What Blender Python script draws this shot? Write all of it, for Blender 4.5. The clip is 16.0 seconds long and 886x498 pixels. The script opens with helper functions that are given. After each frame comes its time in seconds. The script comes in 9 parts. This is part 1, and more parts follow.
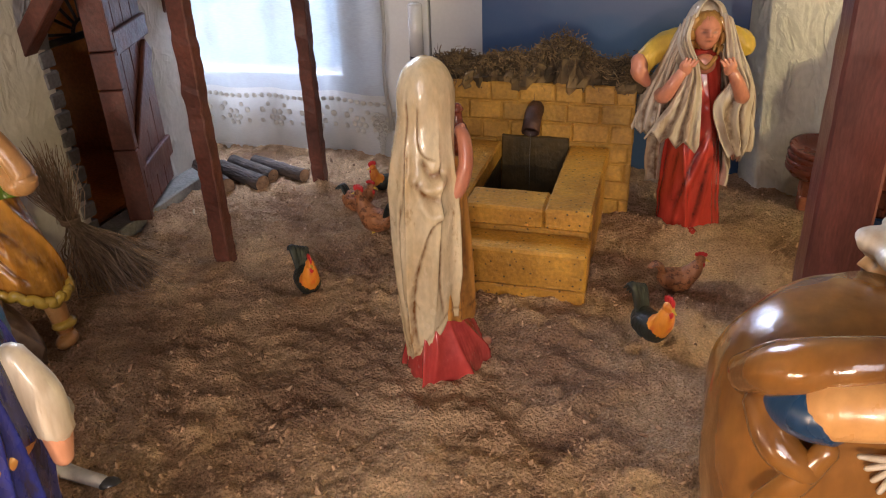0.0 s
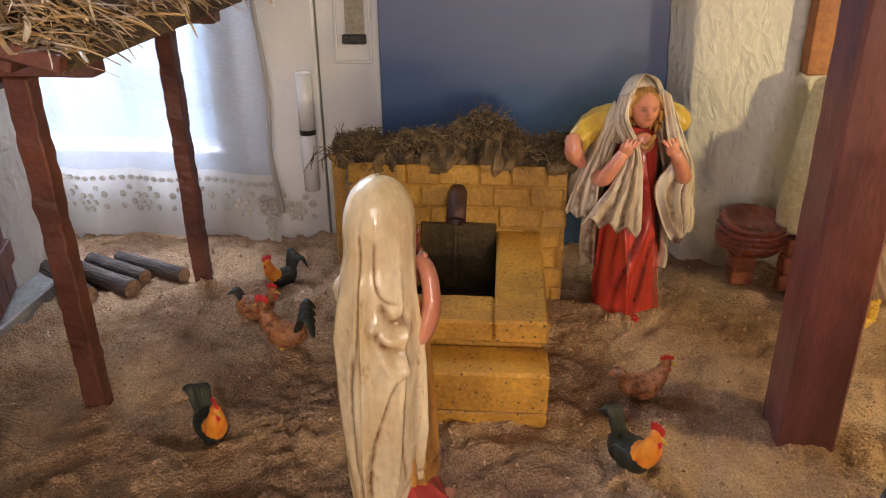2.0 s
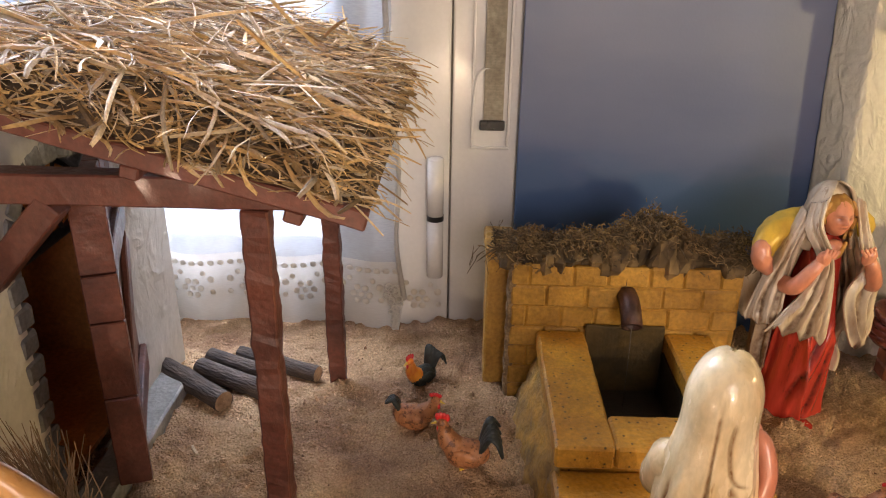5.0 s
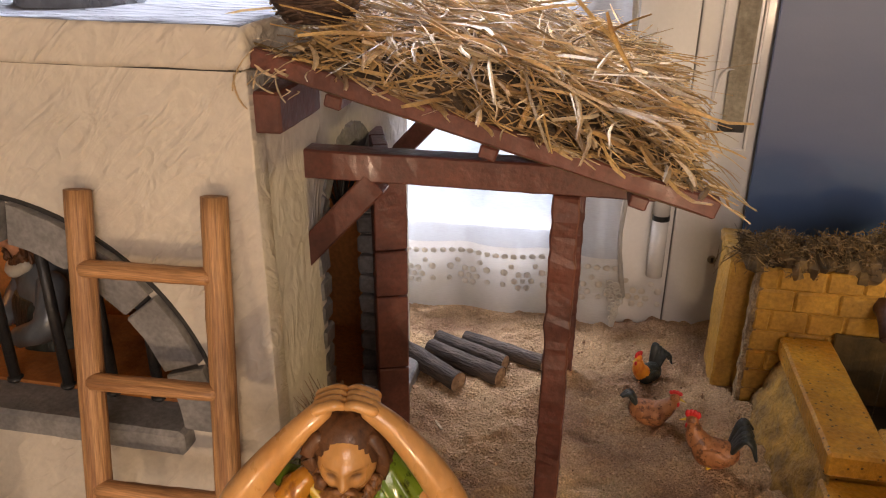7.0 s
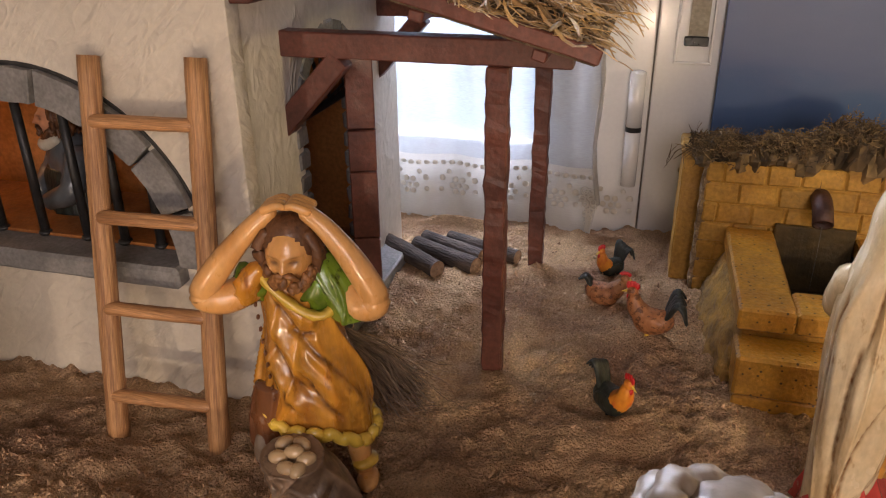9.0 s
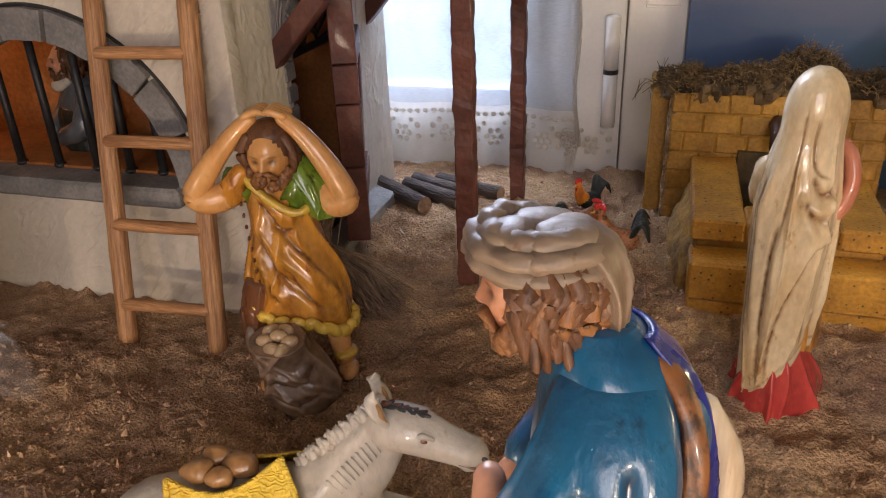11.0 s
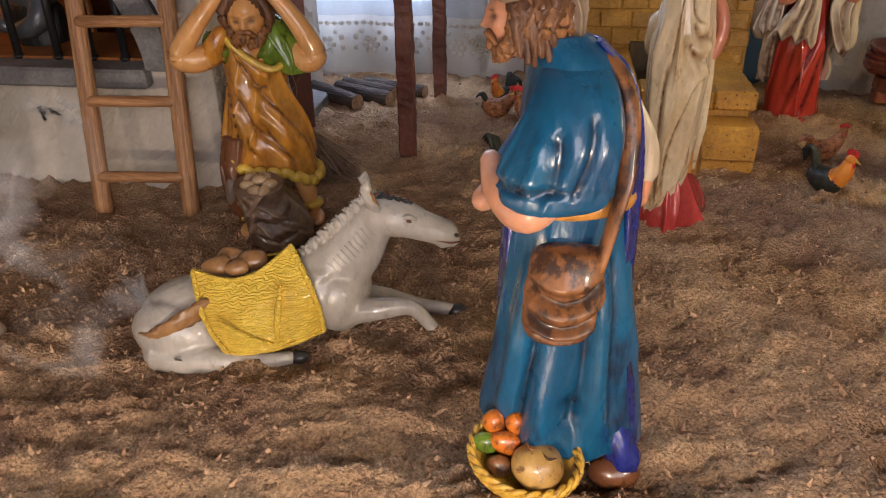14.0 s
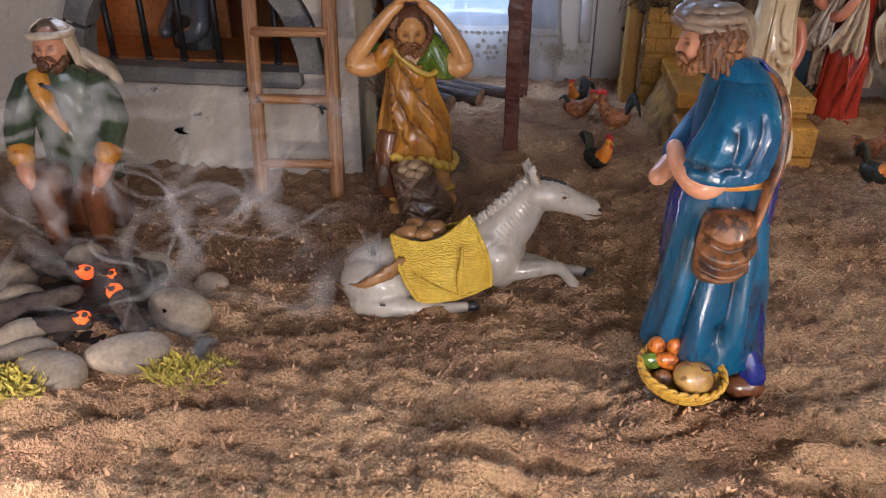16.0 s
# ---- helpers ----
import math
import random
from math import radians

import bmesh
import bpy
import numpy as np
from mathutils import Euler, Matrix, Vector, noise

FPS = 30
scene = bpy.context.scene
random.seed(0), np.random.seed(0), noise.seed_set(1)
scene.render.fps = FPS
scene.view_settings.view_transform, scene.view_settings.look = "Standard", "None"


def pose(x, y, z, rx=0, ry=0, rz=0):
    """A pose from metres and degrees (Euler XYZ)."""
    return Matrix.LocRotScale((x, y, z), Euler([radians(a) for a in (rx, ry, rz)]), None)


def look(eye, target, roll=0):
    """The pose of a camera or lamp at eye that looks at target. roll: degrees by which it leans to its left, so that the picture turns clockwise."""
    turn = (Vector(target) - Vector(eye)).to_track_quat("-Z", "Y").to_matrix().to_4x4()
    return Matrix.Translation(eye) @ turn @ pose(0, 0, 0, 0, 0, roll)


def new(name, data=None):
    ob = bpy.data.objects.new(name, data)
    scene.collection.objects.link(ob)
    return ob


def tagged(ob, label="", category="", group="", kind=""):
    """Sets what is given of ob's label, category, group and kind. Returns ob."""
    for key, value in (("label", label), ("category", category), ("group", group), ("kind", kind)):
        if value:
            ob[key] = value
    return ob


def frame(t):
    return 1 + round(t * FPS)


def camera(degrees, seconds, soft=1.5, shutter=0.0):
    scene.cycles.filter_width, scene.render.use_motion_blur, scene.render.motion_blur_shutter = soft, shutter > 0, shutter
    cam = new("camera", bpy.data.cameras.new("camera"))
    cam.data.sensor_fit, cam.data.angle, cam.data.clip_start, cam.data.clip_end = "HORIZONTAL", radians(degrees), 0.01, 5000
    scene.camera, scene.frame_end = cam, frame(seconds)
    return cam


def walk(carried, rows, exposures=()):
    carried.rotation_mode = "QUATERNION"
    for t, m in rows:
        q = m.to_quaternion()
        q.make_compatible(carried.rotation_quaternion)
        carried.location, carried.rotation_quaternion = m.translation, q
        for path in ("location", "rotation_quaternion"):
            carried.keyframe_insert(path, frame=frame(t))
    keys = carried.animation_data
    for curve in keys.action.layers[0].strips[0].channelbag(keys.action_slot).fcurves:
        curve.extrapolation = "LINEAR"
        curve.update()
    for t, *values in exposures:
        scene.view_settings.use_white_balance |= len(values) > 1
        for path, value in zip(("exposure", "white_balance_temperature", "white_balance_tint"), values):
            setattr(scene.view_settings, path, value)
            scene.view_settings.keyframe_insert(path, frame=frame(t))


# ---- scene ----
cam = camera(60.5, 16.0, 1.1)
PATH = [
    (0, (0.363, -0.113, 0.361), (-0.155, 1.585, -0.559), -2.2),
    (0.5, (0.319, -0.081, 0.377), (0.0, 1.676, -0.524), -1.3),
    (1, (0.31, -0.056, 0.386), (0.15, 1.735, -0.491), -0.9),
    (1.5, (0.296, -0.024, 0.389), (0.146, 1.773, -0.475), -0.8),
    (2, (0.273, -0.004, 0.378), (0.124, 1.799, -0.474), -0.5),
    (2.5, (0.241, 0.028, 0.391), (0.181, 1.84, -0.453), 0.3),
    (3, (0.22, 0.053, 0.41), (0.232, 1.874, -0.418), 0.5),
    (3.2, (0.209, 0.062, 0.411), (0.232, 1.886, -0.409), 0.5),
    (5.3, (0.05, 0.041, 0.435), (-0.042, 1.874, -0.36), 1.0),
    (5.5, (0.033, 0.036, 0.436), (-0.106, 1.867, -0.357), 0.8),
    (6, (-0.003, 0.032, 0.44), (-0.244, 1.852, -0.353), 0.5),
    (6.5, (-0.034, 0.025, 0.441), (-0.355, 1.834, -0.349), 0.3),
    (7, (-0.039, 0.014, 0.428), (-0.398, 1.815, -0.363), 0.3),
    (7.5, (-0.035, -0.006, 0.416), (-0.412, 1.789, -0.38), 0.2),
    (8, (-0.007, -0.033, 0.396), (-0.413, 1.751, -0.413), -0.0),
    (8.5, (0.02, -0.061, 0.39), (-0.421, 1.703, -0.442), -0.2),
    (9, (0.058, -0.079, 0.385), (-0.421, 1.668, -0.464), -0.5),
    (9.2, (0.068, -0.088, 0.382), (-0.427, 1.651, -0.471), -0.7),
    (11.5, (0.119, -0.176, 0.354), (-0.404, 1.536, -0.538), -2.4),
    (12, (0.11, -0.218, 0.356), (-0.299, 1.515, -0.554), -1.4),
    (12.5, (0.112, -0.238, 0.348), (-0.214, 1.508, -0.57), -0.8),
    (13, (0.114, -0.247, 0.332), (-0.188, 1.496, -0.601), -1.1),
    (13.5, (0.104, -0.262, 0.322), (-0.171, 1.474, -0.631), -1.0),
    (14, (0.097, -0.289, 0.316), (-0.153, 1.443, -0.652), -0.8),
    (14.5, (0.1, -0.329, 0.309), (-0.085, 1.405, -0.67), -0.0),
    (15, (0.106, -0.372, 0.313), (-0.07, 1.358, -0.676), -0.1),
    (15.5, (0.081, -0.41, 0.34), (-0.114, 1.317, -0.65), -0.4),
    (16, (-0.01, -0.431, 0.358), (-0.253, 1.303, -0.61), 0.0),
]
walk(cam, [(t, look(eye, target, roll)) for t, eye, target, roll in PATH], [(0, 0.08, 5900, 21), (1.5, 0.14, 6050, 21), (3, 0.22, 6200, 21), (5.5, 0.38, 6650, 22), (7, 0.14, 7100, 24), (8, 0.12, 7200, 24), (9, 0.12, 6350, 23), (12, -0.08, 6000, 21), (15, -0.27, 5450, 20), (16, -0.28, 5200, 20)])

# ---- light ----
world = bpy.data.worlds.new("world")
scene.world = world
world.use_nodes = True
wn = world.node_tree.nodes
sky = wn.new("ShaderNodeTexSky")
sky.sky_type, sky.sun_disc = "NISHITA", False
sky.sun_elevation, sky.sun_rotation = radians(35), radians(200)
world.node_tree.links.new(sky.outputs[0], wn["Background"].inputs[0])
wn["Background"].inputs[1].default_value = 0.10


def lamp(name, kind, m, energy, color, **size):
    data = bpy.data.lights.new(name, kind)
    data.energy, data.color = energy, color
    if kind == "AREA":
        data.shape, data.size, data.size_y = "RECTANGLE", size["w"], size["h"]
    else:
        data.shadow_soft_size = size["r"]
    if kind == "SPOT":
        data.spot_size, data.spot_blend = radians(size["cone"]), 0.8
    ob = new(name, data)
    ob.matrix_world = m
    return ob


# daylight behind the curtain, daylight of the room behind the viewer
lamp("window_daylight", "AREA", look((-0.30, 1.06, 0.80), (-0.12, 0.4, 0.05)), 36.0, (0.78, 0.89, 1.0), w=0.70, h=0.42)
lamp("room_daylight", "AREA", look((0.7, -2.25, 1.05), (0.1, 0.3, 0.1)), 22.0, (1.0, 0.89, 0.77), w=1.2, h=1.0)
# two little footlights at the front edge of the table, an added fill lamp, the lamp beside the oven, the lamp in the
# cell
lamp("foot_fill_light", "POINT", pose(-0.37, -0.195, 0.070), 1.9, (1.0, 0.79, 0.54), r=0.008)
lamp("foot_fill_light", "POINT", pose(0.06, -0.31, 0.085), 3.8, (1.0, 0.80, 0.52), r=0.008)
# higher fill lamp, added to brighten the sand in front of the porch
lamp("foot_fill_light", "POINT", pose(0.38, -0.30, 0.240), 4.6, (1.0, 0.80, 0.52), r=0.008)
lamp("oven_light", "POINT", pose(0.82, 0.38, 0.27), 5.4, (1.0, 0.81, 0.36), r=0.012)
lamp("cell_light", "POINT", pose(-0.68, 0.50, 0.28), 0.16, (1.0, 0.50, 0.16), r=0.012)


# ---- materials ----
def surf(name, a, b, rough=0.55, s1=30.0, s2=220.0, bump=0.3, bscale=500.0, metal=0.0, coat=0.0, spec=0.5,
         stretch=(1, 1, 1), rnd=0.0, island=0.0, lo=0.35, hi=0.65, deep=0.0012, speck=None, sss=0.0, fine=0.25):
    """A worn surface: two colours in patches, a fine grain, relief, and if wanted dark specks."""
    m = bpy.data.materials.new(name)
    m.use_nodes = True
    nt = m.node_tree
    n, ln = nt.nodes, nt.links
    p = n["Principled BSDF"]
    co = n.new("ShaderNodeTexCoord")
    mp = n.new("ShaderNodeMapping")
    mp.inputs["Scale"].default_value = stretch
    ln.new(co.outputs["Object"], mp.inputs[0])

    def noise_at(scale, detail=4.0):
        t = n.new("ShaderNodeTexNoise")
        t.inputs["Scale"].default_value, t.inputs["Detail"].default_value = scale, detail
        ln.new(mp.outputs[0], t.inputs["Vector"])
        return t.outputs["Fac"]

    r = n.new("ShaderNodeMapRange")
    r.inputs[1].default_value, r.inputs[2].default_value = lo, hi
    ln.new(noise_at(s1), r.inputs[0])
    mx = n.new("ShaderNodeMix")
    mx.data_type = "RGBA"
    mx.inputs[6].default_value, mx.inputs[7].default_value = (*a, 1), (*b, 1)
    ln.new(r.outputs[0], mx.inputs[0])
    hsv = n.new("ShaderNodeHueSaturation")
    v = n.new("ShaderNodeMapRange")
    v.inputs[1].default_value, v.inputs[2].default_value = 0.25, 0.75
    v.inputs[3].default_value, v.inputs[4].default_value = 1 - fine, 1 + fine
    ln.new(noise_at(s2, 6.0), v.inputs[0])
    value = v.outputs[0]
    for amount, node, socket in ((rnd, "ShaderNodeObjectInfo", "Random"), (island, "ShaderNodeNewGeometry", "Random Per Island")):
        if amount:
            g, k, mu = n.new(node), n.new("ShaderNodeMapRange"), n.new("ShaderNodeMath")
            k.inputs[3].default_value, k.inputs[4].default_value, mu.operation = 1 - amount, 1 + amount, "MULTIPLY"
            ln.new(g.outputs[socket], k.inputs[0])
            ln.new(k.outputs[0], mu.inputs[0])
            ln.new(value, mu.inputs[1])
            value = mu.outputs[0]
    ln.new(value, hsv.inputs["Value"])
    ln.new(mx.outputs[2], hsv.inputs["Color"])
    color = hsv.outputs[0]
    height = noise_at(bscale, 5.0)
    if speck:
        vo, st, m2 = n.new("ShaderNodeTexVoronoi"), n.new("ShaderNodeMapRange"), n.new("ShaderNodeMix")
        vo.inputs["Scale"].default_value = speck[0]
        st.inputs[1].default_value, st.inputs[2].default_value = speck[1], speck[1] * 0.6
        m2.data_type, m2.inputs[7].default_value = "RGBA", (*speck[2], 1)
        ln.new(co.outputs["Object"], vo.inputs["Vector"])
        ln.new(vo.outputs["Distance"], st.inputs[0])
        ln.new(st.outputs[0], m2.inputs[0])
        ln.new(color, m2.inputs[6])
        color = m2.outputs[2]
    ln.new(color, p.inputs["Base Color"])
    rr = n.new("ShaderNodeMapRange")
    rr.inputs[3].default_value, rr.inputs[4].default_value = max(rough - 0.12, 0.03), min(rough + 0.12, 1)
    ln.new(noise_at(s1 * 2.3), rr.inputs[0])
    ln.new(rr.outputs[0], p.inputs["Roughness"])
    p.inputs["Metallic"].default_value = metal
    p.inputs["Specular IOR Level"].default_value = spec
    p.inputs["Coat Weight"].default_value, p.inputs["Coat Roughness"].default_value = coat, 0.12
    if bump:
        bu = n.new("ShaderNodeBump")
        bu.inputs["Strength"].default_value, bu.inputs["Distance"].default_value = bump, deep
        ln.new(height, bu.inputs["Height"])
        ln.new(bu.outputs[0], p.inputs["Normal"])
    return m


def glaze(name, a, b=None, rough=0.3, coat=0.5, **k):
    """Painted and varnished plaster, as on the figurines."""
    b = b or tuple(c * 0.62 for c in a)
    k.setdefault("s1", 42.0)
    k.setdefault("stretch", (1.0, 1.0, 0.45))
    k.setdefault("bump", 0.40)
    k.setdefault("bscale", 190.0)
    stain = k.pop("stain", None)
    patina = k.pop("patina", None)
    m = surf(name, a, b, rough=rough, coat=coat, lo=0.42, hi=0.75, fine=0.12, **k)
    if stain:
        # runs and scuffs of brown varnish
        n, ln = m.node_tree.nodes, m.node_tree.links
        p = n["Principled BSDF"]
        co, mp, t, r, mx = [n.new("ShaderNode" + j) for j in ("TexCoord", "Mapping", "TexNoise", "MapRange", "Mix")]
        mp.inputs["Scale"].default_value = (1.0, 1.0, stain[3])
        t.inputs["Scale"].default_value, t.inputs["Detail"].default_value, t.inputs["Roughness"].default_value = stain[2], 7.0, 0.65
        r.inputs[1].default_value, r.inputs[2].default_value = stain[1], stain[1] + 0.08
        r.inputs[4].default_value = 0.85
        mx.data_type, mx.inputs[7].default_value = "RGBA", (*stain[0], 1)
        ln.new(co.outputs["Object"], mp.inputs[0])
        ln.new(mp.outputs[0], t.inputs["Vector"])
        ln.new(t.outputs["Fac"], r.inputs[0])
        ln.new(r.outputs[0], mx.inputs[0])
        ln.new(p.inputs["Base Color"].links[0].from_socket, mx.inputs[6])
        ln.new(mx.outputs[2], p.inputs["Base Color"])
    if patina:
        # brown varnish left in the tooling marks of the figure, wiped unevenly
        n, ln = m.node_tree.nodes, m.node_tree.links
        p = n["Principled BSDF"]
        co, at, t, mu, mx = [n.new("ShaderNode" + j) for j in ("TexCoord", "Attribute", "TexNoise", "Math", "Mix")]
        at.attribute_name = "patina"
        t.inputs["Scale"].default_value, t.inputs["Detail"].default_value = 170.0, 5.0
        ln.new(co.outputs["Object"], t.inputs["Vector"])
        r = n.new("ShaderNodeMapRange")
        r.inputs[1].default_value, r.inputs[2].default_value = 0.30, 0.70
        r.inputs[3].default_value, r.inputs[4].default_value = 0.45, 1.25
        ln.new(t.outputs["Fac"], r.inputs[0])
        mu.operation, mu.use_clamp = "MULTIPLY", True
        ln.new(at.outputs["Fac"], mu.inputs[0])
        ln.new(r.outputs[0], mu.inputs[1])
        mx.data_type, mx.inputs[7].default_value = "RGBA", (*patina, 1)
        ln.new(mu.outputs[0], mx.inputs[0])
        ln.new(p.inputs["Base Color"].links[0].from_socket, mx.inputs[6])
        ln.new(mx.outputs[2], p.inputs["Base Color"])
    return m


def glow(name, color, strength):
    m = bpy.data.materials.new(name)
    m.use_nodes = True
    p = m.node_tree.nodes["Principled BSDF"]
    p.inputs["Base Color"].default_value = (*color, 1)
    p.inputs["Emission Color"].default_value = (*color, 1)
    p.inputs["Emission Strength"].default_value = strength
    return m


def stucco_mat(name, a, b, stroke, strength=0.9, crest=0.0, turn=0.55):
    """Trowelled plaster: long shallow strokes over a fine grain."""
    m = surf(name, a, b, rough=0.8, s1=9.0, s2=160.0, bump=0.0, fine=0.07, spec=0.3)
    n, ln = m.node_tree.nodes, m.node_tree.links
    co, mp, t1, t2, w, ad, bu = [n.new("ShaderNode" + k) for k in ("TexCoord", "Mapping", "TexNoise", "TexNoise", "TexVoronoi", "Math", "Bump")]
    mp.inputs["Scale"].default_value = stroke
    mp.inputs["Rotation"].default_value = (0.0, 0.0, 0.0)
    t1.inputs["Scale"].default_value, t1.inputs["Detail"].default_value, t1.inputs["Distortion"].default_value = 26.0, 3.0, 0.9
    t2.inputs["Scale"].default_value, t2.inputs["Detail"].default_value = 420.0, 4.0
    w.inputs["Scale"].default_value, w.feature = 55.0, "SMOOTH_F1"
    tilt = n.new("ShaderNodeMapping")
    tilt.inputs["Rotation"].default_value = (turn * 0.5, turn, 0.0)
    ln.new(co.outputs["Object"], tilt.inputs[0])
    ln.new(tilt.outputs[0], mp.inputs[0])
    ln.new(mp.outputs[0], t1.inputs["Vector"])
    ln.new(co.outputs["Object"], t2.inputs["Vector"])
    ad.operation, ad.inputs[1].default_value = "MULTIPLY_ADD", 0.06
    ln.new(t2.outputs["Fac"], ad.inputs[0])
    ln.new(t1.outputs["Fac"], ad.inputs[2])
    if crest:
        # sharp crests left by the trowel
        t3, m1, m2, m3, m4 = [n.new("ShaderNode" + k) for k in ("TexNoise", "Math", "Math", "Math", "Math")]
        t3.inputs["Scale"].default_value, t3.inputs["Detail"].default_value, t3.inputs["Distortion"].default_value = 20.0, 1.5, 1.2
        ln.new(mp.outputs[0], t3.inputs["Vector"])
        for mm, op, v in ((m1, "SUBTRACT", 0.5), (m2, "ABSOLUTE", 0.0), (m3, "MULTIPLY_ADD", -13.0), (m4, "MULTIPLY_ADD", crest)):
            mm.operation, mm.inputs[1].default_value = op, v
        m3.inputs[2].default_value, m3.use_clamp = 1.0, True
        ln.new(t3.outputs["Fac"], m1.inputs[0])
        ln.new(m1.outputs[0], m2.inputs[0])
        ln.new(m2.outputs[0], m3.inputs[0])
        t4, r4, m5 = [n.new("ShaderNode" + k) for k in ("TexNoise", "MapRange", "Math")]
        t4.inputs["Scale"].default_value, t4.inputs["Detail"].default_value = 42.0, 1.0
        ln.new(co.outputs["Object"], t4.inputs["Vector"])
        r4.inputs[1].default_value, r4.inputs[2].default_value = 0.46, 0.62
        ln.new(t4.outputs["Fac"], r4.inputs[0])
        m5.operation = "MULTIPLY"
        ln.new(m3.outputs[0], m5.inputs[0])
        ln.new(r4.outputs[0], m5.inputs[1])
        ln.new(m5.outputs[0], m4.inputs[0])
        ln.new(ad.outputs[0], m4.inputs[2])
        ad = m4
    bu.inputs["Strength"].default_value, bu.inputs["Distance"].default_value = strength, 0.010
    ln.new(ad.outputs[0], bu.inputs["Height"])
    ln.new(bu.outputs[0], n["Principled BSDF"].inputs["Normal"])
    return m


def cloth_mat(name, thin, color):
    """Thin woven net: lets part of the light straight through and scatters part of it."""
    m = bpy.data.materials.new(name)
    m.use_nodes = True
    n, ln = m.node_tree.nodes, m.node_tree.links
    n.remove(n["Principled BSDF"])
    tr, tl, df, a1, a2 = [n.new("ShaderNode" + k) for k in ("BsdfTransparent", "BsdfTranslucent", "BsdfDiffuse", "MixShader", "MixShader")]
    co, mp, wv, no, ma, cr = [n.new("ShaderNode" + k) for k in ("TexCoord", "Mapping", "TexNoise", "TexNoise", "MapRange", "Mix")]
    mp.inputs["Scale"].default_value = (1.0, 1.0, 6.0)
    wv.inputs["Scale"].default_value, wv.inputs["Detail"].default_value = 150.0, 5.0
    no.inputs["Scale"].default_value, no.inputs["Detail"].default_value = 14.0, 4.0
    ln.new(co.outputs["Object"], mp.inputs[0])
    ln.new(mp.outputs[0], wv.inputs["Vector"])
    ln.new(co.outputs["Object"], no.inputs["Vector"])
    ma.inputs[1].default_value, ma.inputs[2].default_value = 0.3, 0.7
    ma.inputs[3].default_value, ma.inputs[4].default_value = max(thin - 0.05, 0), thin + 0.05
    ln.new(wv.outputs["Fac"], ma.inputs[0])
    cr.data_type = "RGBA"
    cr.inputs[6].default_value, cr.inputs[7].default_value = (*color, 1), (color[0] * 0.86, color[1] * 0.80, color[2] * 0.70, 1)
    rg = n.new("ShaderNodeMapRange")
    rg.inputs[1].default_value, rg.inputs[2].default_value = 0.52, 0.72
    ln.new(no.outputs["Fac"], rg.inputs[0])
    ln.new(rg.outputs[0], cr.inputs[0])
    for node in (tl, df):
        ln.new(cr.outputs[2], node.inputs[0])
    a1.inputs[0].default_value = 0.5
    ln.new(tl.outputs[0], a1.inputs[1])
    ln.new(df.outputs[0], a1.inputs[2])
    ln.new(ma.outputs[0], a2.inputs[0])
    ln.new(a1.outputs[0], a2.inputs[1])
    ln.new(tr.outputs[0], a2.inputs[2])
    ln.new(a2.outputs[0], n["Material Output"].inputs[0])
    return m


def sky_panel_mat():
    """A painted sky board: grey lilac above, deep blue below, brushed clouds between."""
    m = surf("painted_sky", (0.2, 0.2, 0.3), (0.1, 0.1, 0.2), rough=0.42, bump=0.12, bscale=300.0)
    n, ln = m.node_tree.nodes, m.node_tree.links
    co, sp, no, ad, ra = [n.new("ShaderNode" + k) for k in ("TexCoord", "SeparateXYZ", "TexNoise", "Math", "ValToRGB")]
    mp = n.new("ShaderNodeMapping")
    mp.inputs["Scale"].default_value = (1.0, 1.0, 2.6)
    ln.new(co.outputs["Object"], mp.inputs[0])
    ln.new(mp.outputs[0], no.inputs["Vector"])
    no.inputs["Scale"].default_value, no.inputs["Detail"].default_value = 5.5, 5.0
    ln.new(co.outputs["Object"], sp.inputs[0])
    ad.operation, ad.inputs[1].default_value = "MULTIPLY_ADD", 0.17
    ln.new(no.outputs["Fac"], ad.inputs[0])
    ln.new(sp.outputs[2], ad.inputs[2])
    e = ra.color_ramp.elements
    e[0].position, e[0].color = 0.10, (0.036, 0.080, 0.180, 1)
    e[1].position, e[1].color = 0.55, (0.185, 0.220, 0.330, 1)
    for at, c in ((0.20, (0.040, 0.092, 0.21, 1)), (0.265, (0.058, 0.11, 0.23, 1)), (0.30, (0.098, 0.130, 0.245, 1)), (0.40, (0.145, 0.175, 0.285, 1))):
        e.new(at).color = c
    ln.new(ad.outputs[0], ra.inputs[0])
    ln.new(ra.outputs[0], n["Principled BSDF"].inputs["Base Color"])
    return m


SAND = surf("sand", (0.62, 0.415, 0.240), (0.335, 0.200, 0.122), rough=0.95, s1=11.0, s2=540.0, bump=1.0, bscale=430.0, deep=0.0080, spec=0.10, fine=0.36)
CRUMB = surf("sand_crumbs", (0.56, 0.37, 0.225), (0.30, 0.18, 0.11), rough=0.95, s1=60.0, s2=900.0, bump=0.4, bscale=1500.0, spec=0.1, island=0.45)
STUCCO = stucco_mat("white_stucco", (0.66, 0.60, 0.50), (0.57, 0.51, 0.42), (0.8, 1.0, 2.6), 0.55, 0.16, 0.70)
# grey of the mound; on the roof top it is bluish shade put into the colour
GREY_AND_ROOF_SHADE = stucco_mat("grey_plaster_and_roof_shade", (0.27, 0.29, 0.33), (0.18, 0.20, 0.235), (0.6, 2.0, 1.0), 0.9, 0.3, 0.3)
STUCCO_SIDE = stucco_mat("white_stucco_side", (0.66, 0.62, 0.55), (0.56, 0.52, 0.46), (1.0, 1.3, 0.8), 0.30, 0.45, 0.45)
STUCCO_TOWER = stucco_mat("cream_stucco", (0.72, 0.70, 0.60), (0.62, 0.60, 0.52), (2.0, 1.2, 0.9), 0.7, 0.24, 0.2)
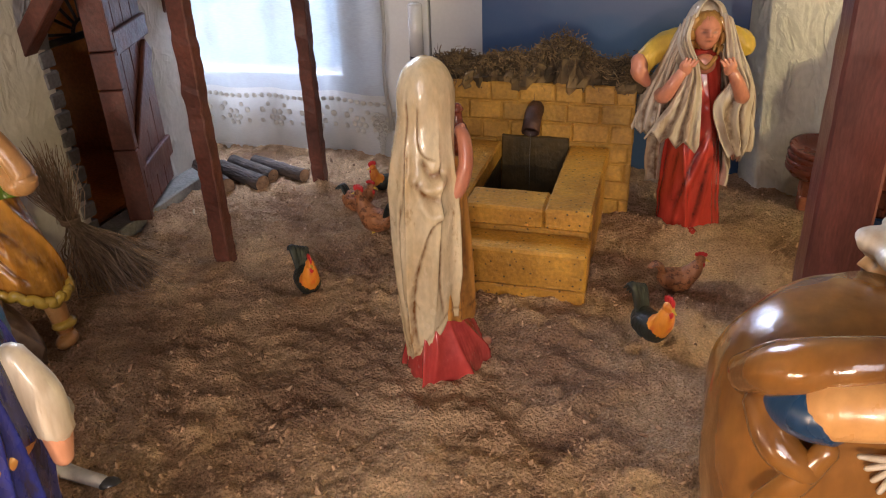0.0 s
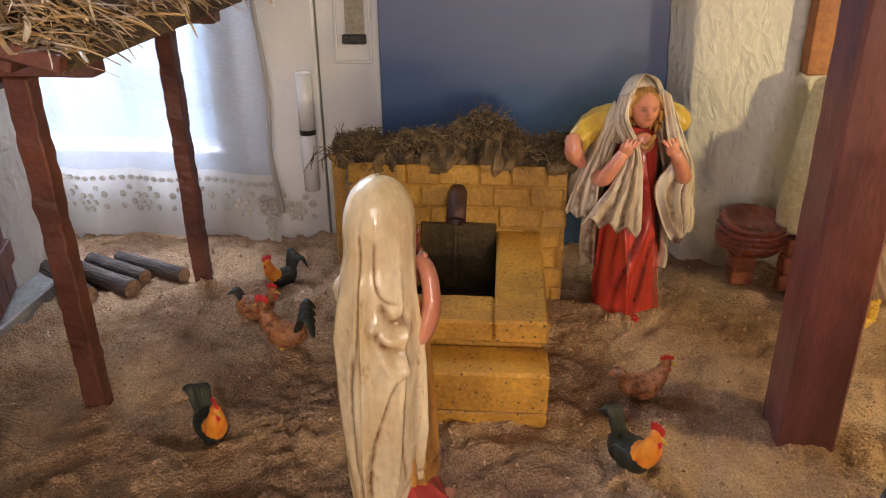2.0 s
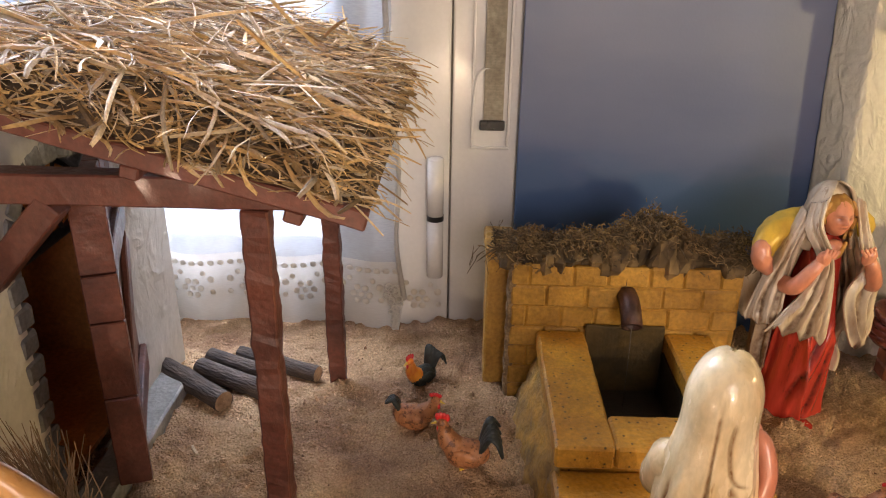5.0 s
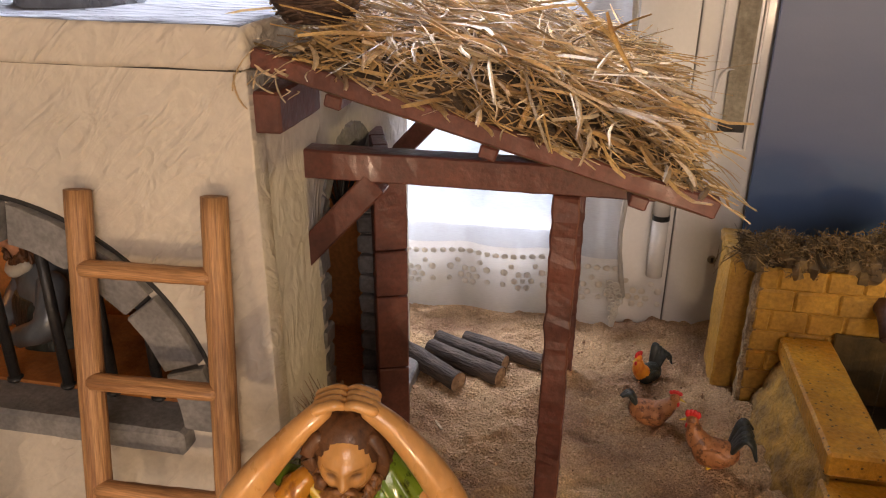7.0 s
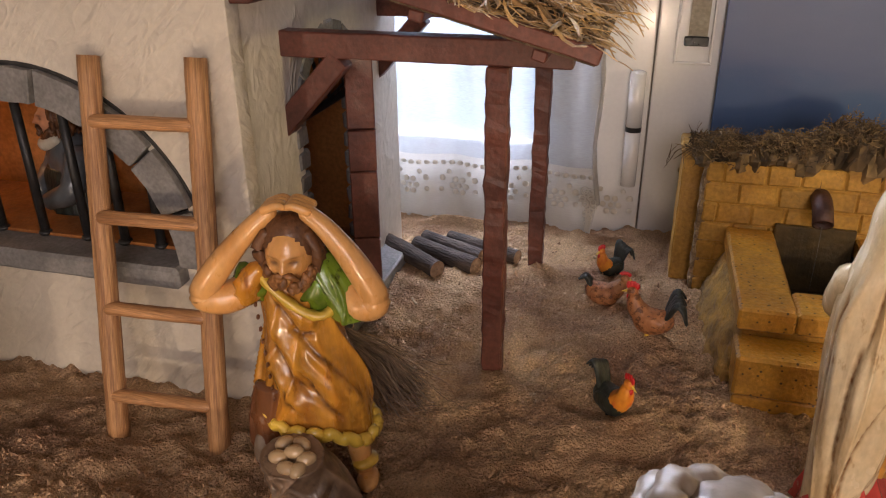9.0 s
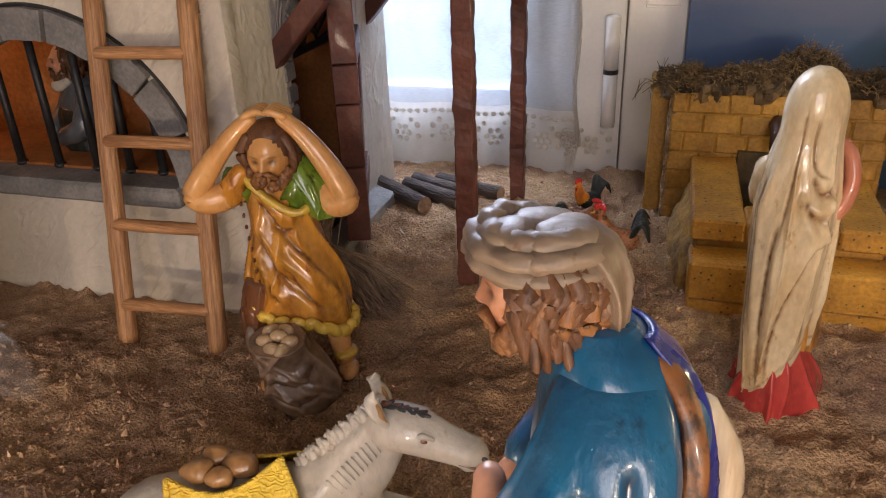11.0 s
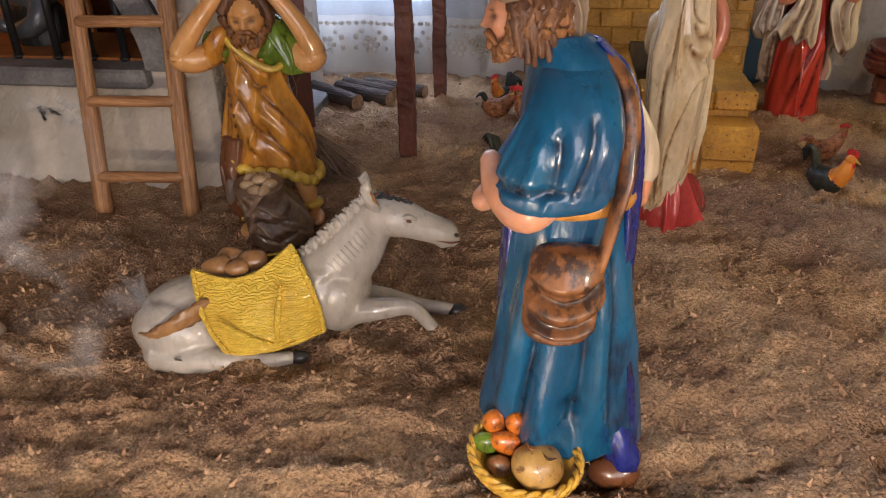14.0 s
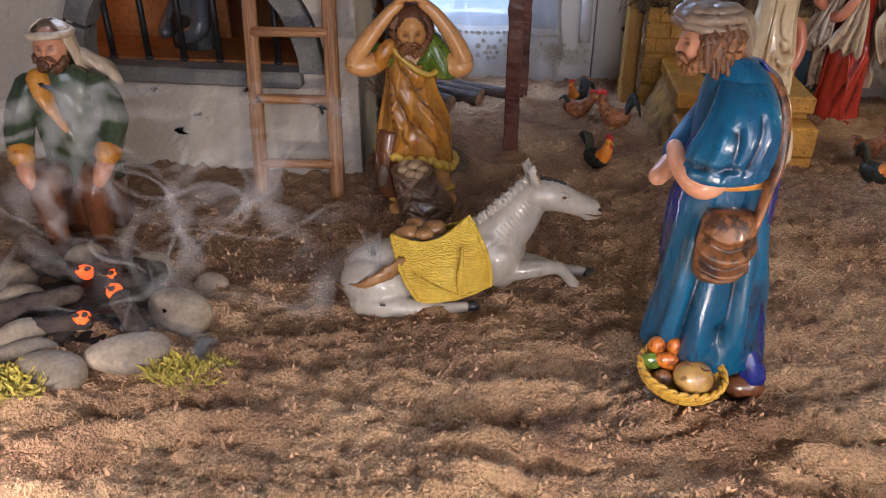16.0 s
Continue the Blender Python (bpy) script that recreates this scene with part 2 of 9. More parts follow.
ROOM_WALL = surf("room_plaster", (0.42, 0.38, 0.33), (0.36, 0.325, 0.285), rough=0.9, s1=2.0, bump=0.1)
WOOD_RED = surf("red_stained_wood", (0.150, 0.048, 0.030), (0.085, 0.028, 0.019), rough=0.5, s1=24.0, s2=260.0, bump=0.55, bscale=170.0, coat=0.10, deep=0.0016)
WOOD_POST = surf("maroon_painted_wood", (0.135, 0.042, 0.034), (0.085, 0.027, 0.022), rough=0.42, s1=16.0, s2=200.0, bump=0.35, bscale=120.0, coat=0.15, stretch=(3, 3, 0.6))
WOOD_LADDER = surf("pine_wood", (0.50, 0.27, 0.115), (0.24, 0.105, 0.042), rough=0.5, s1=75.0, s2=420.0, fine=0.4, bump=0.6, bscale=420.0, stretch=(3.5, 3.5, 0.16))
WOOD_RUNG = surf("pine_rung_wood", (0.52, 0.27, 0.115), (0.27, 0.125, 0.05), rough=0.45, fine=0.4, s1=75.0, s2=420.0, bump=0.35, bscale=420.0, stretch=(0.16, 3.5, 3.5))
WOOD_ORANGE = surf("orange_timber", (0.36, 0.135, 0.030), (0.25, 0.085, 0.020), rough=0.6, s1=30.0, bump=0.5, bscale=300.0)
WOOD_CRATE = surf("crate_sticks", (0.30, 0.165, 0.095), (0.17, 0.090, 0.055), rough=0.6, s1=50.0, bump=0.3, rnd=0.2)
TABLE = surf("table_board", (0.25, 0.15, 0.08), (0.18, 0.10, 0.05), rough=0.5, s1=6.0)
BARK = surf("log_bark", (0.045, 0.034, 0.030), (0.105, 0.076, 0.058), rough=0.85, s1=60.0, s2=400.0, bump=1.0, bscale=170.0, deep=0.003, stretch=(3, 0.6, 3))
LOG_END = surf("sawn_log_end", (0.42, 0.28, 0.17), (0.26, 0.16, 0.09), rough=0.8, s1=150.0, bump=0.3)
STRAW = surf("straw", (0.54, 0.355, 0.140), (0.33, 0.195, 0.075), rough=0.6, s1=40.0, s2=500.0, bump=0.2, island=0.55)
STRAW_PALE = surf("bleached_straw", (0.62, 0.48, 0.29), (0.42, 0.30, 0.17), rough=0.6, s1=40.0, s2=500.0, bump=0.2, island=0.40)
THATCH_BED = surf("dark_thatch_bed", (0.16, 0.11, 0.065), (0.09, 0.06, 0.036), rough=0.9, s1=90.0, bump=1.0, bscale=250.0, deep=0.004)
HAY = surf("broom_twigs", (0.30, 0.21, 0.14), (0.18, 0.12, 0.08), rough=0.8, s1=60.0, bump=0.2, island=0.45)
MOSS = surf("dried_moss", (0.23, 0.148, 0.060), (0.070, 0.046, 0.022), rough=0.9, s1=55.0, bump=0.3, island=0.6)
MOSS_GREEN = surf("green_moss", (0.56, 0.47, 0.075), (0.34, 0.28, 0.050), rough=0.8, s1=80.0, bump=0.2, island=0.4)
OCHRE = surf("ochre_painted_cork", (0.55, 0.28, 0.032), (0.40, 0.19, 0.024), rough=0.45, s1=26.0, s2=300.0, bump=0.6, bscale=260.0, coat=0.15, speck=(150.0, 0.20, (0.10, 0.06, 0.02)), deep=0.002)
OCHRE_BRICK = surf("ochre_bricks", (0.48, 0.26, 0.038), (0.36, 0.185, 0.028), rough=0.55, s1=30.0, s2=260.0, bump=0.6, bscale=200.0, rnd=0.10, deep=0.002)
OCHRE_JOINT = surf("ochre_joints", (0.47, 0.255, 0.037), (0.38, 0.195, 0.029), rough=0.7, s1=30.0, bump=0.5)
CORK = surf("raw_cork_edge", (0.36, 0.25, 0.13), (0.16, 0.10, 0.05), rough=0.9, s1=110.0, s2=400.0, bump=1.0, bscale=220.0, deep=0.005)
BASIN_DARK = surf("dark_basin", (0.030, 0.022, 0.012), (0.018, 0.013, 0.008), rough=0.35, s1=40.0)
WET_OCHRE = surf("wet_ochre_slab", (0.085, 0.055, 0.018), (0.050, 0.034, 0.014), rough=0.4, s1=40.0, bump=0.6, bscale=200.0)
OCHRE_CORK = surf("ochre_daubed_cork", (0.50, 0.28, 0.050), (0.22, 0.13, 0.045), rough=0.75, s1=45.0, s2=300.0, bump=1.0, bscale=150.0, deep=0.004)
GREY_STONE = surf("grey_painted_stone", (0.235, 0.225, 0.215), (0.165, 0.158, 0.152), rough=0.7, s1=40.0, s2=300.0, bump=0.5, bscale=260.0, rnd=0.12)
DARK_JOINT = surf("dark_joint", (0.045, 0.042, 0.040), (0.03, 0.028, 0.026), rough=0.8, s1=40.0)
CELL = surf("orange_limewash", (0.55, 0.24, 0.07), (0.42, 0.17, 0.05), rough=0.85, s1=14.0, bump=0.3)
IRON = surf("black_iron", (0.020, 0.020, 0.021), (0.035, 0.033, 0.032), rough=0.42, s1=60.0, bump=0.3, metal=0.3)
PVC = surf("white_pvc", (0.72, 0.71, 0.69), (0.66, 0.65, 0.63), rough=0.22, s1=4.0, bump=0.02, coat=0.3, fine=0.03)
STRAP_MAT = surf("grey_woven_strap", (0.36, 0.32, 0.25), (0.27, 0.235, 0.18), rough=0.85, s1=60.0, bump=0.3)
BLACK = surf("black_plastic", (0.012, 0.012, 0.013), (0.02, 0.02, 0.02), rough=0.3, s1=30.0, bump=0.0)
NET = cloth_mat("curtain_net", 0.27, (0.48, 0.505, 0.54))
NET_HEM = cloth_mat("curtain_hem", 0.10, (0.58, 0.56, 0.53))
LACE = cloth_mat("curtain_lace", 0.03, (0.68, 0.645, 0.59))
SKY_PANEL = sky_panel_mat()
OUTSIDE = glow("bright_overcast_sky", (0.62, 0.82, 1.0), 0.29)
EMBER = glow("ember_lamp", (1.0, 0.110, 0.004), 1.3)
STONE = surf("river_stone", (0.44, 0.355, 0.26), (0.20, 0.165, 0.13), rough=0.65, s1=26.0, s2=300.0, bump=0.35, bscale=240.0, rnd=0.25)
SOOT_LOG = surf("charred_stick", (0.10, 0.075, 0.06), (0.04, 0.03, 0.028), rough=0.85, s1=50.0, bump=0.9, bscale=200.0, deep=0.003)
TERRACOTTA = surf("red_clay", (0.25, 0.060, 0.030), (0.16, 0.038, 0.022), rough=0.28, s1=30.0, bump=0.2, coat=0.35)
BRICK_RED = surf("red_brick", (0.32, 0.10, 0.045), (0.22, 0.065, 0.03), rough=0.75, s1=60.0, bump=0.6, bscale=250.0, rnd=0.2)
OVEN = surf("limewashed_clay_oven", (0.66, 0.58, 0.33), (0.52, 0.42, 0.20), rough=0.4, s1=18.0, bump=0.4, bscale=160.0, coat=0.2)
HOLE = surf("sooty_hole", (0.02, 0.016, 0.012), (0.03, 0.022, 0.016), rough=0.9, s1=60.0)
RUST = surf("rusty_pipe", (0.105, 0.050, 0.036), (0.060, 0.032, 0.026), rough=0.5, s1=60.0, bump=0.4, metal=0.4)
TWIG = surf("nest_twigs", (0.125, 0.072, 0.045), (0.06, 0.035, 0.024), rough=0.8, s1=80.0, bump=0.3, island=0.5)
WATER = surf("falling_water", (0.14, 0.13, 0.11), (0.10, 0.09, 0.08), rough=0.05, bump=0.0)

# paints of the figurines
G_IVORY = glaze("ivory_paint", (0.78, 0.64, 0.40), (0.63, 0.44, 0.21), rough=0.24, coat=0.45, s1=34.0, stretch=(1.2, 1.2, 0.6), stain=((0.38, 0.20, 0.07), 0.61, 55.0, 0.55), patina=(0.20, 0.080, 0.022))
G_CREAM = glaze("aged_cream_paint", (0.60, 0.51, 0.385), (0.40, 0.28, 0.17), rough=0.40, coat=0.25, s1=95.0, stretch=(1.3, 1.3, 0.22), stain=((0.25, 0.14, 0.075), 0.60, 120.0, 0.14), patina=(0.105, 0.048, 0.020))
G_RED = glaze("crimson_paint", (0.50, 0.050, 0.028), (0.30, 0.022, 0.014), rough=0.22, coat=0.7, s1=70.0, stretch=(1.2, 1.2, 0.2), stain=((0.12, 0.014, 0.010), 0.60, 90.0, 0.2), patina=(0.075, 0.010, 0.008))
G_ROSE = glaze("rose_red_paint", (0.60, 0.075, 0.060), (0.42, 0.035, 0.032), rough=0.22, patina=(0.20, 0.020, 0.016), stain=((0.66, 0.34, 0.26), 0.64, 120.0, 0.4))
G_SALMON = glaze("salmon_skin_paint", (0.62, 0.255, 0.150), (0.50, 0.170, 0.092), rough=0.33, patina=(0.085, 0.020, 0.010))
G_SKIN = glaze("ochre_skin_paint", (0.66, 0.345, 0.115), (0.54, 0.25, 0.070), rough=0.3, patina=(0.060, 0.022, 0.010))
G_PINK = glaze("pink_skin_paint", (0.66, 0.325, 0.19), (0.50, 0.205, 0.100), rough=0.4, patina=(0.070, 0.024, 0.012))
G_AUBURN = glaze("golden_brown_hair_paint", (0.27, 0.115, 0.034), (0.055, 0.022, 0.010), rough=0.55, coat=0.15, s1=260.0, bump=0.8, bscale=300.0, stretch=(1, 1, 0.6))
G_ORANGE = glaze("amber_paint", (0.60, 0.275, 0.032), (0.42, 0.155, 0.016), rough=0.26, s1=60.0, stretch=(1.2, 1.2, 0.35), stain=((0.22, 0.075, 0.012), 0.60, 110.0, 0.4), patina=(0.085, 0.028, 0.008))
G_GOLD = glaze("old_gold_paint", (0.58, 0.27, 0.050), (0.38, 0.145, 0.026), rough=0.35, stain=((0.20, 0.075, 0.014), 0.58, 140.0, 0.5), patina=(0.12, 0.042, 0.010))
G_YELLOW = glaze("lemon_paint", (0.66, 0.44, 0.050), (0.52, 0.31, 0.035), rough=0.4)
G_STRAW = glaze("ochre_basket_paint", (0.66, 0.40, 0.040), (0.44, 0.215, 0.020), rough=0.4, s1=160.0, stain=((0.12, 0.045, 0.010), 0.56, 260.0, 1.0))
G_GREEN = glaze("leaf_green_paint", (0.155, 0.245, 0.020), (0.050, 0.090, 0.010), rough=0.2, s1=90.0, stain=((0.020, 0.030, 0.006), 0.57, 150.0, 0.5), patina=(0.016, 0.022, 0.006))
G_OLIVE = glaze("bottle_green_paint", (0.052, 0.075, 0.036), (0.026, 0.042, 0.022), rough=0.28)
G_BLUE = glaze("petrol_blue_paint", (0.007, 0.108, 0.235), (0.005, 0.048, 0.135), rough=0.30, s1=24.0, coat=0.8, stretch=(1.2, 1.2, 0.6), bump=0.5, bscale=220.0, stain=((0.004, 0.022, 0.060), 0.56, 45.0, 0.45), patina=(0.004, 0.014, 0.035))
G_COBALT = glaze("cobalt_paint", (0.022, 0.034, 0.25), (0.010, 0.014, 0.085), rough=0.27, s1=80.0, coat=0.5, stain=((0.030, 0.022, 0.020), 0.56, 130.0, 0.3), patina=(0.012, 0.010, 0.014))
G_NAVY = glaze("dark_blue_paint", (0.012, 0.055, 0.135), (0.008, 0.024, 0.055), rough=0.28)
G_BROWN = glaze("chestnut_paint", (0.160, 0.060, 0.022), (0.070, 0.025, 0.012), rough=0.3, patina=(0.030, 0.012, 0.008))
G_LEATHER = glaze("leather_paint", (0.30, 0.120, 0.034), (0.075, 0.028, 0.012), rough=0.45, coat=0.25, s1=80.0, stain=((0.022, 0.011, 0.008), 0.49, 110.0, 0.7), patina=(0.022, 0.010, 0.006))
G_HAIR = glaze("brown_hair_paint", (0.130, 0.054, 0.020), (0.038, 0.015, 0.008), rough=0.5, coat=0.2, s1=210.0, bump=0.8, bscale=260.0)
G_BLOND = glaze("blond_hair_paint", (0.46, 0.24, 0.050), (0.28, 0.12, 0.03), rough=0.4, s1=150.0)
G_WASH = glaze("brown_patina_paint", (0.36, 0.19, 0.070), (0.22, 0.105, 0.035), rough=0.35, s1=150.0)
G_UMBER = glaze("umber_patina_paint", (0.062, 0.028, 0.015), (0.035, 0.016, 0.010), rough=0.4, s1=150.0)
G_DRAB = glaze("drab_headcloth_paint", (0.235, 0.175, 0.122), (0.12, 0.078, 0.050), rough=0.5, coat=0.15, s1=110.0, stain=((0.15, 0.085, 0.045), 0.60, 140.0, 0.5), patina=(0.11, 0.060, 0.030))
G_BLACK = glaze("black_feather_paint", (0.020, 0.026, 0.021), (0.006, 0.007, 0.007), rough=0.5, coat=0.15, s1=190.0, bump=1.0, bscale=260.0)
G_RUSSET = glaze("russet_feather_paint", (0.40, 0.165, 0.060), (0.24, 0.085, 0.030), rough=0.55, coat=0.1, s1=190.0, bump=1.0, bscale=260.0, stain=((0.10, 0.035, 0.012), 0.51, 240.0, 1.0))
G_FIRE = glaze("orange_feather_paint", (0.76, 0.28, 0.020), (0.60, 0.095, 0.012), rough=0.5, coat=0.15, s1=170.0, bump=0.9, bscale=260.0)
G_COMB = glaze("comb_red_paint", (0.58, 0.020, 0.018), (0.42, 0.012, 0.012), rough=0.4)
G_DONKEY = glaze("grey_donkey_paint", (0.52, 0.48, 0.42), (0.30, 0.265, 0.225), rough=0.32, coat=0.35, s1=24.0, bump=0.5, bscale=260.0, stain=((0.33, 0.26, 0.19), 0.60, 60.0, 0.6), patina=(0.10, 0.075, 0.055))
G_HOOF = glaze("black_hoof_paint", (0.03, 0.03, 0.032), rough=0.35)
G_KNIT = glaze("yellow_woven_paint", (0.74, 0.52, 0.050), (0.62, 0.39, 0.032), rough=0.55, coat=0.08, stain=((0.42, 0.25, 0.020), 0.62, 240.0, 0.4), patina=(0.36, 0.20, 0.015))
G_TAUPE = glaze("sackcloth_paint", (0.26, 0.172, 0.112), (0.165, 0.105, 0.066), rough=0.4, stain=((0.060, 0.035, 0.020), 0.58, 90.0, 0.5), patina=(0.035, 0.018, 0.010))
G_EGG = glaze("potato_paint", (0.46, 0.33, 0.185), (0.28, 0.18, 0.095), rough=0.3)
G_WHITE = glaze("white_shirt_paint", (0.60, 0.56, 0.48), (0.38, 0.33, 0.26), rough=0.45)
G_GREY = glaze("slate_paint", (0.105, 0.115, 0.125), (0.05, 0.055, 0.062), rough=0.4)
G_BREAD = glaze("bread_paint", (0.50, 0.31, 0.085), (0.30, 0.155, 0.040), rough=0.4, s1=90.0, stain=((0.12, 0.05, 0.015), 0.56, 150.0, 1.0))
G_FRUIT = glaze("orange_fruit_paint", (0.62, 0.18, 0.012), (0.44, 0.080, 0.008), rough=0.32, coat=0.5, s1=160.0, stain=((0.11, 0.035, 0.008), 0.51, 160.0, 1.0))


def knit(m):
    """Adds a zigzag weave to a paint."""
    n, ln = m.node_tree.nodes, m.node_tree.links
    co, wv, bu = [n.new("ShaderNode" + k) for k in ("TexCoord", "TexWave", "Bump")]
    wv.inputs["Scale"].default_value, wv.inputs["Distortion"].default_value, wv.inputs["Detail"].default_value = 150.0, 9.0, 1.0
    wv.inputs["Detail Scale"].default_value = 1.5
    wv.bands_direction = "Z"
    ln.new(co.outputs["Object"], wv.inputs["Vector"])
    bu.inputs["Strength"].default_value, bu.inputs["Distance"].default_value = 0.7, 0.0009
    ln.new(wv.outputs["Fac"], bu.inputs["Height"])
    ln.new(bu.outputs[0], n["Principled BSDF"].inputs["Normal"])


knit(G_KNIT)


def smoke_mat():
    """Thin smoke: nearly clear, denser along the middle of each wisp, broken up by noise."""
    m = bpy.data.materials.new("thin_smoke")
    m.use_nodes = True
    n, ln = m.node_tree.nodes, m.node_tree.links
    n.remove(n["Principled BSDF"])
    uv, sep, t, tr, df, mx = [n.new("ShaderNode" + k) for k in ("UVMap", "SeparateXYZ", "TexNoise", "BsdfTransparent", "BsdfDiffuse", "MixShader")]
    uv.uv_map = "wisp"
    co = n.new("ShaderNodeTexCoord")
    ln.new(uv.outputs[0], sep.inputs[0])
    t.inputs["Scale"].default_value, t.inputs["Detail"].default_value = 28.0, 3.0
    ln.new(co.outputs["Object"], t.inputs["Vector"])
    df.inputs[0].default_value = (0.62, 0.62, 0.64, 1)
    last = None
    for k in (0, 1):
        # 4 u (1 - u), zero at the edges and the ends
        a, b = n.new("ShaderNodeMath"), n.new("ShaderNodeMath")
        a.operation, a.inputs[0].default_value = "SUBTRACT", 1.0
        ln.new(sep.outputs[k], a.inputs[1])
        b.operation = "MULTIPLY"
        ln.new(a.outputs[0], b.inputs[0])
        ln.new(sep.outputs[k], b.inputs[1])
        if last is not None:
            c = n.new("ShaderNodeMath")
            c.operation = "MULTIPLY"
            ln.new(last, c.inputs[0])
            ln.new(b.outputs[0], c.inputs[1])
            last = c.outputs[0]
        else:
            last = b.outputs[0]
    r, c = n.new("ShaderNodeMapRange"), n.new("ShaderNodeMath")
    r.inputs[1].default_value, r.inputs[2].default_value, r.inputs[4].default_value = 0.36, 0.70, 4.6
    ln.new(t.outputs["Fac"], r.inputs[0])
    c.operation, c.use_clamp = "MULTIPLY", True
    ln.new(r.outputs[0], c.inputs[0])
    ln.new(last, c.inputs[1])
    ln.new(c.outputs[0], mx.inputs[0])
    ln.new(tr.outputs[0], mx.inputs[1])
    ln.new(df.outputs[0], mx.inputs[2])
    ln.new(mx.outputs[0], n["Material Output"].inputs[0])
    return m


SMOKE = smoke_mat()


# ---- building tools ----
def part(name, bm, material, parent=None, label="", smooth=False):
    """Links a bmesh as one mesh object, under a thing if one is given."""
    me = bpy.data.meshes.new(name)
    bm.normal_update()
    bm.to_mesh(me)
    bm.free()
    for m in material if isinstance(material, (list, tuple)) else [material]:
        me.materials.append(m)
    if smooth:
        me.polygons.foreach_set("use_smooth", [True] * len(me.polygons))
    ob = new(name, me)
    ob.parent = parent
    if label:
        tagged(ob, label)
    return ob


def thing(name, label, category, at=(0, 0, 0), group="", kind=""):
    e = new(name)
    e.empty_display_size = 0.02
    e.location = at
    return tagged(e, label, category, group, kind)


def box(bm, lo, hi, mi=0, bevel=0.0, m=None, seg=1):
    lo, hi = Vector(lo), Vector(hi)
    t = Matrix.LocRotScale((lo + hi) / 2, None, hi - lo)
    vs = bmesh.ops.create_cube(bm, size=1, matrix=t)["verts"]
    es = {e for v in vs for e in v.link_edges}
    fs = {f for v in vs for f in v.link_faces}
    for f in fs:
        f.material_index = mi
    if bevel:
        out = bmesh.ops.bevel(bm, geom=list(es), offset=bevel, segments=seg, affect="EDGES", profile=0.6)
        vs = {v for f in out["faces"] for v in f.verts} | {v for v in vs if v.is_valid}
        for f in {f for v in vs for f in v.link_faces}:
            f.material_index = mi
    if m is not None:
        bmesh.ops.transform(bm, matrix=m, verts=list(vs))
    return list(vs)


def boxed(name, lo, hi, material, parent=None, bevel=0.0, m=None, label="", seg=1):
    bm = bmesh.new()
    box(bm, lo, hi, 0, bevel, m, seg)
    return part(name, bm, material, parent, label)


def rough_up(bm, amount, scale, seed=0.0, verts=None):
    for v in verts or bm.verts:
        v.co += noise.noise_vector(v.co * scale + Vector((seed, seed * 0.7, 0))) * amount


def timber(lo, hi, amount=0.0012, cuts=10, bevel=0.0015, seed=0.0):
    """A hand-cut bar along its longest side, with uneven edges."""
    bm = bmesh.new()
    box(bm, lo, hi, 0, bevel)
    size = [h - l for l, h in zip(lo, hi)]
    ax = size.index(max(size))
    for i in range(1, cuts * 2):
        co = [0, 0, 0]
        co[ax] = lo[ax] + size[ax] * i / (cuts * 2)
        no = [0, 0, 0]
        no[ax] = 1
        bmesh.ops.bisect_plane(bm, geom=bm.verts[:] + bm.edges[:] + bm.faces[:], plane_co=co, plane_no=no)
    rough_up(bm, amount * 0.5, 90.0, seed)
    return bm


def cr(keys, n):
    """n rows along a smooth curve through the keyed rows."""
    k = np.array(keys, float)
    if len(k) == 2:
        u = np.linspace(0, 1, n)[:, None]
        return k[0] * (1 - u) + k[1] * u
    p = np.vstack([2 * k[0] - k[1], k, 2 * k[-1] - k[-2]])
    t = np.linspace(0, len(k) - 1, n)
    i = np.minimum(t.astype(int), len(k) - 2)
    u = (t - i)[:, None]
    a, b, c, d = p[i], p[i + 1], p[i + 2], p[i + 3]
    return 0.5 * (2 * b + (c - a) * u + (2 * a - 5 * b + 4 * c - d) * u**2 + (3 * b - a - 3 * c + d) * u**3)


def skin(bm, rings, mi, closed=True, cap=True):
    """Faces between rings of points."""
    vs = [[bm.verts.new(p) for p in r] for r in rings]
    n = len(vs[0])
    for a, b in zip(vs, vs[1:]):
        for j in range(n if closed else n - 1):
            k = (j + 1) % n
            bm.faces.new((a[j], a[k], b[k], b[j])).material_index = mi
    if cap and closed:
        bm.faces.new(vs[0][::-1]).material_index = mi
        bm.faces.new(vs[-1]).material_index = mi
    return vs


def pleats(count, seed, span=6.2832, width=(0.08, 0.20), drift=1.2):
    """Ridges of cloth: angle, width, drift along the height, strength, wave."""
    r = random.Random(seed)
    return [(i * span / count + r.uniform(-0.5, 0.5) * span / count, r.uniform(*width), r.uniform(-drift, drift), r.uniform(0.35, 1.0), r.uniform(0, 6.28)) for i in range(count)]


def pleat_height(ps, a, u):
    h = 0.0
    for a0, w, d, s, ph in ps:
        x = (a - a0 - d * (u - 0.5) - 0.12 * math.sin(5 * u + ph) + math.pi) % math.tau - math.pi
        h += s * math.exp(-abs(x / w) ** 1.4) * (0.65 + 0.35 * math.sin(4 * u + ph))
    return h


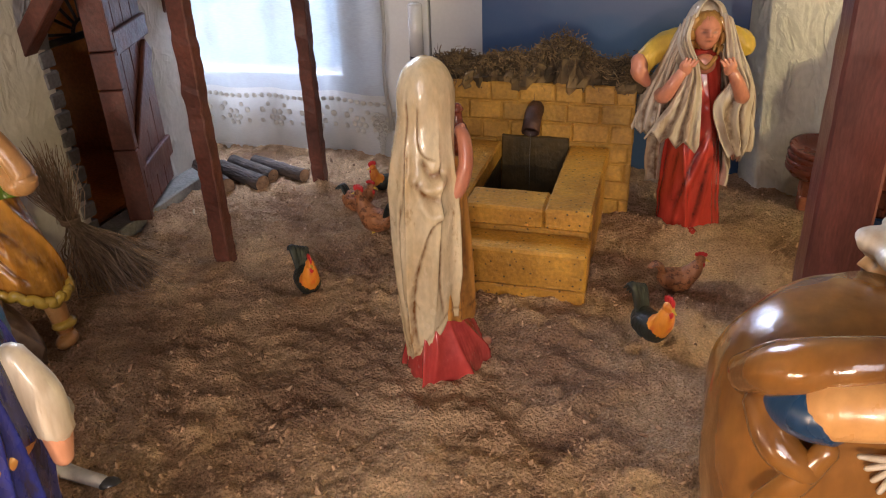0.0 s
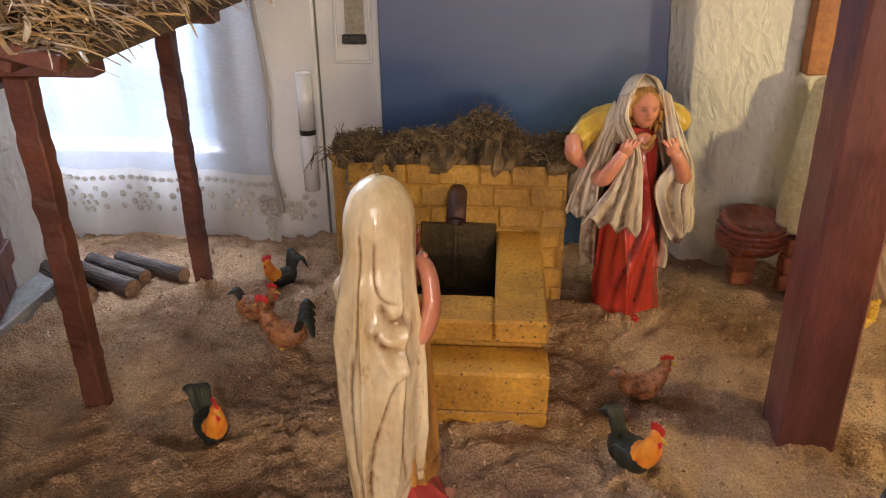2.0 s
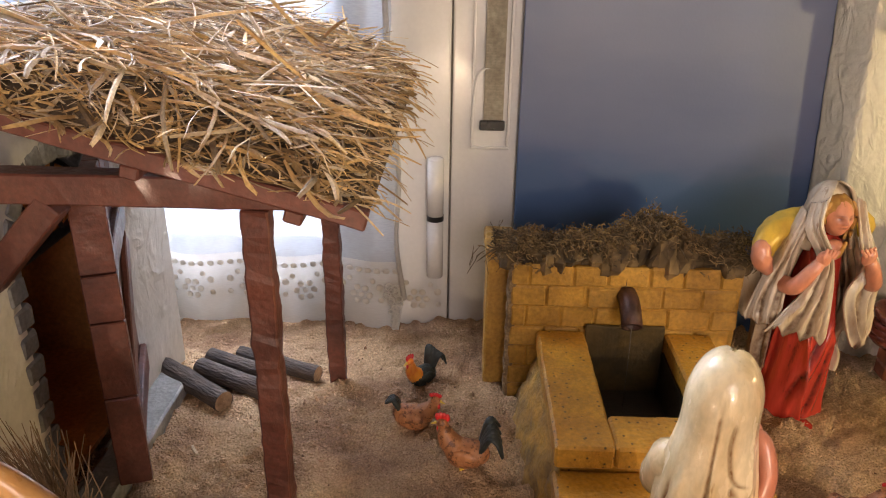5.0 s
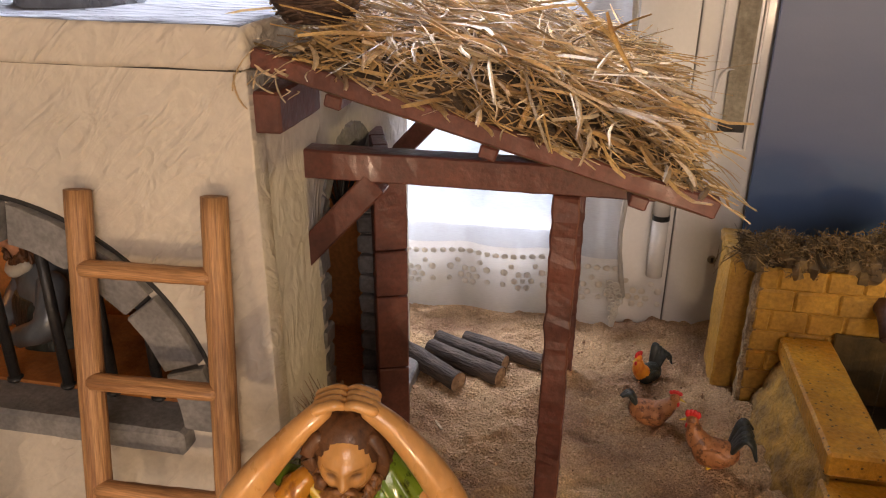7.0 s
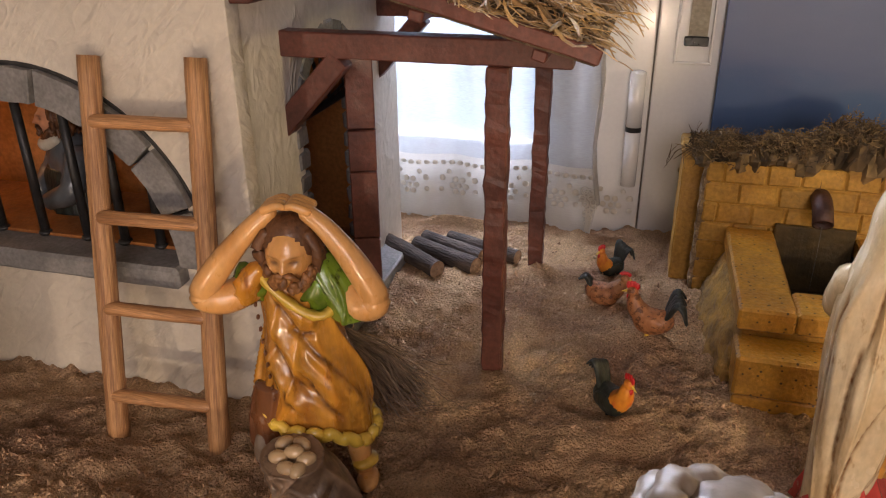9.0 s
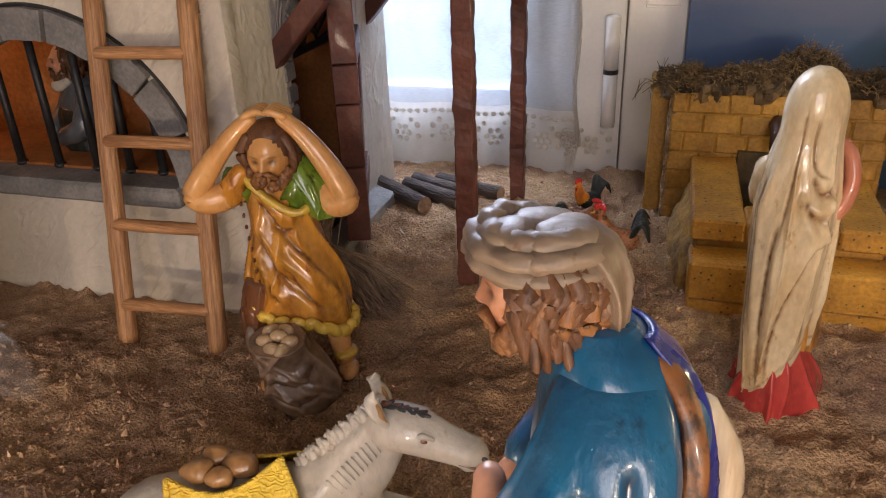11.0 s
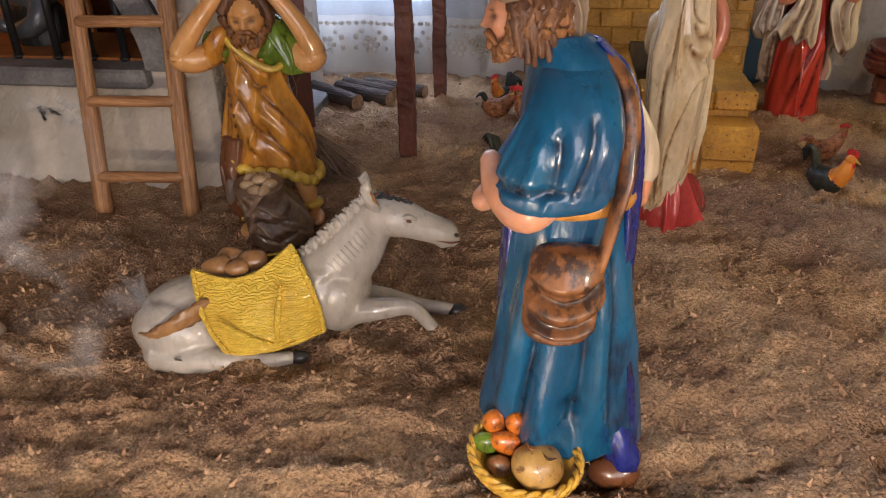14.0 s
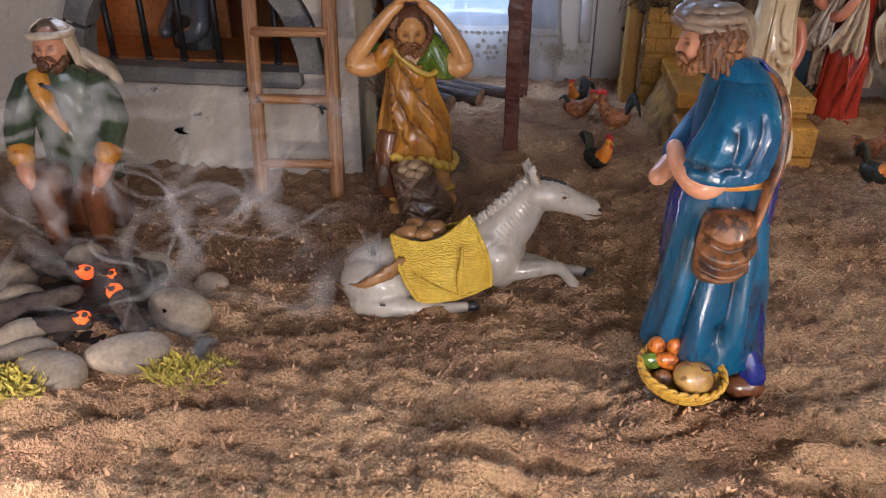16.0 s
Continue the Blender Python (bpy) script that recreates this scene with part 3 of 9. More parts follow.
def robe(bm, keys, mi, n=110, levels=56, folds=13, seed=0, deep=0.10, span=None, thick=0.0022, twist=1.2):
    """Draped cloth round a body: keyed rows of height, centre x, y, half width x, y and depth of the folds.
    With a span of angles (degrees, 0 is +x, -90 the front) it is an open mantle of some thickness."""
    ps = pleats(folds, seed, drift=twist)
    rows = cr(keys, levels)
    z0, z1 = rows[0][0], rows[-1][0]
    outer, inner = [], []
    a0, a1 = (0, math.tau) if span is None else (radians(span[0]), radians(span[1]))
    steps = n if span is None else n + 1
    for z, cx, cy, rx, ry, amp in rows:
        u = (z - z0) / (z1 - z0 + 1e-9)
        o, q = [], []
        for j in range(steps):
            a = a0 + (a1 - a0) * j / n
            x, y = math.cos(a), math.sin(a)
            crease = 1 - 2.2 * abs(noise.noise(Vector((x * rx * 38 + seed, y * ry * 38 + z * 9, z * 15))))
            f = 1 + amp * deep * (1.7 * (pleat_height(ps, a, u) - 0.6) + 0.35 * crease)
            o.append((cx + x * rx * f, cy + y * ry * f, z))
            q.append((cx + x * (rx * f - thick), cy + y * (ry * f - thick), z))
        outer.append(o)
        inner.append(q)
    if span is None:
        skin(bm, outer, mi)
    else:
        rings = [o + q[::-1] for o, q in zip(outer, inner)]
        skin(bm, rings, mi)


def patina_layer(bm):
    return bm.verts.layers.float.get("patina") or bm.verts.layers.float.new("patina")


def drape(bm, keys, mi, n=180, levels=110, folds=9, seed=0, deep=0.10, span=None, thick=0.0022, twist=1.0, lines=(), hem=None, valley=0.0, width=(0.05, 0.14)):
    """Modelled plaster cloth: like robe, with single folds laid along lines of (angle, height).
    Each line is (kind, depth, width, points): r a ridge, g a groove, e the edge of a layer that lies on top to the right of its way.
    hem keys (angle, height) lift the lower edge; valley is how much varnish stays between the pleats."""
    layer = patina_layer(bm)
    ps = pleats(folds, seed, drift=twist, width=width)
    rows = cr(keys, levels)
    z0, z1 = rows[0][0], rows[-1][0]
    a0, a1 = (0, math.tau) if span is None else (radians(span[0]), radians(span[1]))
    steps = n if span is None else n + 1
    ang = a0 + (a1 - a0) * np.arange(steps) / n
    low = np.zeros(steps)
    if hem:
        hk = sorted(hem)
        hk = [(hk[-1][0] - 360, hk[-1][1])] + hk + [(hk[0][0] + 360, hk[0][1])]
        low = np.interp(np.degrees(ang) % 360, [h[0] for h in hk], [h[1] for h in hk]) - z0
        low = low + 0.0012 * np.sin(ang * 9 + seed)
    u = (rows[:, 0] - z0) / (z1 - z0 + 1e-9)
    Z = rows[:, 0][:, None] + low[None, :] * (1 - np.minimum(u * 1.0, 1))[:, None] ** 1.5
    u2 = (Z - z0) / (z1 - z0 + 1e-9)
    cols = [np.interp(Z, rows[:, 0], rows[:, k]) for k in range(1, 6)] if z1 > z0 and np.all(np.diff(rows[:, 0]) > 0) else [np.repeat(rows[:, k][:, None], steps, 1) for k in range(1, 6)]
    cx, cy, rx, ry, amp = cols
    A = np.repeat(ang[None, :], levels, 0)
    h = np.zeros_like(A)
    for p0, w, d, s, ph in ps:
        x = (A - p0 - d * (u2 - 0.5) - 0.12 * np.sin(5 * u2 + ph) + math.pi) % math.tau - math.pi
        x = np.where(x > 0, x * 1.5, x * 0.75)
        h += s * np.exp(-np.abs(x / w) ** 1.3) * (0.65 + 0.35 * np.sin(4 * u2 + ph))
    crease = np.array([[1 - 2.2 * abs(noise.noise(Vector((math.cos(a) * 1.1 + seed, math.sin(a) * 1.1 + v * 9, v * 15)))) for a, v in zip(ra, rz)] for ra, rz in zip(A[:, ::3], Z[:, ::3])])
    crease = np.repeat(crease, 3, 1)[:, :steps]
    off = amp * deep * (1.5 * (h - 0.5) + 0.25 * crease) * (rx + ry) / 2
    paint = valley * np.clip((0.34 - h) / 0.30, 0, 1) * np.minimum(1, amp)
    rm = (rx + ry) / 2
    for kind, depth, w, pts in lines:
        c = cr([(radians(a), z) for a, z in pts], 84)
        best = np.full(A.shape, 9.0)
        side = np.zeros_like(A)
        along = np.zeros_like(A)
        for i in range(84):
            da = ((A - c[i, 0] + math.pi) % math.tau - math.pi) * rm
            dz = Z - c[i, 1]
            d = np.hypot(da, dz)
            j, k = max(i - 1, 0), min(i + 1, 83)
            ta, tz = (c[k, 0] - c[j, 0]) * rm, c[k, 1] - c[j, 1]
            near = d < best
            best = np.where(near, d, best)
            side = np.where(near, np.sign(da * tz - dz * ta), side)
            along = np.where(near, i / 83, along)
        taper = np.minimum(1, 6 * np.minimum(along + 0.03, 1.03 - along))
        if kind == "e":
            s = best * side
            off += depth * taper * np.where(s > 0, np.exp(-s / (2.5 * w)), 0.0) * np.minimum(1, np.maximum(s, 0) / 0.0012)
            paint = np.maximum(paint, taper * np.where(s <= 0, np.exp(-(best / (0.40 * w)) ** 2), 0.6 * np.exp(-(best / 0.0012) ** 2)))
        else:
            b = np.exp(-(best / w) ** 2) * taper
            off += depth * b * (1 if kind == "r" else -1)
            if kind == "g":
                paint = np.maximum(paint, 0.9 * np.exp(-(best / (0.85 * w)) ** 2) * taper)
    X, Y = cx + np.cos(A) * (rx + off), cy + np.sin(A) * (ry + off)
    o = np.stack([X, Y, Z], 2)
    vo = [[bm.verts.new(q) for q in r] for r in o]
    for r, q in zip(vo, paint):
        for v, k in zip(r, q):
            v[layer] = float(k)
    m = n if span is None else n
    for i in range(levels - 1):
        for j in range(m):
            k = (j + 1) % steps
            f = bm.faces.new((vo[i][j], vo[i][k], vo[i + 1][k], vo[i + 1][j]))
            f.material_index = mi
    if span is None:
        bm.faces.new(vo[0][::-1]).material_index = mi
        bm.faces.new(vo[-1]).material_index = mi
    else:
        q = np.stack([cx + np.cos(A) * (rx + off - thick), cy + np.sin(A) * (ry + off - thick), Z], 2)
        vi = [[bm.verts.new(t) for t in r] for r in q[:, ::2]]
        idx = list(range(0, steps, 2))
        if idx[-1] != steps - 1:
            for r, t in zip(vi, q):
                r.append(bm.verts.new(t[-1]))
            idx.append(steps - 1)
        for i in range(levels - 1):
            for j in range(len(idx) - 1):
                bm.faces.new((vi[i][j + 1], vi[i][j], vi[i + 1][j], vi[i + 1][j + 1])).material_index = mi
            bm.faces.new((vo[i][0], vo[i + 1][0], vi[i + 1][0], vi[i][0])).material_index = mi
            bm.faces.new((vo[i][-1], vi[i][-1], vi[i + 1][-1], vo[i + 1][-1])).material_index = mi
        for e in (0, levels - 1):
            for j in range(len(idx) - 1):
                ring = [vo[e][t] for t in range(idx[j], idx[j + 1] + 1)] + [vi[e][j + 1], vi[e][j]]
                bm.faces.new(ring[::-1] if e == 0 else ring).material_index = mi


def sheet(bm, left, right, mi, out=(0, -1, 0), bulge=0.004, folds=4, amp=0.003, seed=0, nu=84, nv=70, thick=0.0024, valley=0.8, zig=0.0, flare=0.7, sag=0.0):
    """A hanging length of modelled cloth between two edges, with folds that run down it and varnish between them."""
    layer = patina_layer(bm)
    a, b, o = cr(left, nv), cr(right, nv), np.array(out, float)
    rings, tint = [], []
    for i in range(nv):
        v = i / (nv - 1)
        row, back, ink = [], [], []
        for j in range(nu):
            u = j / (nu - 1)
            wob = 0.9 * noise.noise(Vector((u * 3 + seed, v * 3.5, seed * 1.7)))
            ph = (u * folds + 0.50 * wob + 0.18 * noise.noise(Vector((u * 7, v * 9, seed + 5)))) * math.tau
            h = (0.5 + 0.5 * math.cos(ph + math.pi)) ** 0.75
            k = amp * (1 - flare + flare * v) * min(1, 7 * u, 7 * (1 - u)) * (0.75 + 0.5 * noise.noise(Vector((int(u * folds) + seed, v * 2, 3))))
            p = a[i] * (1 - u) + b[i] * u + o * (bulge * math.sin(math.pi * u) + k * (h - 0.35))
            p[2] += zig * (h - 0.5) * v**4 - sag * math.sin(math.pi * u) * (1 - v) + 0.0007 * noise.noise(Vector((u * 9, v * 7, seed)))
            row.append(p)
            back.append(p - o * thick)
            ink.append(valley * min(1, max(0, (0.58 - h) / 0.42)) * min(1, 5 * u, 5 * (1 - u)) * min(1, 0.35 + v))
        rings.append(row + back[::-1])
        tint.append(ink)
    for r, ink in zip(skin(bm, rings, mi), tint):
        for v, k in zip(r, ink):
            v[layer] = k


def limb(bm, pts, radii, mi, n=14, levels=None, flat=1.0, up=(0, 0, 1), ridge=0.0):
    """A rounded limb, strap or cord through points."""
    levels = levels or max(6, 5 * (len(pts) - 1))
    rows = cr([(*p, r) for p, r in zip(pts, radii)], levels)
    rings = []
    ref = Vector(up)
    for i, row in enumerate(rows):
        a, b = rows[max(i - 1, 0)][:3], rows[min(i + 1, levels - 1)][:3]
        t = (Vector(b) - Vector(a)).normalized()
        s = t.cross(ref)
        s = s.normalized() if s.length > 1e-4 else t.orthogonal().normalized()
        w = s.cross(t)
        ring = []
        for j in range(n):
            g = math.tau * j / n
            r = row[3] * (1 + ridge * math.sin(g * 5 + i * 0.5))
            ring.append(Vector(row[:3]) + s * math.cos(g) * r + w * math.sin(g) * r * flat)
        rings.append(ring)
    for end, nxt in ((0, 1), (-1, -2)):
        c = Vector(rows[end][:3])
        t = (c - Vector(rows[nxt][:3])).normalized()
        tip = [c + (p - c) * 0.62 + t * rows[end][3] * 0.55 for p in rings[end]]
        tip2 = [c + (p - c) * 0.2 + t * rows[end][3] * 0.75 for p in rings[end]]
        if end == 0:
            rings = [tip2, tip] + rings
        else:
            rings = rings + [tip, tip2]
    skin(bm, rings, mi)


def ball(bm, c, r, mi, rot=(0, 0, 0), u=20, v=14, lump=0.0, scale=60.0):
    m = Matrix.LocRotScale(c, Euler([radians(k) for k in rot]), r if hasattr(r, "__len__") else (r, r, r))
    rows = []
    for i in range(v + 1):
        t = math.pi * i / v
        ring = [m @ Vector((math.sin(t) * math.cos(math.tau * j / u), math.sin(t) * math.sin(math.tau * j / u), -math.cos(t))) for j in range(u if 0 < i < v else 1)]
        if lump:
            ring = [p + (p - Vector(c)) * noise.noise(p * scale + Vector(c) * 31) * lump for p in ring]
        rows.append([bm.verts.new(p) for p in ring])
    for a, b in zip(rows, rows[1:]):
        for j in range(u):
            k = (j + 1) % u
            q = [a[0], b[k], b[j]] if len(a) == 1 else ([a[j], a[k], b[0]] if len(b) == 1 else [a[j], a[k], b[k], b[j]])
            bm.faces.new(q).material_index = mi
    return [w for row in rows for w in row]


def disc_tube(bm, base, axis_to, r0, r1, mi, n=24, hollow=0.0):
    """A straight pipe or cone between two points."""
    a, b = Vector(base), Vector(axis_to)
    t = (b - a).normalized()
    s = t.orthogonal().normalized()
    w = t.cross(s)

    def ring(c, r):
        return [c + (s * math.cos(math.tau * j / n) + w * math.sin(math.tau * j / n)) * r for j in range(n)]
    if hollow:
        skin(bm, [ring(a, r0), ring(b, r1), ring(b, r1 * hollow), ring(a, r0 * hollow), ring(a, r0)], mi, cap=False)
    else:
        skin(bm, [ring(a, r0), ring(b, r1)], mi)


def fuse(bm, voxel=0.0016, rounds=5):
    """Melts the overlapping lumps of a body into one smooth skin, as in a casting."""
    me = bpy.data.meshes.new("body")
    bm.to_mesh(me)
    bm.free()
    tmp = bpy.data.objects.new("body", me)
    scene.collection.objects.link(tmp)
    r = tmp.modifiers.new("melt", "REMESH")
    r.mode, r.voxel_size = "VOXEL", voxel
    q = tmp.modifiers.new("soften", "SMOOTH")
    q.factor, q.iterations = 0.5, rounds
    out = bpy.data.meshes.new_from_object(tmp.evaluated_get(bpy.context.evaluated_depsgraph_get()))
    bpy.data.objects.remove(tmp)
    bpy.data.meshes.remove(me)
    bm = bmesh.new()
    bm.from_mesh(out)
    bpy.data.meshes.remove(out)
    return bm


def slab_with_holes(name, outline, holes, thick, material, parent, m, bevel=0.0):
    """A wall panel cut from a flat outline, with openings right through."""
    cu = bpy.data.curves.new(name, "CURVE")
    cu.dimensions, cu.fill_mode, cu.extrude, cu.bevel_depth = "2D", "BOTH", thick / 2, bevel
    for pts in (outline, *holes):
        s = cu.splines.new("POLY")
        s.points.add(len(pts) - 1)
        for q, (x, y) in zip(s.points, pts):
            q.co = (x, y, 0, 1)
        s.use_cyclic_u = True
    tmp = bpy.data.objects.new(name, cu)
    scene.collection.objects.link(tmp)
    me = bpy.data.meshes.new_from_object(tmp.evaluated_get(bpy.context.evaluated_depsgraph_get()))
    bpy.data.objects.remove(tmp)
    bpy.data.curves.remove(cu)
    me.transform(m)
    me.materials.clear()
    me.materials.append(material)
    ob = new(name, me)
    ob.parent = parent
    return ob


def arch_points(cx, z0, spring, r, n=24, base=True):
    """An opening with upright sides from z0 to spring and a round head of radius r."""
    pts = [(cx + r * math.cos(math.pi * i / n), spring + r * math.sin(math.pi * i / n)) for i in range(n + 1)]
    return ([(cx + r, z0)] if base else []) + pts + ([(cx - r, z0)] if base else [])


def ribbon(vs, fs, pts, w, side):
    """A flat stalk as a folded ribbon with a raised middle."""
    b = len(vs)
    s = Vector(side)
    for i, p in enumerate(pts):
        p = Vector(p)
        k = 1.0 if 0 < i < len(pts) - 1 else 0.55
        vs.extend([p - s * w * k, p + Vector((0, 0, w * 0.5)), p + s * w * k])
    for i in range(len(pts) - 1):
        o = b + 3 * i
        fs.extend([(o, o + 1, o + 4, o + 3), (o + 1, o + 2, o + 5, o + 4)])


def stalks(name, made, material, parent=None, label="", split=None):
    """Many stalks as one mesh: made is a list of (points, width, side, slot)."""
    vs, fs, slots = [], [], []
    for pts, w, side, slot in made:
        k = len(fs)
        ribbon(vs, fs, pts, w, side)
        slots.extend([slot] * (len(fs) - k))
    me = bpy.data.meshes.new(name)
    me.from_pydata(vs, [], fs)
    for m in material if isinstance(material, (list, tuple)) else [material]:
        me.materials.append(m)
    me.polygons.foreach_set("material_index", slots)
    ob = new(name, me)
    ob.parent = parent
    return tagged(ob, label, kind="stuff")


# ---- ground and room ----
HOLLOWS = [(0.104, 0.022, 0.050, 0.006), (-0.03, 0.33, 0.022, 0.007), (0.085, 0.40, 0.020, 0.008), (0.07, 0.50, 0.018, 0.006), (-0.02, 0.60, 0.020, 0.007), (0.03, 0.665, 0.018, 0.006), (0.00, 0.76, 0.020, 0.006), (0.43, 0.47, 0.022, 0.007), (0.38, 0.34, 0.024, 0.007), (0.24, 0.28, 0.022, 0.006), (0.10, 0.345, 0.018, 0.006),
           (-0.06, 0.40, 0.018, 0.007), (0.135, 0.30, 0.016, 0.006), (0.30, 0.30, 0.020, 0.006), (-0.02, 0.54, 0.016, 0.006), (0.13, 0.52, 0.014, 0.005), (-0.10, 0.64, 0.016, 0.005), (0.44, 0.56, 0.020, 0.006), (0.34, 0.20, 0.020, 0.006), (0.30, 0.05, 0.024, 0.007), (0.03, 0.36, 0.014, 0.005),
           (0.030, 0.446, 0.020, 0.008), (0.105, 0.437, 0.016, 0.005), (0.345, 0.425, 0.018, 0.006), (0.415, 0.415, 0.014, 0.005),
           (-0.303, -0.051, 0.020, 0.008), (0.205, 0.320, 0.020, 0.004), (0.265, 0.385, 0.022, 0.005), (0.02, 0.28, 0.03, 0.004),
           (-0.13, 0.07, 0.05, 0.003), (0.10, -0.06, 0.03, 0.006), (-0.02, -0.03, 0.02, 0.005), (0.22, -0.01, 0.025, 0.005)]
MOUNDS = [(-0.052, 0.474, 0.020, 0.005), (-0.046, 0.70, 0.018, 0.004), (0.505, 0.475, 0.035, 0.004), (0.39, 0.66, 0.045, 0.004),
          (0.15, -0.01, 0.02, 0.005), (-0.05, -0.09, 0.05, 0.007), (0.05, 0.09, 0.03, 0.003), (-0.10, 0.085, 0.03, 0.003)]


def ridged(p):
    return 1 - 2.0 * abs(noise.noise(p))


def sand_height(x, y):
    p = Vector((x, y, 0))
    front = min(max((0.22 - y) / 0.22, 0), 1)
    calm = 1 - 0.55 * front
    h = 0.0030 * noise.noise(p * 9) + 0.0056 * calm * noise.noise(p * 24 + Vector((3, 1, 0))) + 0.0085 * calm * noise.noise(p * 48) * (0.65 + 0.5 * noise.noise(p * 6)) + 0.0038 * noise.noise(p * 90 + Vector((1, 5, 0)))
    clod = max(noise.noise(p * 13 + Vector((7, 2, 0))) + 0.25, 0)
    h += 0.0030 * abs(noise.noise(p * 85)) + clod * (0.0050 * noise.noise(p * 100) + 0.0036 * noise.noise(p * 200)) + 0.0010 * noise.noise(p * 400) - 0.0008
    w = Vector((x * 0.8 + y * 0.9, y * 1.7 - x * 0.45, 2.0))
    g = Vector((x * 0.45 + y * 0.3, y * 1.9 - x * 0.55, 5.0))
    h += front * (0.0105 * (ridged(w * 7) - 0.4) + 0.0075 * (ridged(g * 11) - 0.4) + 0.0032 * ridged(g * 34) - 0.0036 + 0.0070 * max(ridged(w * 13 + Vector((5, 3, 0))), 0.30) + 0.0046 * noise.noise(w * 30) + 0.0030 * ridged(w * 46) + 0.0026 * noise.noise(w * 95) - 0.003)
    back = min(max((y - 0.60) / 0.22, 0), 1)
    h -= 0.012 * back
    h += 0.0035 * back * noise.noise(p * 45)
    left = min(max((-0.10 - x) / 0.2, 0), 1) * min(max((y - 0.25) / 0.12, 0), 1)
    h -= 0.010 * left
    for cx, cy, r, d in HOLLOWS:
        q = ((x - cx) ** 2 + (y - cy) ** 2) / r**2
        if q < 6:
            h += d * (0.55 * q - 1) * math.exp(-q) * 1.1
    for cx, cy, r, d in MOUNDS:
        q = ((x - cx) ** 2 + (y - cy) ** 2) / r**2
        if q < 8:
            h += d * math.exp(-q)
    return h


def spread(lo, a, b, hi, fine, coarse):
    return np.concatenate([np.arange(lo, a, coarse), np.arange(a, b, fine), np.arange(b, hi, coarse), [hi]])


def build_ground():
    xs = spread(-1.0, -0.50, 0.66, 1.1, 0.0021, 0.012)
    ys = spread(-0.62, -0.14, 0.858, 0.858, 0.0021, 0.012)
    nx, ny = len(xs), len(ys)
    co = [(x, y, sand_height(x, y)) for y in ys for x in xs]
    fs = [(j * nx + i, j * nx + i + 1, (j + 1) * nx + i + 1, (j + 1) * nx + i) for j in range(ny - 1) for i in range(nx - 1)]
    me = bpy.data.meshes.new("ground")
    me.from_pydata(co, [], fs)
    me.materials.append(SAND)
    me.polygons.foreach_set("use_smooth", [True] * len(fs))
    tagged(new("ground", me), "brown sand strewn over the model landscape", "sand", kind="structure")


build_ground()


def build_crumbs():
    """Loose grains and shavings on the sand."""
    r = random.Random(5)
    vs, fs = [], []
    for k in range(28000):
        if k < 24500:
            x, y = r.uniform(-0.45, 0.42), r.uniform(-0.16, 0.30)
        else:
            x, y = r.uniform(-0.30, 0.60), r.uniform(0.30, 0.80)
        s = 0.0005 + 0.0018 * r.random() ** 5
        z = sand_height(x, y)
        b = len(vs)
        q = Euler((r.uniform(0, 6), r.uniform(0, 6), r.uniform(0, 6))).to_matrix()
        long = r.choice((1, 1, 1.4, 2.6))
        for d in ((1, 0, 0), (-1, 0, 0), (0, 1, 0), (0, -1, 0), (0, 0, 1), (0, 0, -1)):
            o = q @ Vector((d[0] * s * long, d[1] * s, d[2] * s * 0.7))
            vs.append((x + o.x, y + o.y, z + o.z + s * 0.3))
        for t in ((0, 2, 4), (2, 1, 4), (1, 3, 4), (3, 0, 4), (2, 0, 5), (1, 2, 5), (3, 1, 5), (0, 3, 5)):
            fs.append(tuple(b + i for i in t))
    me = bpy.data.meshes.new("sand_grains")
    me.from_pydata(vs, [], fs)
    me.materials.append(CRUMB)
    tagged(new("sand_grains", me), "loose coarse grains and shavings on the sand", "sand grains", kind="stuff")


build_crumbs()

tagged(boxed("table_top", (-1.0, -0.62, -0.06), (1.1, 0.858, -0.03), TABLE), "brown board that carries the sand", "table", kind="structure")
for lo, hi, name in (((-1.0, -0.65, -0.08), (1.1, -0.62, 0.002), "trim_front"), ((-1.03, -0.65, -0.08), (-1.0, 0.858, 0.002), "trim_west"), ((1.1, -0.65, -0.08), (1.13, 0.858, 0.002), "trim_east")):
    tagged(boxed(name, lo, hi, TABLE, bevel=0.003), "brown wooden rim of the table", "trim", kind="structure")
RX0, RX1, RY0, RY1, RZ0, RZ1 = -1.7, 1.9, -2.4, 0.875, -0.78, 1.75
tagged(boxed("floor", (RX0, RY0, RZ0 - 0.05), (RX1, RY1, RZ0), TABLE), "dark wooden floor of the room", "floor", kind="structure")
tagged(boxed("ceiling", (RX0, RY0, RZ1), (RX1, RY1, RZ1 + 0.05), ROOM_WALL), "white plaster ceiling", "ceiling", kind="structure")
tagged(boxed("wall_west", (RX0 - 0.1, RY0, RZ0), (RX0, RY1, RZ1), ROOM_WALL), "white plaster room wall", "wall", kind="structure")
tagged(boxed("wall_east", (RX1, RY0, RZ0), (RX1 + 0.1, RY1, RZ1), ROOM_WALL), "white plaster room wall", "wall", kind="structure")
TO_XZ = pose(0, 0, 0, 90, 0, 0)
tagged(slab_with_holes("wall_north", [(RX0, RZ0), (RX1, RZ0), (RX1, RZ1), (RX0, RZ1)], [[(-0.60, 0.085), (-0.058, 0.085), (-0.058, 0.95), (-0.60, 0.95)]], 0.06,
                       ROOM_WALL, None, Matrix.Translation((0, RY1 + 0.03, 0)) @ TO_XZ), "white plaster wall round the window", "wall", kind="structure")
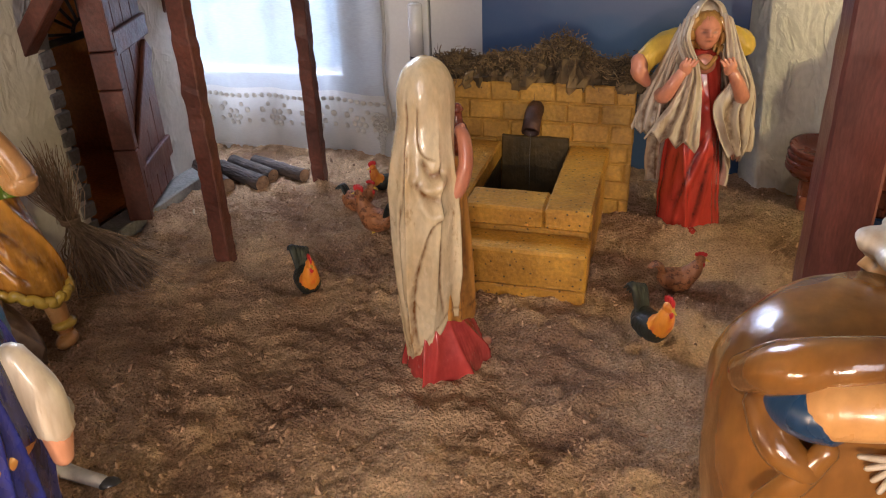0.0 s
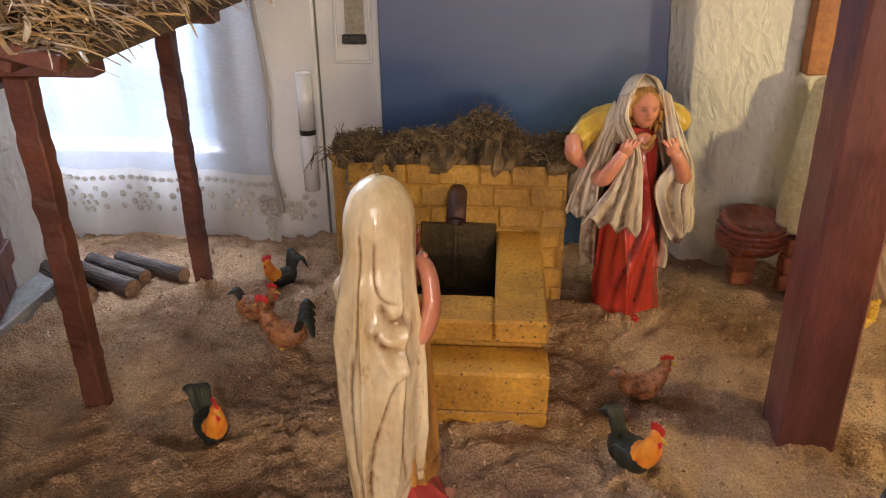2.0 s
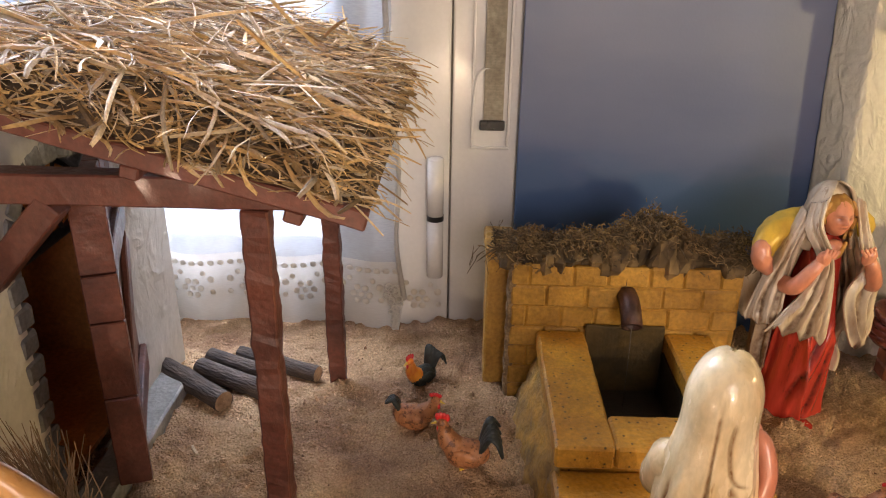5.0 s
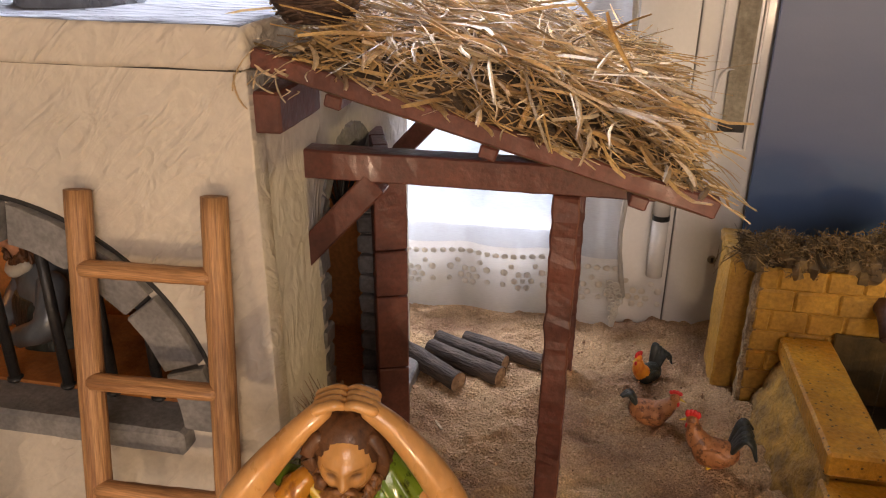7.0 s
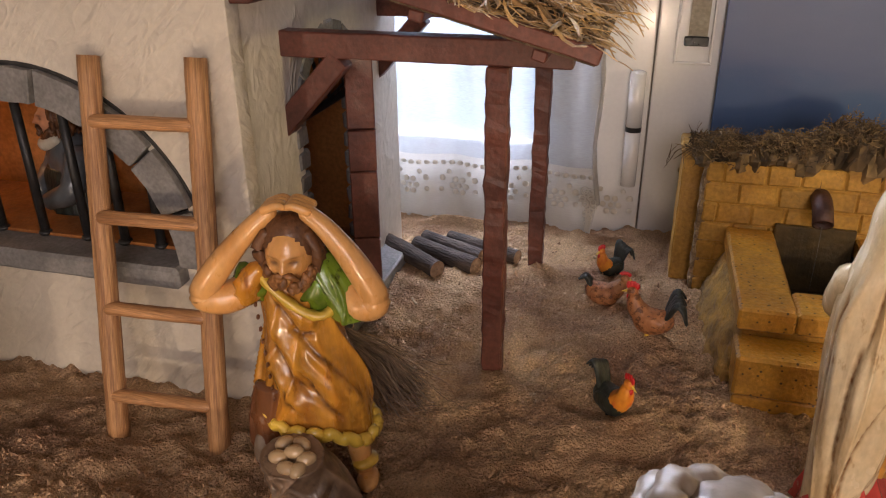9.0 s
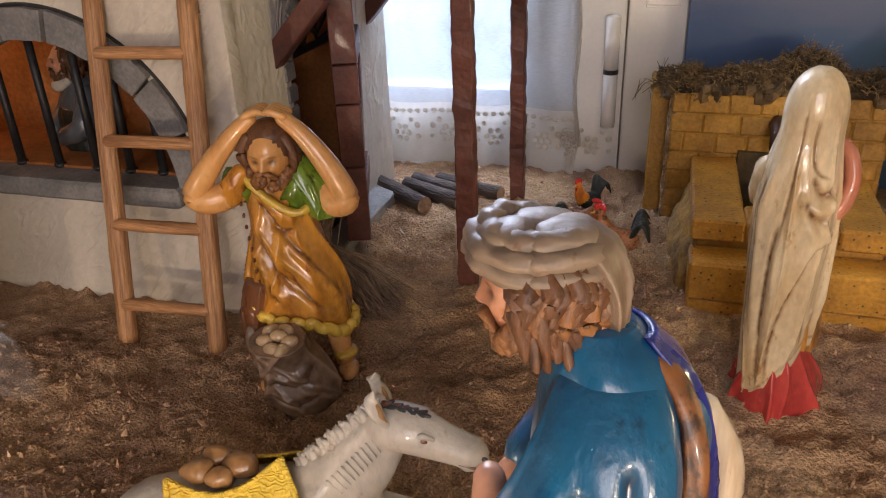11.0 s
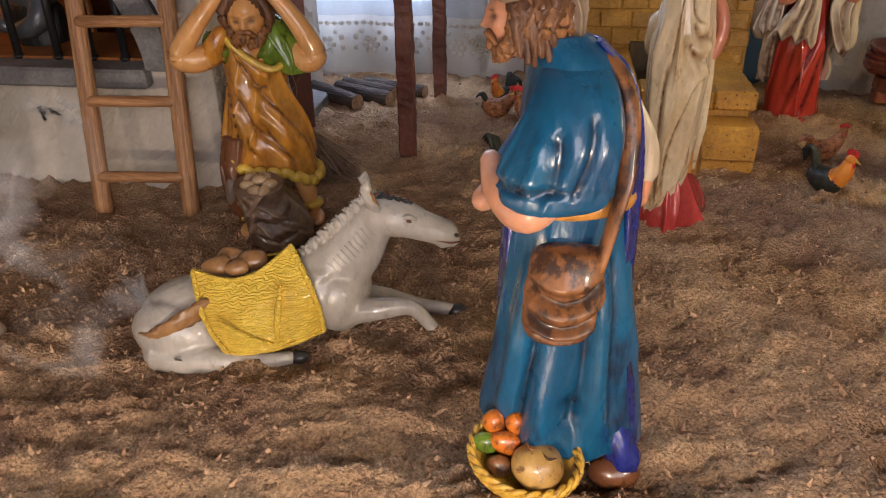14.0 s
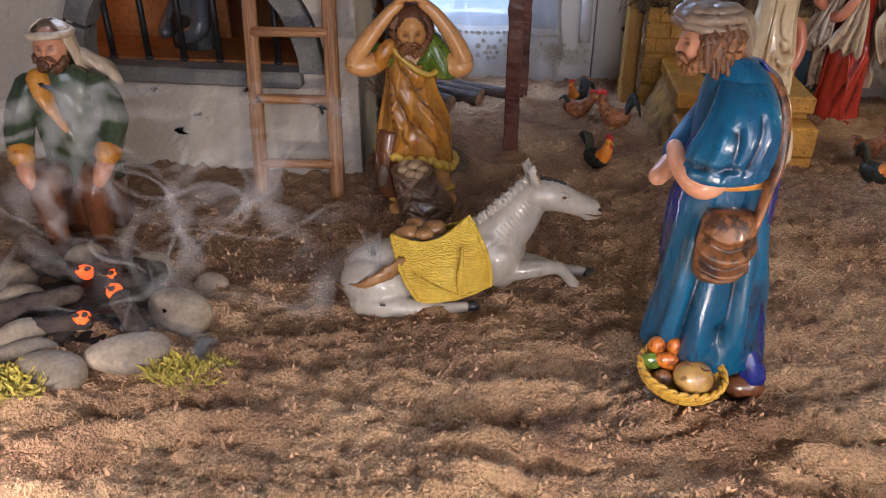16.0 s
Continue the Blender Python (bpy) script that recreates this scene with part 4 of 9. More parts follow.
tagged(slab_with_holes("wall_south", [(RX0, RZ0), (RX1, RZ0), (RX1, RZ1), (RX0, RZ1)], [[(0.05, 0.5), (1.35, 0.5), (1.35, 1.6), (0.05, 1.6)]], 0.1,
                       ROOM_WALL, None, Matrix.Translation((0, RY0 - 0.05, 0)) @ TO_XZ), "white plaster wall with the room window", "wall", kind="structure")


def build_window():
    w = thing("window_1", "white plastic window with hinge and roller strap", "window", (0, 0.87, 0), kind="structure")
    inv = Matrix.Translation((0, -0.87, 0))

    def bar(name, lo, hi, material=PVC, bevel=0.0025, seg=2, label=""):
        return boxed(name, lo, hi, material, w, bevel, inv, label, seg)
    bar("sash_bottom", (-0.60, 0.862, 0.030), (-0.040, 0.882, 0.092))
    bar("sash_right", (-0.066, 0.861, 0.030), (-0.012, 0.884, 0.95))
    bar("sash_bead", (-0.074, 0.868, 0.092), (-0.066, 0.884, 0.95))
    bar("window_frame", (-0.010, 0.853, -0.03), (0.060, 0.874, 0.95))
    bar("window_frame", (0.0615, 0.857, -0.03), (0.135, 0.874, 0.95))
    bar("window_sill", (-0.60, 0.858, -0.03), (-0.011, 0.874, 0.029))
    # strap box with a raised rim
    bm = bmesh.new()
    for lo, hi in (((0.082, 0.853, 0.205), (0.085, 0.858, 0.95)), ((0.121, 0.853, 0.205), (0.124, 0.858, 0.95)), ((0.082, 0.853, 0.202), (0.124, 0.858, 0.205))):
        box(bm, lo, hi, 0, 0.0008)
    part("strap_guide", bm, PVC, w).matrix_basis = inv
    bm = bmesh.new()
    limb(bm, [(0.083, 0.854, 0.235), (0.086, 0.852, 0.275), (0.092, 0.852, 0.287), (0.101, 0.853, 0.290)], [0.0014] * 4, 0, 8)
    part("strap_bracket", bm, PVC, w, smooth=True).matrix_basis = inv
    # woven strap: a band with rows of small ribs
    bm = bmesh.new()
    box(bm, (0.0955, 0.8515, 0.235), (0.1165, 0.8530, 0.95))
    for i in range(150):
        z = 0.237 + i * 0.0028
        for k in range(5):
            x = 0.0975 + k * 0.0040
            box(bm, (x - 0.0012, 0.8505, z), (x + 0.0012, 0.8518, z + 0.0017))
    part("strap", bm, STRAP_MAT, w, "grey woven roller-shutter strap").matrix_basis = inv
    bm = bmesh.new()
    box(bm, (0.0915, 0.8490, 0.224), (0.1185, 0.8545, 0.2345), 0, 0.001)
    part("strap_slot", bm, BLACK, w, "black plastic strap slot").matrix_basis = inv
    # hinge: two white sleeves and a dark ring
    bm = bmesh.new()
    disc_tube(bm, (0.045, 0.845, 0.052), (0.045, 0.845, 0.122), 0.0092, 0.0092, 0)
    disc_tube(bm, (0.045, 0.845, 0.127), (0.045, 0.845, 0.192), 0.0092, 0.0092, 0)
    ball(bm, (0.045, 0.845, 0.192), (0.0092, 0.0092, 0.003), 0)
    hinge = part("hinge", bm, PVC, w, "white hinge sleeve", True)
    hinge.matrix_basis = inv
    bm = bmesh.new()
    disc_tube(bm, (0.045, 0.845, 0.1215), (0.045, 0.845, 0.1275), 0.0097, 0.0097, 0)
    part("hinge_ring", bm, BLACK, w, "dark hinge ring").matrix_basis = inv
    bm = bmesh.new()
    disc_tube(bm, (0.108, 0.858, 0.073), (0.108, 0.8545, 0.073), 0.0052, 0.0046, 0)
    box(bm, (0.1065, 0.8540, 0.070), (0.1095, 0.8548, 0.076), 1)
    part("screw_cap", bm, [STRAP_MAT, BLACK], w).matrix_basis = inv
    bm = bmesh.new()
    box(bm, (-0.60, 0.872, 0.092), (-0.066, 0.876, 0.95))
    glass = bpy.data.materials.new("window_glass")
    glass.use_nodes = True
    g = glass.node_tree.nodes["Principled BSDF"]
    g.inputs["Transmission Weight"].default_value, g.inputs["Roughness"].default_value, g.inputs["IOR"].default_value = 1.0, 0.02, 1.1
    pane = part("pane", bm, glass, w, "clear window pane")
    pane.matrix_basis = inv
    pane.visible_shadow = False


build_window()
tagged(boxed("backdrop", (-1.6, 1.45, -0.6), (1.0, 1.46, 2.2), OUTSIDE), "bright overcast sky outside the window", "sky", kind="structure")


def build_curtain():
    c = thing("curtain", "thin white net curtain with a lace hem", "curtain", (-0.2, 0.842, 0.0))
    inv = Matrix.Translation((0.2, -0.842, 0.0))

    def drop(x, z):
        h = min(max(z / 0.5, 0), 1)
        right = min(max((x + 0.10) / 0.12, 0), 1)
        y = 0.843 + (0.004 + 0.006 * h) * math.sin(x * 62 + 0.6 * math.sin(z * 7)) + 0.004 * h * math.sin(x * 141 + 1.3 + z * 2) - right**2 * 0.020 * (1 - 0.3 * h)
        return y + 0.0012 * noise.noise(Vector((x * 30, z * 9, 4)))

    def sheet(x0, x1, z0, z1, nx, nz, mi, edge=None, off=0.0):
        rings = []
        for k in range(nz + 1):
            z = z0 + (z1 - z0) * k / nz
            xe = x1 if edge is None else edge(z)
            rings.append([(x0 + (xe - x0) * i / nx, drop(x0 + (xe - x0) * i / nx, z) + off, z) for i in range(nx + 1)])
        bm = bmesh.new()
        skin(bm, rings, mi, closed=False)
        return bm

    def edge(z):
        return 0.006 + 0.004 * math.sin(z * 40) - 0.035 * max(z - 0.05, 0)
    part("net", sheet(-0.62, 0, 0.074, 0.80, 200, 60, 0, edge), NET, c, smooth=True).matrix_basis = inv
    part("hem", sheet(-0.62, 0, -0.012, 0.0745, 200, 14, 0, edge), NET_HEM, c, "opaque white hem", True).matrix_basis = inv
    # cord edge that hangs down the side
    bm = bmesh.new()
    limb(bm, [(edge(z) + 0.001, drop(edge(z), z) - 0.002, z) for z in (0.03, 0.10, 0.18, 0.3, 0.45, 0.62, 0.78)], [0.0035, 0.0026, 0.0026, 0.003, 0.003, 0.003, 0.003], 0, 8, 40)
    part("side_cord", bm, NET_HEM, c, smooth=True).matrix_basis = inv
    # lace: scallops and rosettes of small loops
    bm = bmesh.new()

    def loop(cx, cz, r, t=0.0007, n=12, sq=1.0):
        ball(bm, (cx, drop(cx, cz) - 0.0012, cz), (r * 0.82, 0.0009, r * 0.82 * sq), 0, u=12, v=6)
    for i in range(40):
        loop(-0.42 + i * 0.0108, 0.063, 0.0050, 0.0009, 8, 0.8)
    for k in range(7):
        cx = -0.372 + k * 0.0665
        for i in range(6):
            a = math.tau * i / 6
            loop(cx + 0.0098 * math.cos(a), 0.031 + 0.0098 * math.sin(a), 0.0047, 0.0011, 8)
        loop(cx, 0.031, 0.0040, 0.0012, 8)
        for s in (-1, 1):
            loop(cx + s * 0.0235, 0.026, 0.0040, 0.0008, 8)
            loop(cx + s * 0.0225, 0.042, 0.0052, 0.0007, 8)
            loop(cx + s * 0.014, 0.050, 0.0040, 0.0007, 8)
    part("lace", bm, LACE, c, "crocheted flower lace", True).matrix_basis = inv
    # the hanging lace point at the side
    bm = bmesh.new()
    r = random.Random(3)
    for i in range(26):
        u = i / 26
        cx, cz, rr = 0.001 + r.uniform(-1, 1) * 0.011 * (1 - u), 0.052 - 0.052 * u, 0.0042 * (1 - 0.45 * u)
        limb(bm, [(cx + rr * math.cos(math.tau * j / 7), 0.812 - 0.004 * u, cz + rr * math.sin(math.tau * j / 7)) for j in range(8)], [0.0009] * 8, 0, 5, 10)
    part("lace_point", bm, LACE, c, "hanging white lace point", True).matrix_basis = inv


build_curtain()
tagged(boxed("painted_sky_board", (0.1335, 0.846, -0.03), (0.72, 0.852, 0.85), SKY_PANEL, bevel=0.001), "board painted with a blue and lilac evening sky", "backdrop board", kind="structure")


# ---- house ----
def build_house():
    h = thing("model_house", "white stucco model house with an arched barred window", "model house", (-0.48, 0.58, 0))
    inv = Matrix.Translation((0.48, -0.58, 0))
    AX, AZ, RO, RI = -0.42, 0.112, 0.157, 0.130
    z0, z1 = -0.03, 0.352
    front = slab_with_holes("wall_front", [(-0.80, z0), (-0.226, z0), (-0.226, z1), (-0.80, z1)], [arch_points(AX, AZ, AZ + 0.001, RO - 0.006, 30, False)], 0.016, STUCCO, h,
                            inv @ Matrix.Translation((0, 0.408, 0)) @ TO_XZ, 0.0012)
    tagged(front, "cream stucco wall with trowel strokes")
    # side wall with the door opening, seen from the porch
    dy, dr, spring = 0.572, 0.070, 0.205
    side = slab_with_holes("wall_side", [(0.4165, z0), (0.760, z0), (0.760, z1), (0.4165, z1)], [arch_points(dy, z0 + 0.02, spring, dr, 24)], 0.014, STUCCO_SIDE, h,
                           inv @ Matrix.Translation((-0.2345, 0, 0)) @ pose(0, 0, 0, 90, 0, 90), 0.0012)
    tagged(side, "rough white stucco wall with a doorway")
    for nm, lo, hi, mt in (("wall_back", (-0.80, 0.748, z0), (-0.2425, 0.760, z1), STUCCO), ("wall_far_side", (-0.812, 0.40, z0), (-0.80, 0.760, z1), STUCCO),
                           ("inner_floor", (-0.80, 0.418, 0.0), (-0.243, 0.747, 0.004), CELL), ("inner_wall", (-0.79, 0.560, 0.004), (-0.44, 0.566, 0.345), CELL),
                           ("inner_lining", (-0.80, 0.7400, 0.004), (-0.2425, 0.7475, 0.345), CELL)):
        boxed(nm, lo, hi, mt, h, m=inv)
    # the slab roof with its thick plastered rim
    bm = bmesh.new()
    box(bm, (-0.82, 0.394, 0.3535), (-0.222, 0.768, 0.3790), 0, 0.004, None, 2)
    bmesh.ops.subdivide_edges(bm, edges=[e for e in bm.edges if e.calc_length() > 0.1], cuts=26, use_grid_fill=True)
    rough_up(bm, 0.0016, 45.0)
    bmesh.ops.transform(bm, matrix=inv, verts=bm.verts)
    # upward faces of the white roof take grey that stands in for shade
    for f in bm.faces:
        f.normal_update()
        if f.normal.z > 0.6:
            f.material_index = 1
    part("roof", bm, [STUCCO, GREY_AND_ROOF_SHADE], h, "flat plaster roof with a crumpled rim", True)
    bm = bmesh.new()
    box(bm, (-0.80, 0.3990, 0.3505), (-0.2275, 0.4010, 0.3535))
    bmesh.ops.transform(bm, matrix=inv, verts=bm.verts)
    part("eaves_joint", bm, DARK_JOINT, h)
    # barred window: stones of the arch, the sill and the bars
    wnd = new("barred_window")
    wnd.parent = h
    wnd.location = inv @ Vector((AX, 0.40, AZ))
    tagged(wnd, "arched window of grey stones with black bars")
    loc = Matrix.Translation((-AX, -0.40, -AZ))
    for i in range(9):
        g0, g1 = math.pi * (i + 0.035) / 9, math.pi * (i + 0.965) / 9
        bm = bmesh.new()
        rings = []
        for y in (0.3925, 0.420):
            for ri, ro in ((RI, RO),):
                arc = [g0 + (g1 - g0) * k / 5 for k in range(6)]
                rings.append([(AX + ri * math.cos(a), y, AZ + ri * math.sin(a)) for a in arc] + [(AX + ro * math.cos(a), y, AZ + ro * math.sin(a)) for a in arc[::-1]])
        skin(bm, rings, 0)
        bmesh.ops.bevel(bm, geom=[e for e in bm.edges if e.calc_length() > 0.012 and abs(e.verts[0].co.y - e.verts[1].co.y) < 0.001], offset=0.0012, segments=1, affect="EDGES")
        rough_up(bm, 0.0016, 60.0, i * 3.1)
        bmesh.ops.transform(bm, matrix=loc, verts=bm.verts)
        part("arch_stone", bm, GREY_STONE, wnd)
    bm = bmesh.new()
    arc = [math.pi * k / 40 for k in range(41)]
    skin(bm, [[(AX + r * math.cos(a), y, AZ + r * math.sin(a)) for a in arc] for r, y in ((RO - 0.001, 0.3990), (RO + 0.003, 0.3975), (RO + 0.004, 0.4005))], 0, closed=False)
    skin(bm, [[(AX + r * math.cos(a), 0.4045, AZ + r * math.sin(a)) for a in arc] for r in (RI, RO)], 0, closed=False)
    bmesh.ops.transform(bm, matrix=loc, verts=bm.verts)
    part("arch_joint", bm, DARK_JOINT, wnd)
    bm = timber((-0.592, 0.3835, 0.0975), (-0.288, 0.455, 0.1165), 0.0014, 12, 0.003)
    bmesh.ops.transform(bm, matrix=loc, verts=bm.verts)
    part("sill", bm, GREY_STONE, wnd, "long grey stone sill")
    bm = timber((-0.585, 0.4165, 0.1165), (-0.295, 0.52, 0.1195), 0.0006, 6, 0.0005)
    bmesh.ops.transform(bm, matrix=loc, verts=bm.verts)
    part("sill_board", bm, WOOD_ORANGE, wnd)
    for x in (-0.529, -0.484, -0.439, -0.395, -0.358, -0.323):
        top = AZ + math.sqrt(max((RI + 0.004) ** 2 - (x - AX) ** 2, 0.0004))
        bm = bmesh.new()
        disc_tube(bm, (x, 0.418, 0.114), (x, 0.418, top), 0.0040, 0.0038, 0, 12)
        ball(bm, (x, 0.418, 0.119), (0.0060, 0.0060, 0.0030), 0, lump=0.3)
        bmesh.ops.transform(bm, matrix=loc, verts=bm.verts)
        part("bar", bm, IRON, wnd, smooth=True)
    # doorway: bricks round it, fanlight in its head, threshold
    way = new("doorway")
    way.parent = h
    way.location = inv @ Vector((-0.228, dy, 0))
    tagged(way, "doorway edged with dark grey bricks")
    loc = Matrix.Translation((0.228, -dy, 0))
    k = 0
    spots = [(dy + s * dr, 0.010 + 0.0205 * i, 0) for s in (-1, 1) for i in range(10)]
    spots += [(dy + dr * math.cos(a), spring + dr * math.sin(a), a - math.pi / 2) for a in [math.pi * (i + 0.5) / 11 for i in range(11)]]
    r = random.Random(2)
    for y, z, a in spots:
        bm = bmesh.new()
        box(bm, (-0.0155, -0.0105, -0.0088), (0.0032, 0.0105, 0.0088), 0, 0.0022)
        rough_up(bm, 0.0022, 130.0, k * 1.7)
        bmesh.ops.transform(bm, matrix=loc @ Matrix.Translation((-0.228, y, z)) @ Matrix.Rotation(a, 4, "X"), verts=bm.verts)
        part("brick", bm, GREY_STONE, way)
        k += 1
    for i in range(9):
        a = math.pi * (i + 0.5) / 9
        bm = bmesh.new()
        limb(bm, [(-0.236, dy + 0.016 * math.cos(a), spring + 0.016 * math.sin(a)), (-0.236, dy + (dr - 0.008) * math.cos(a), spring + (dr - 0.008) * math.sin(a))], [0.0018, 0.0018], 0, 6)
        bmesh.ops.transform(bm, matrix=loc, verts=bm.verts)
        part("spoke", bm, IRON, way, smooth=True)
    bm = bmesh.new()
    for rr in (0.016, dr - 0.010):
        limb(bm, [(-0.236, dy + rr * math.cos(math.pi * i / 16), spring + rr * math.sin(math.pi * i / 16)) for i in range(17)], [0.0022] * 17, 0, 6, 17)
    limb(bm, [(-0.236, dy - dr, spring), (-0.236, dy + dr, spring)], [0.004, 0.004], 0, 6)
    bmesh.ops.transform(bm, matrix=loc, verts=bm.verts)
    part("fanlight_frame", bm, IRON, way, "black iron fanlight frame", True)
    bm = timber((-0.228, 0.505, -0.012), (-0.196, 0.700, 0.007), 0.0012, 9, 0.002)
    bmesh.ops.transform(bm, matrix=loc, verts=bm.verts)
    part("threshold", bm, GREY_STONE, way, "grey stone threshold")
    # the open door leaf: boards, end battens and a slanting brace
    leaf = new("door")
    leaf.parent = h
    leaf.location = inv @ Vector((-0.2255, 0.650, 0))
    leaf.rotation_euler = (0, 0, radians(20))
    tagged(leaf, "open red-brown plank door with battens")
    W = 0.122
    for i in range(4):
        bm = timber((-0.009, -W + W * i / 4 + 0.0005, 0.012), (0.004, -W + W * (i + 1) / 4 - 0.0005, 0.262), 0.0007, 6, 0.001, i)
        part("board", bm, WOOD_RED, leaf)
    for z in (0.045, 0.190):
        part("batten", timber((0.0045, -W + 0.003, z), (0.0105, -0.004, z + 0.024), 0.0007, 5, 0.0012, z), WOOD_RED, leaf)
    bm = timber((0.0045, -0.008, -0.012), (0.0100, 0.150, 0.012), 0.0007, 5, 0.0012)
    bmesh.ops.transform(bm, matrix=pose(0, -0.118, 0.075, 44, 0, 0), verts=bm.verts)
    part("brace", bm, WOOD_RED, leaf)
    for z0_, z1_ in ((0.012, 0.093), (0.0945, 0.158), (0.1595, 0.197), (0.1985, 0.262)):
        part("edge_block", timber((-0.0130, -W - 0.010, z0_), (0.0115, -W - 0.0003, z1_), 0.0007, 3, 0.001, z1_), WOOD_RED, leaf)
    return h


build_house()


def build_roof_dome():
    bm = bmesh.new()
    ball(bm, (0, 0, 0), (0.040, 0.040, 0.030), 0, u=40, v=24, lump=0.10, scale=55.0)
    bmesh.ops.bisect_plane(bm, geom=bm.verts[:] + bm.edges[:] + bm.faces[:], plane_co=(0, 0, 0), plane_no=(0, 0, -1), clear_outer=True)
    ob = part("plaster_mound", bm, GREY_AND_ROOF_SHADE, None, smooth=True)
    ob.location = (-0.372, 0.475, 0.3785)
    tagged(ob, "crumpled grey plaster mound on the flat roof", "plaster mound")


build_roof_dome()


# ---- porch ----
def build_porch():
    p = thing("porch", "red-brown timber porch with a straw roof", "porch", (-0.05, 0.58, 0))
    inv = Matrix.Translation((0.05, -0.58, 0))

    def put(name, bm, material=WOOD_RED, label=""):
        bmesh.ops.transform(bm, matrix=inv, verts=bm.verts)
        return part(name, bm, material, p, label)
    put("post", timber((-0.0600, 0.475, -0.02), (-0.0425, 0.490, 0.268), 0.0036, 26, 0.0012, 1))
    put("post", timber((-0.0560, 0.701, -0.025), (-0.0395, 0.716, 0.282), 0.0036, 26, 0.0012, 2))
    for y, s in ((0.476, 3), (0.702, 4)):
        put("beam", timber((-0.232, y, 0.2685), (0.004, y + 0.018, 0.2885), 0.0009, 14, 0.0012, s))
        bm = timber((-0.009, -0.009, 0), (0.009, 0.009, 0.085), 0.0008, 6, 0.0012, s)
        bmesh.ops.transform(bm, matrix=pose(-0.236, y + 0.0085, 0.206, 0, 43, 0), verts=bm.verts)
        put("brace", bm)
    # sloping boards: the roof plane falls from the house to the front corner
    slope = math.atan2(0.352 - 0.288, 0.235)
    tilt = Matrix.Translation((-0.212, 0, 0.3535)) @ Matrix.Rotation(slope, 4, "Y")
    for y0, y1, nm, zz in ((0.400, 0.409, "fascia", -0.0010), (0.770, 0.779, "fascia", -0.0010)):
        bm = timber((-0.012, y0, zz), (0.2475, y1, 0.0095), 0.0012, 14, 0.001, y0)
        bmesh.ops.transform(bm, matrix=tilt, verts=bm.verts)
        put(nm, bm, label="red-brown edge board")
    bm = bmesh.new()
    box(bm, (-0.004, 0.4095, -0.004), (0.2455, 0.7695, 0.0015))
    bmesh.ops.transform(bm, matrix=tilt, verts=bm.verts)
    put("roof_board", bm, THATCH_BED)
    for x in (0.03, 0.12, 0.205):
        bm = timber((x, 0.4095, -0.0120), (x + 0.010, 0.7695, -0.0045), 0.0008, 10, 0.001, x)
        bmesh.ops.transform(bm, matrix=tilt, verts=bm.verts)
        put("rafter", bm)
    bm = timber((-0.2265, 0.405, 0.3175), (-0.2095, 0.470, 0.3415), 0.001, 4, 0.0015, 9)
    put("wall_bracket", bm)

    # straw: a lumpy bed, darker than the many stalks over it
    def heap(u, v):
        k = min(u / 0.03, 1, (0.247 - u) / 0.05) if 0 < u < 0.247 else 0
        q = min((v - 0.405) / 0.035, 1, (0.775 - v) / 0.04)
        return max(min(k, 1), 0) ** 0.6 * max(min(q, 1), 0) ** 0.6 * (0.030 + 0.012 * noise.noise(Vector((u * 14, v * 12, 1))))
    rings = []
    for i in range(41):
        u = 0.247 * i / 40
        rings.append([tilt @ Vector((u, 0.404 + 0.371 * j / 60, 0.0015 + heap(u, 0.404 + 0.371 * j / 60) * 0.75)) for j in range(61)])
    bm = bmesh.new()
    skin(bm, rings, 0, closed=False)
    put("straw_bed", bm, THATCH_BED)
    r = random.Random(11)
    made = []
    for i in range(4300):
        u, v = r.uniform(0.0, 0.245), 0.402 + 0.372 * r.random() ** 1.25
        long = r.choice((0.016, 0.026, 0.038, 0.055, 0.07)) * (0.5 if u > 0.20 or v < 0.43 else 1)
        a = r.gauss(0.1, 0.9) if r.random() < 0.38 else r.uniform(0, 6.28)
        z = heap(u, v) + r.uniform(-0.004, 0.010)
        pts, tip = [], r.gauss(0, 0.18)
        bend = r.gauss(0, 0.7)
        x, y = u, v
        for k in range(5):
            pts.append(inv @ tilt @ Vector((x, y, max(z, 0.0085 if y < 0.415 else 0.002 if x < 0.24 else -0.012) + 0.002)))
            x += math.cos(a) * long / 4
            y += math.sin(a) * long / 4
            z += tip * long / 4
            if 0 < x < 0.245 and 0.405 < y < 0.775:
                z = max(z, heap(x, y) - 0.001)
            else:
                tip -= 0.12
            a += bend * 0.25
            tip -= 0.03
        s = Vector((-math.sin(a), math.cos(a), r.uniform(-0.7, 0.7))).normalized()
        w = r.choice((0.0004, 0.0005, 0.0007, 0.0009, 0.0013, 0.0018))
        made.append((pts, w, s, 1 if r.random() < 0.30 else 0))
    # a few broad blades that lie across the heap
    for u, v, a, long, w in ((0.02, 0.45, 0.10, 0.07, 0.0028), (0.07, 0.50, -0.15, 0.12, 0.0024), (0.09, 0.45, 0.05, 0.10, 0.0022), (0.12, 0.52, -0.42, 0.13, 0.0026),
                             (0.17, 0.43, 0.75, 0.07, 0.0018), (0.05, 0.60, 0.3, 0.09, 0.0024), (0.13, 0.60, 0.65, 0.09, 0.0016), (0.16, 0.66, 0.2, 0.09, 0.0022),
                             (0.15, 0.42, -2.6, 0.05, 0.0014), (0.20, 0.41, -0.7, 0.05, 0.0015), (0.10, 0.42, 2.9, 0.05, 0.0016), (0.19, 0.47, 0.1, 0.075, 0.0019)):
        pts = []
        for k in range(6):
            x, y = u + math.cos(a) * long * k / 5, v + math.sin(a) * long * k / 5
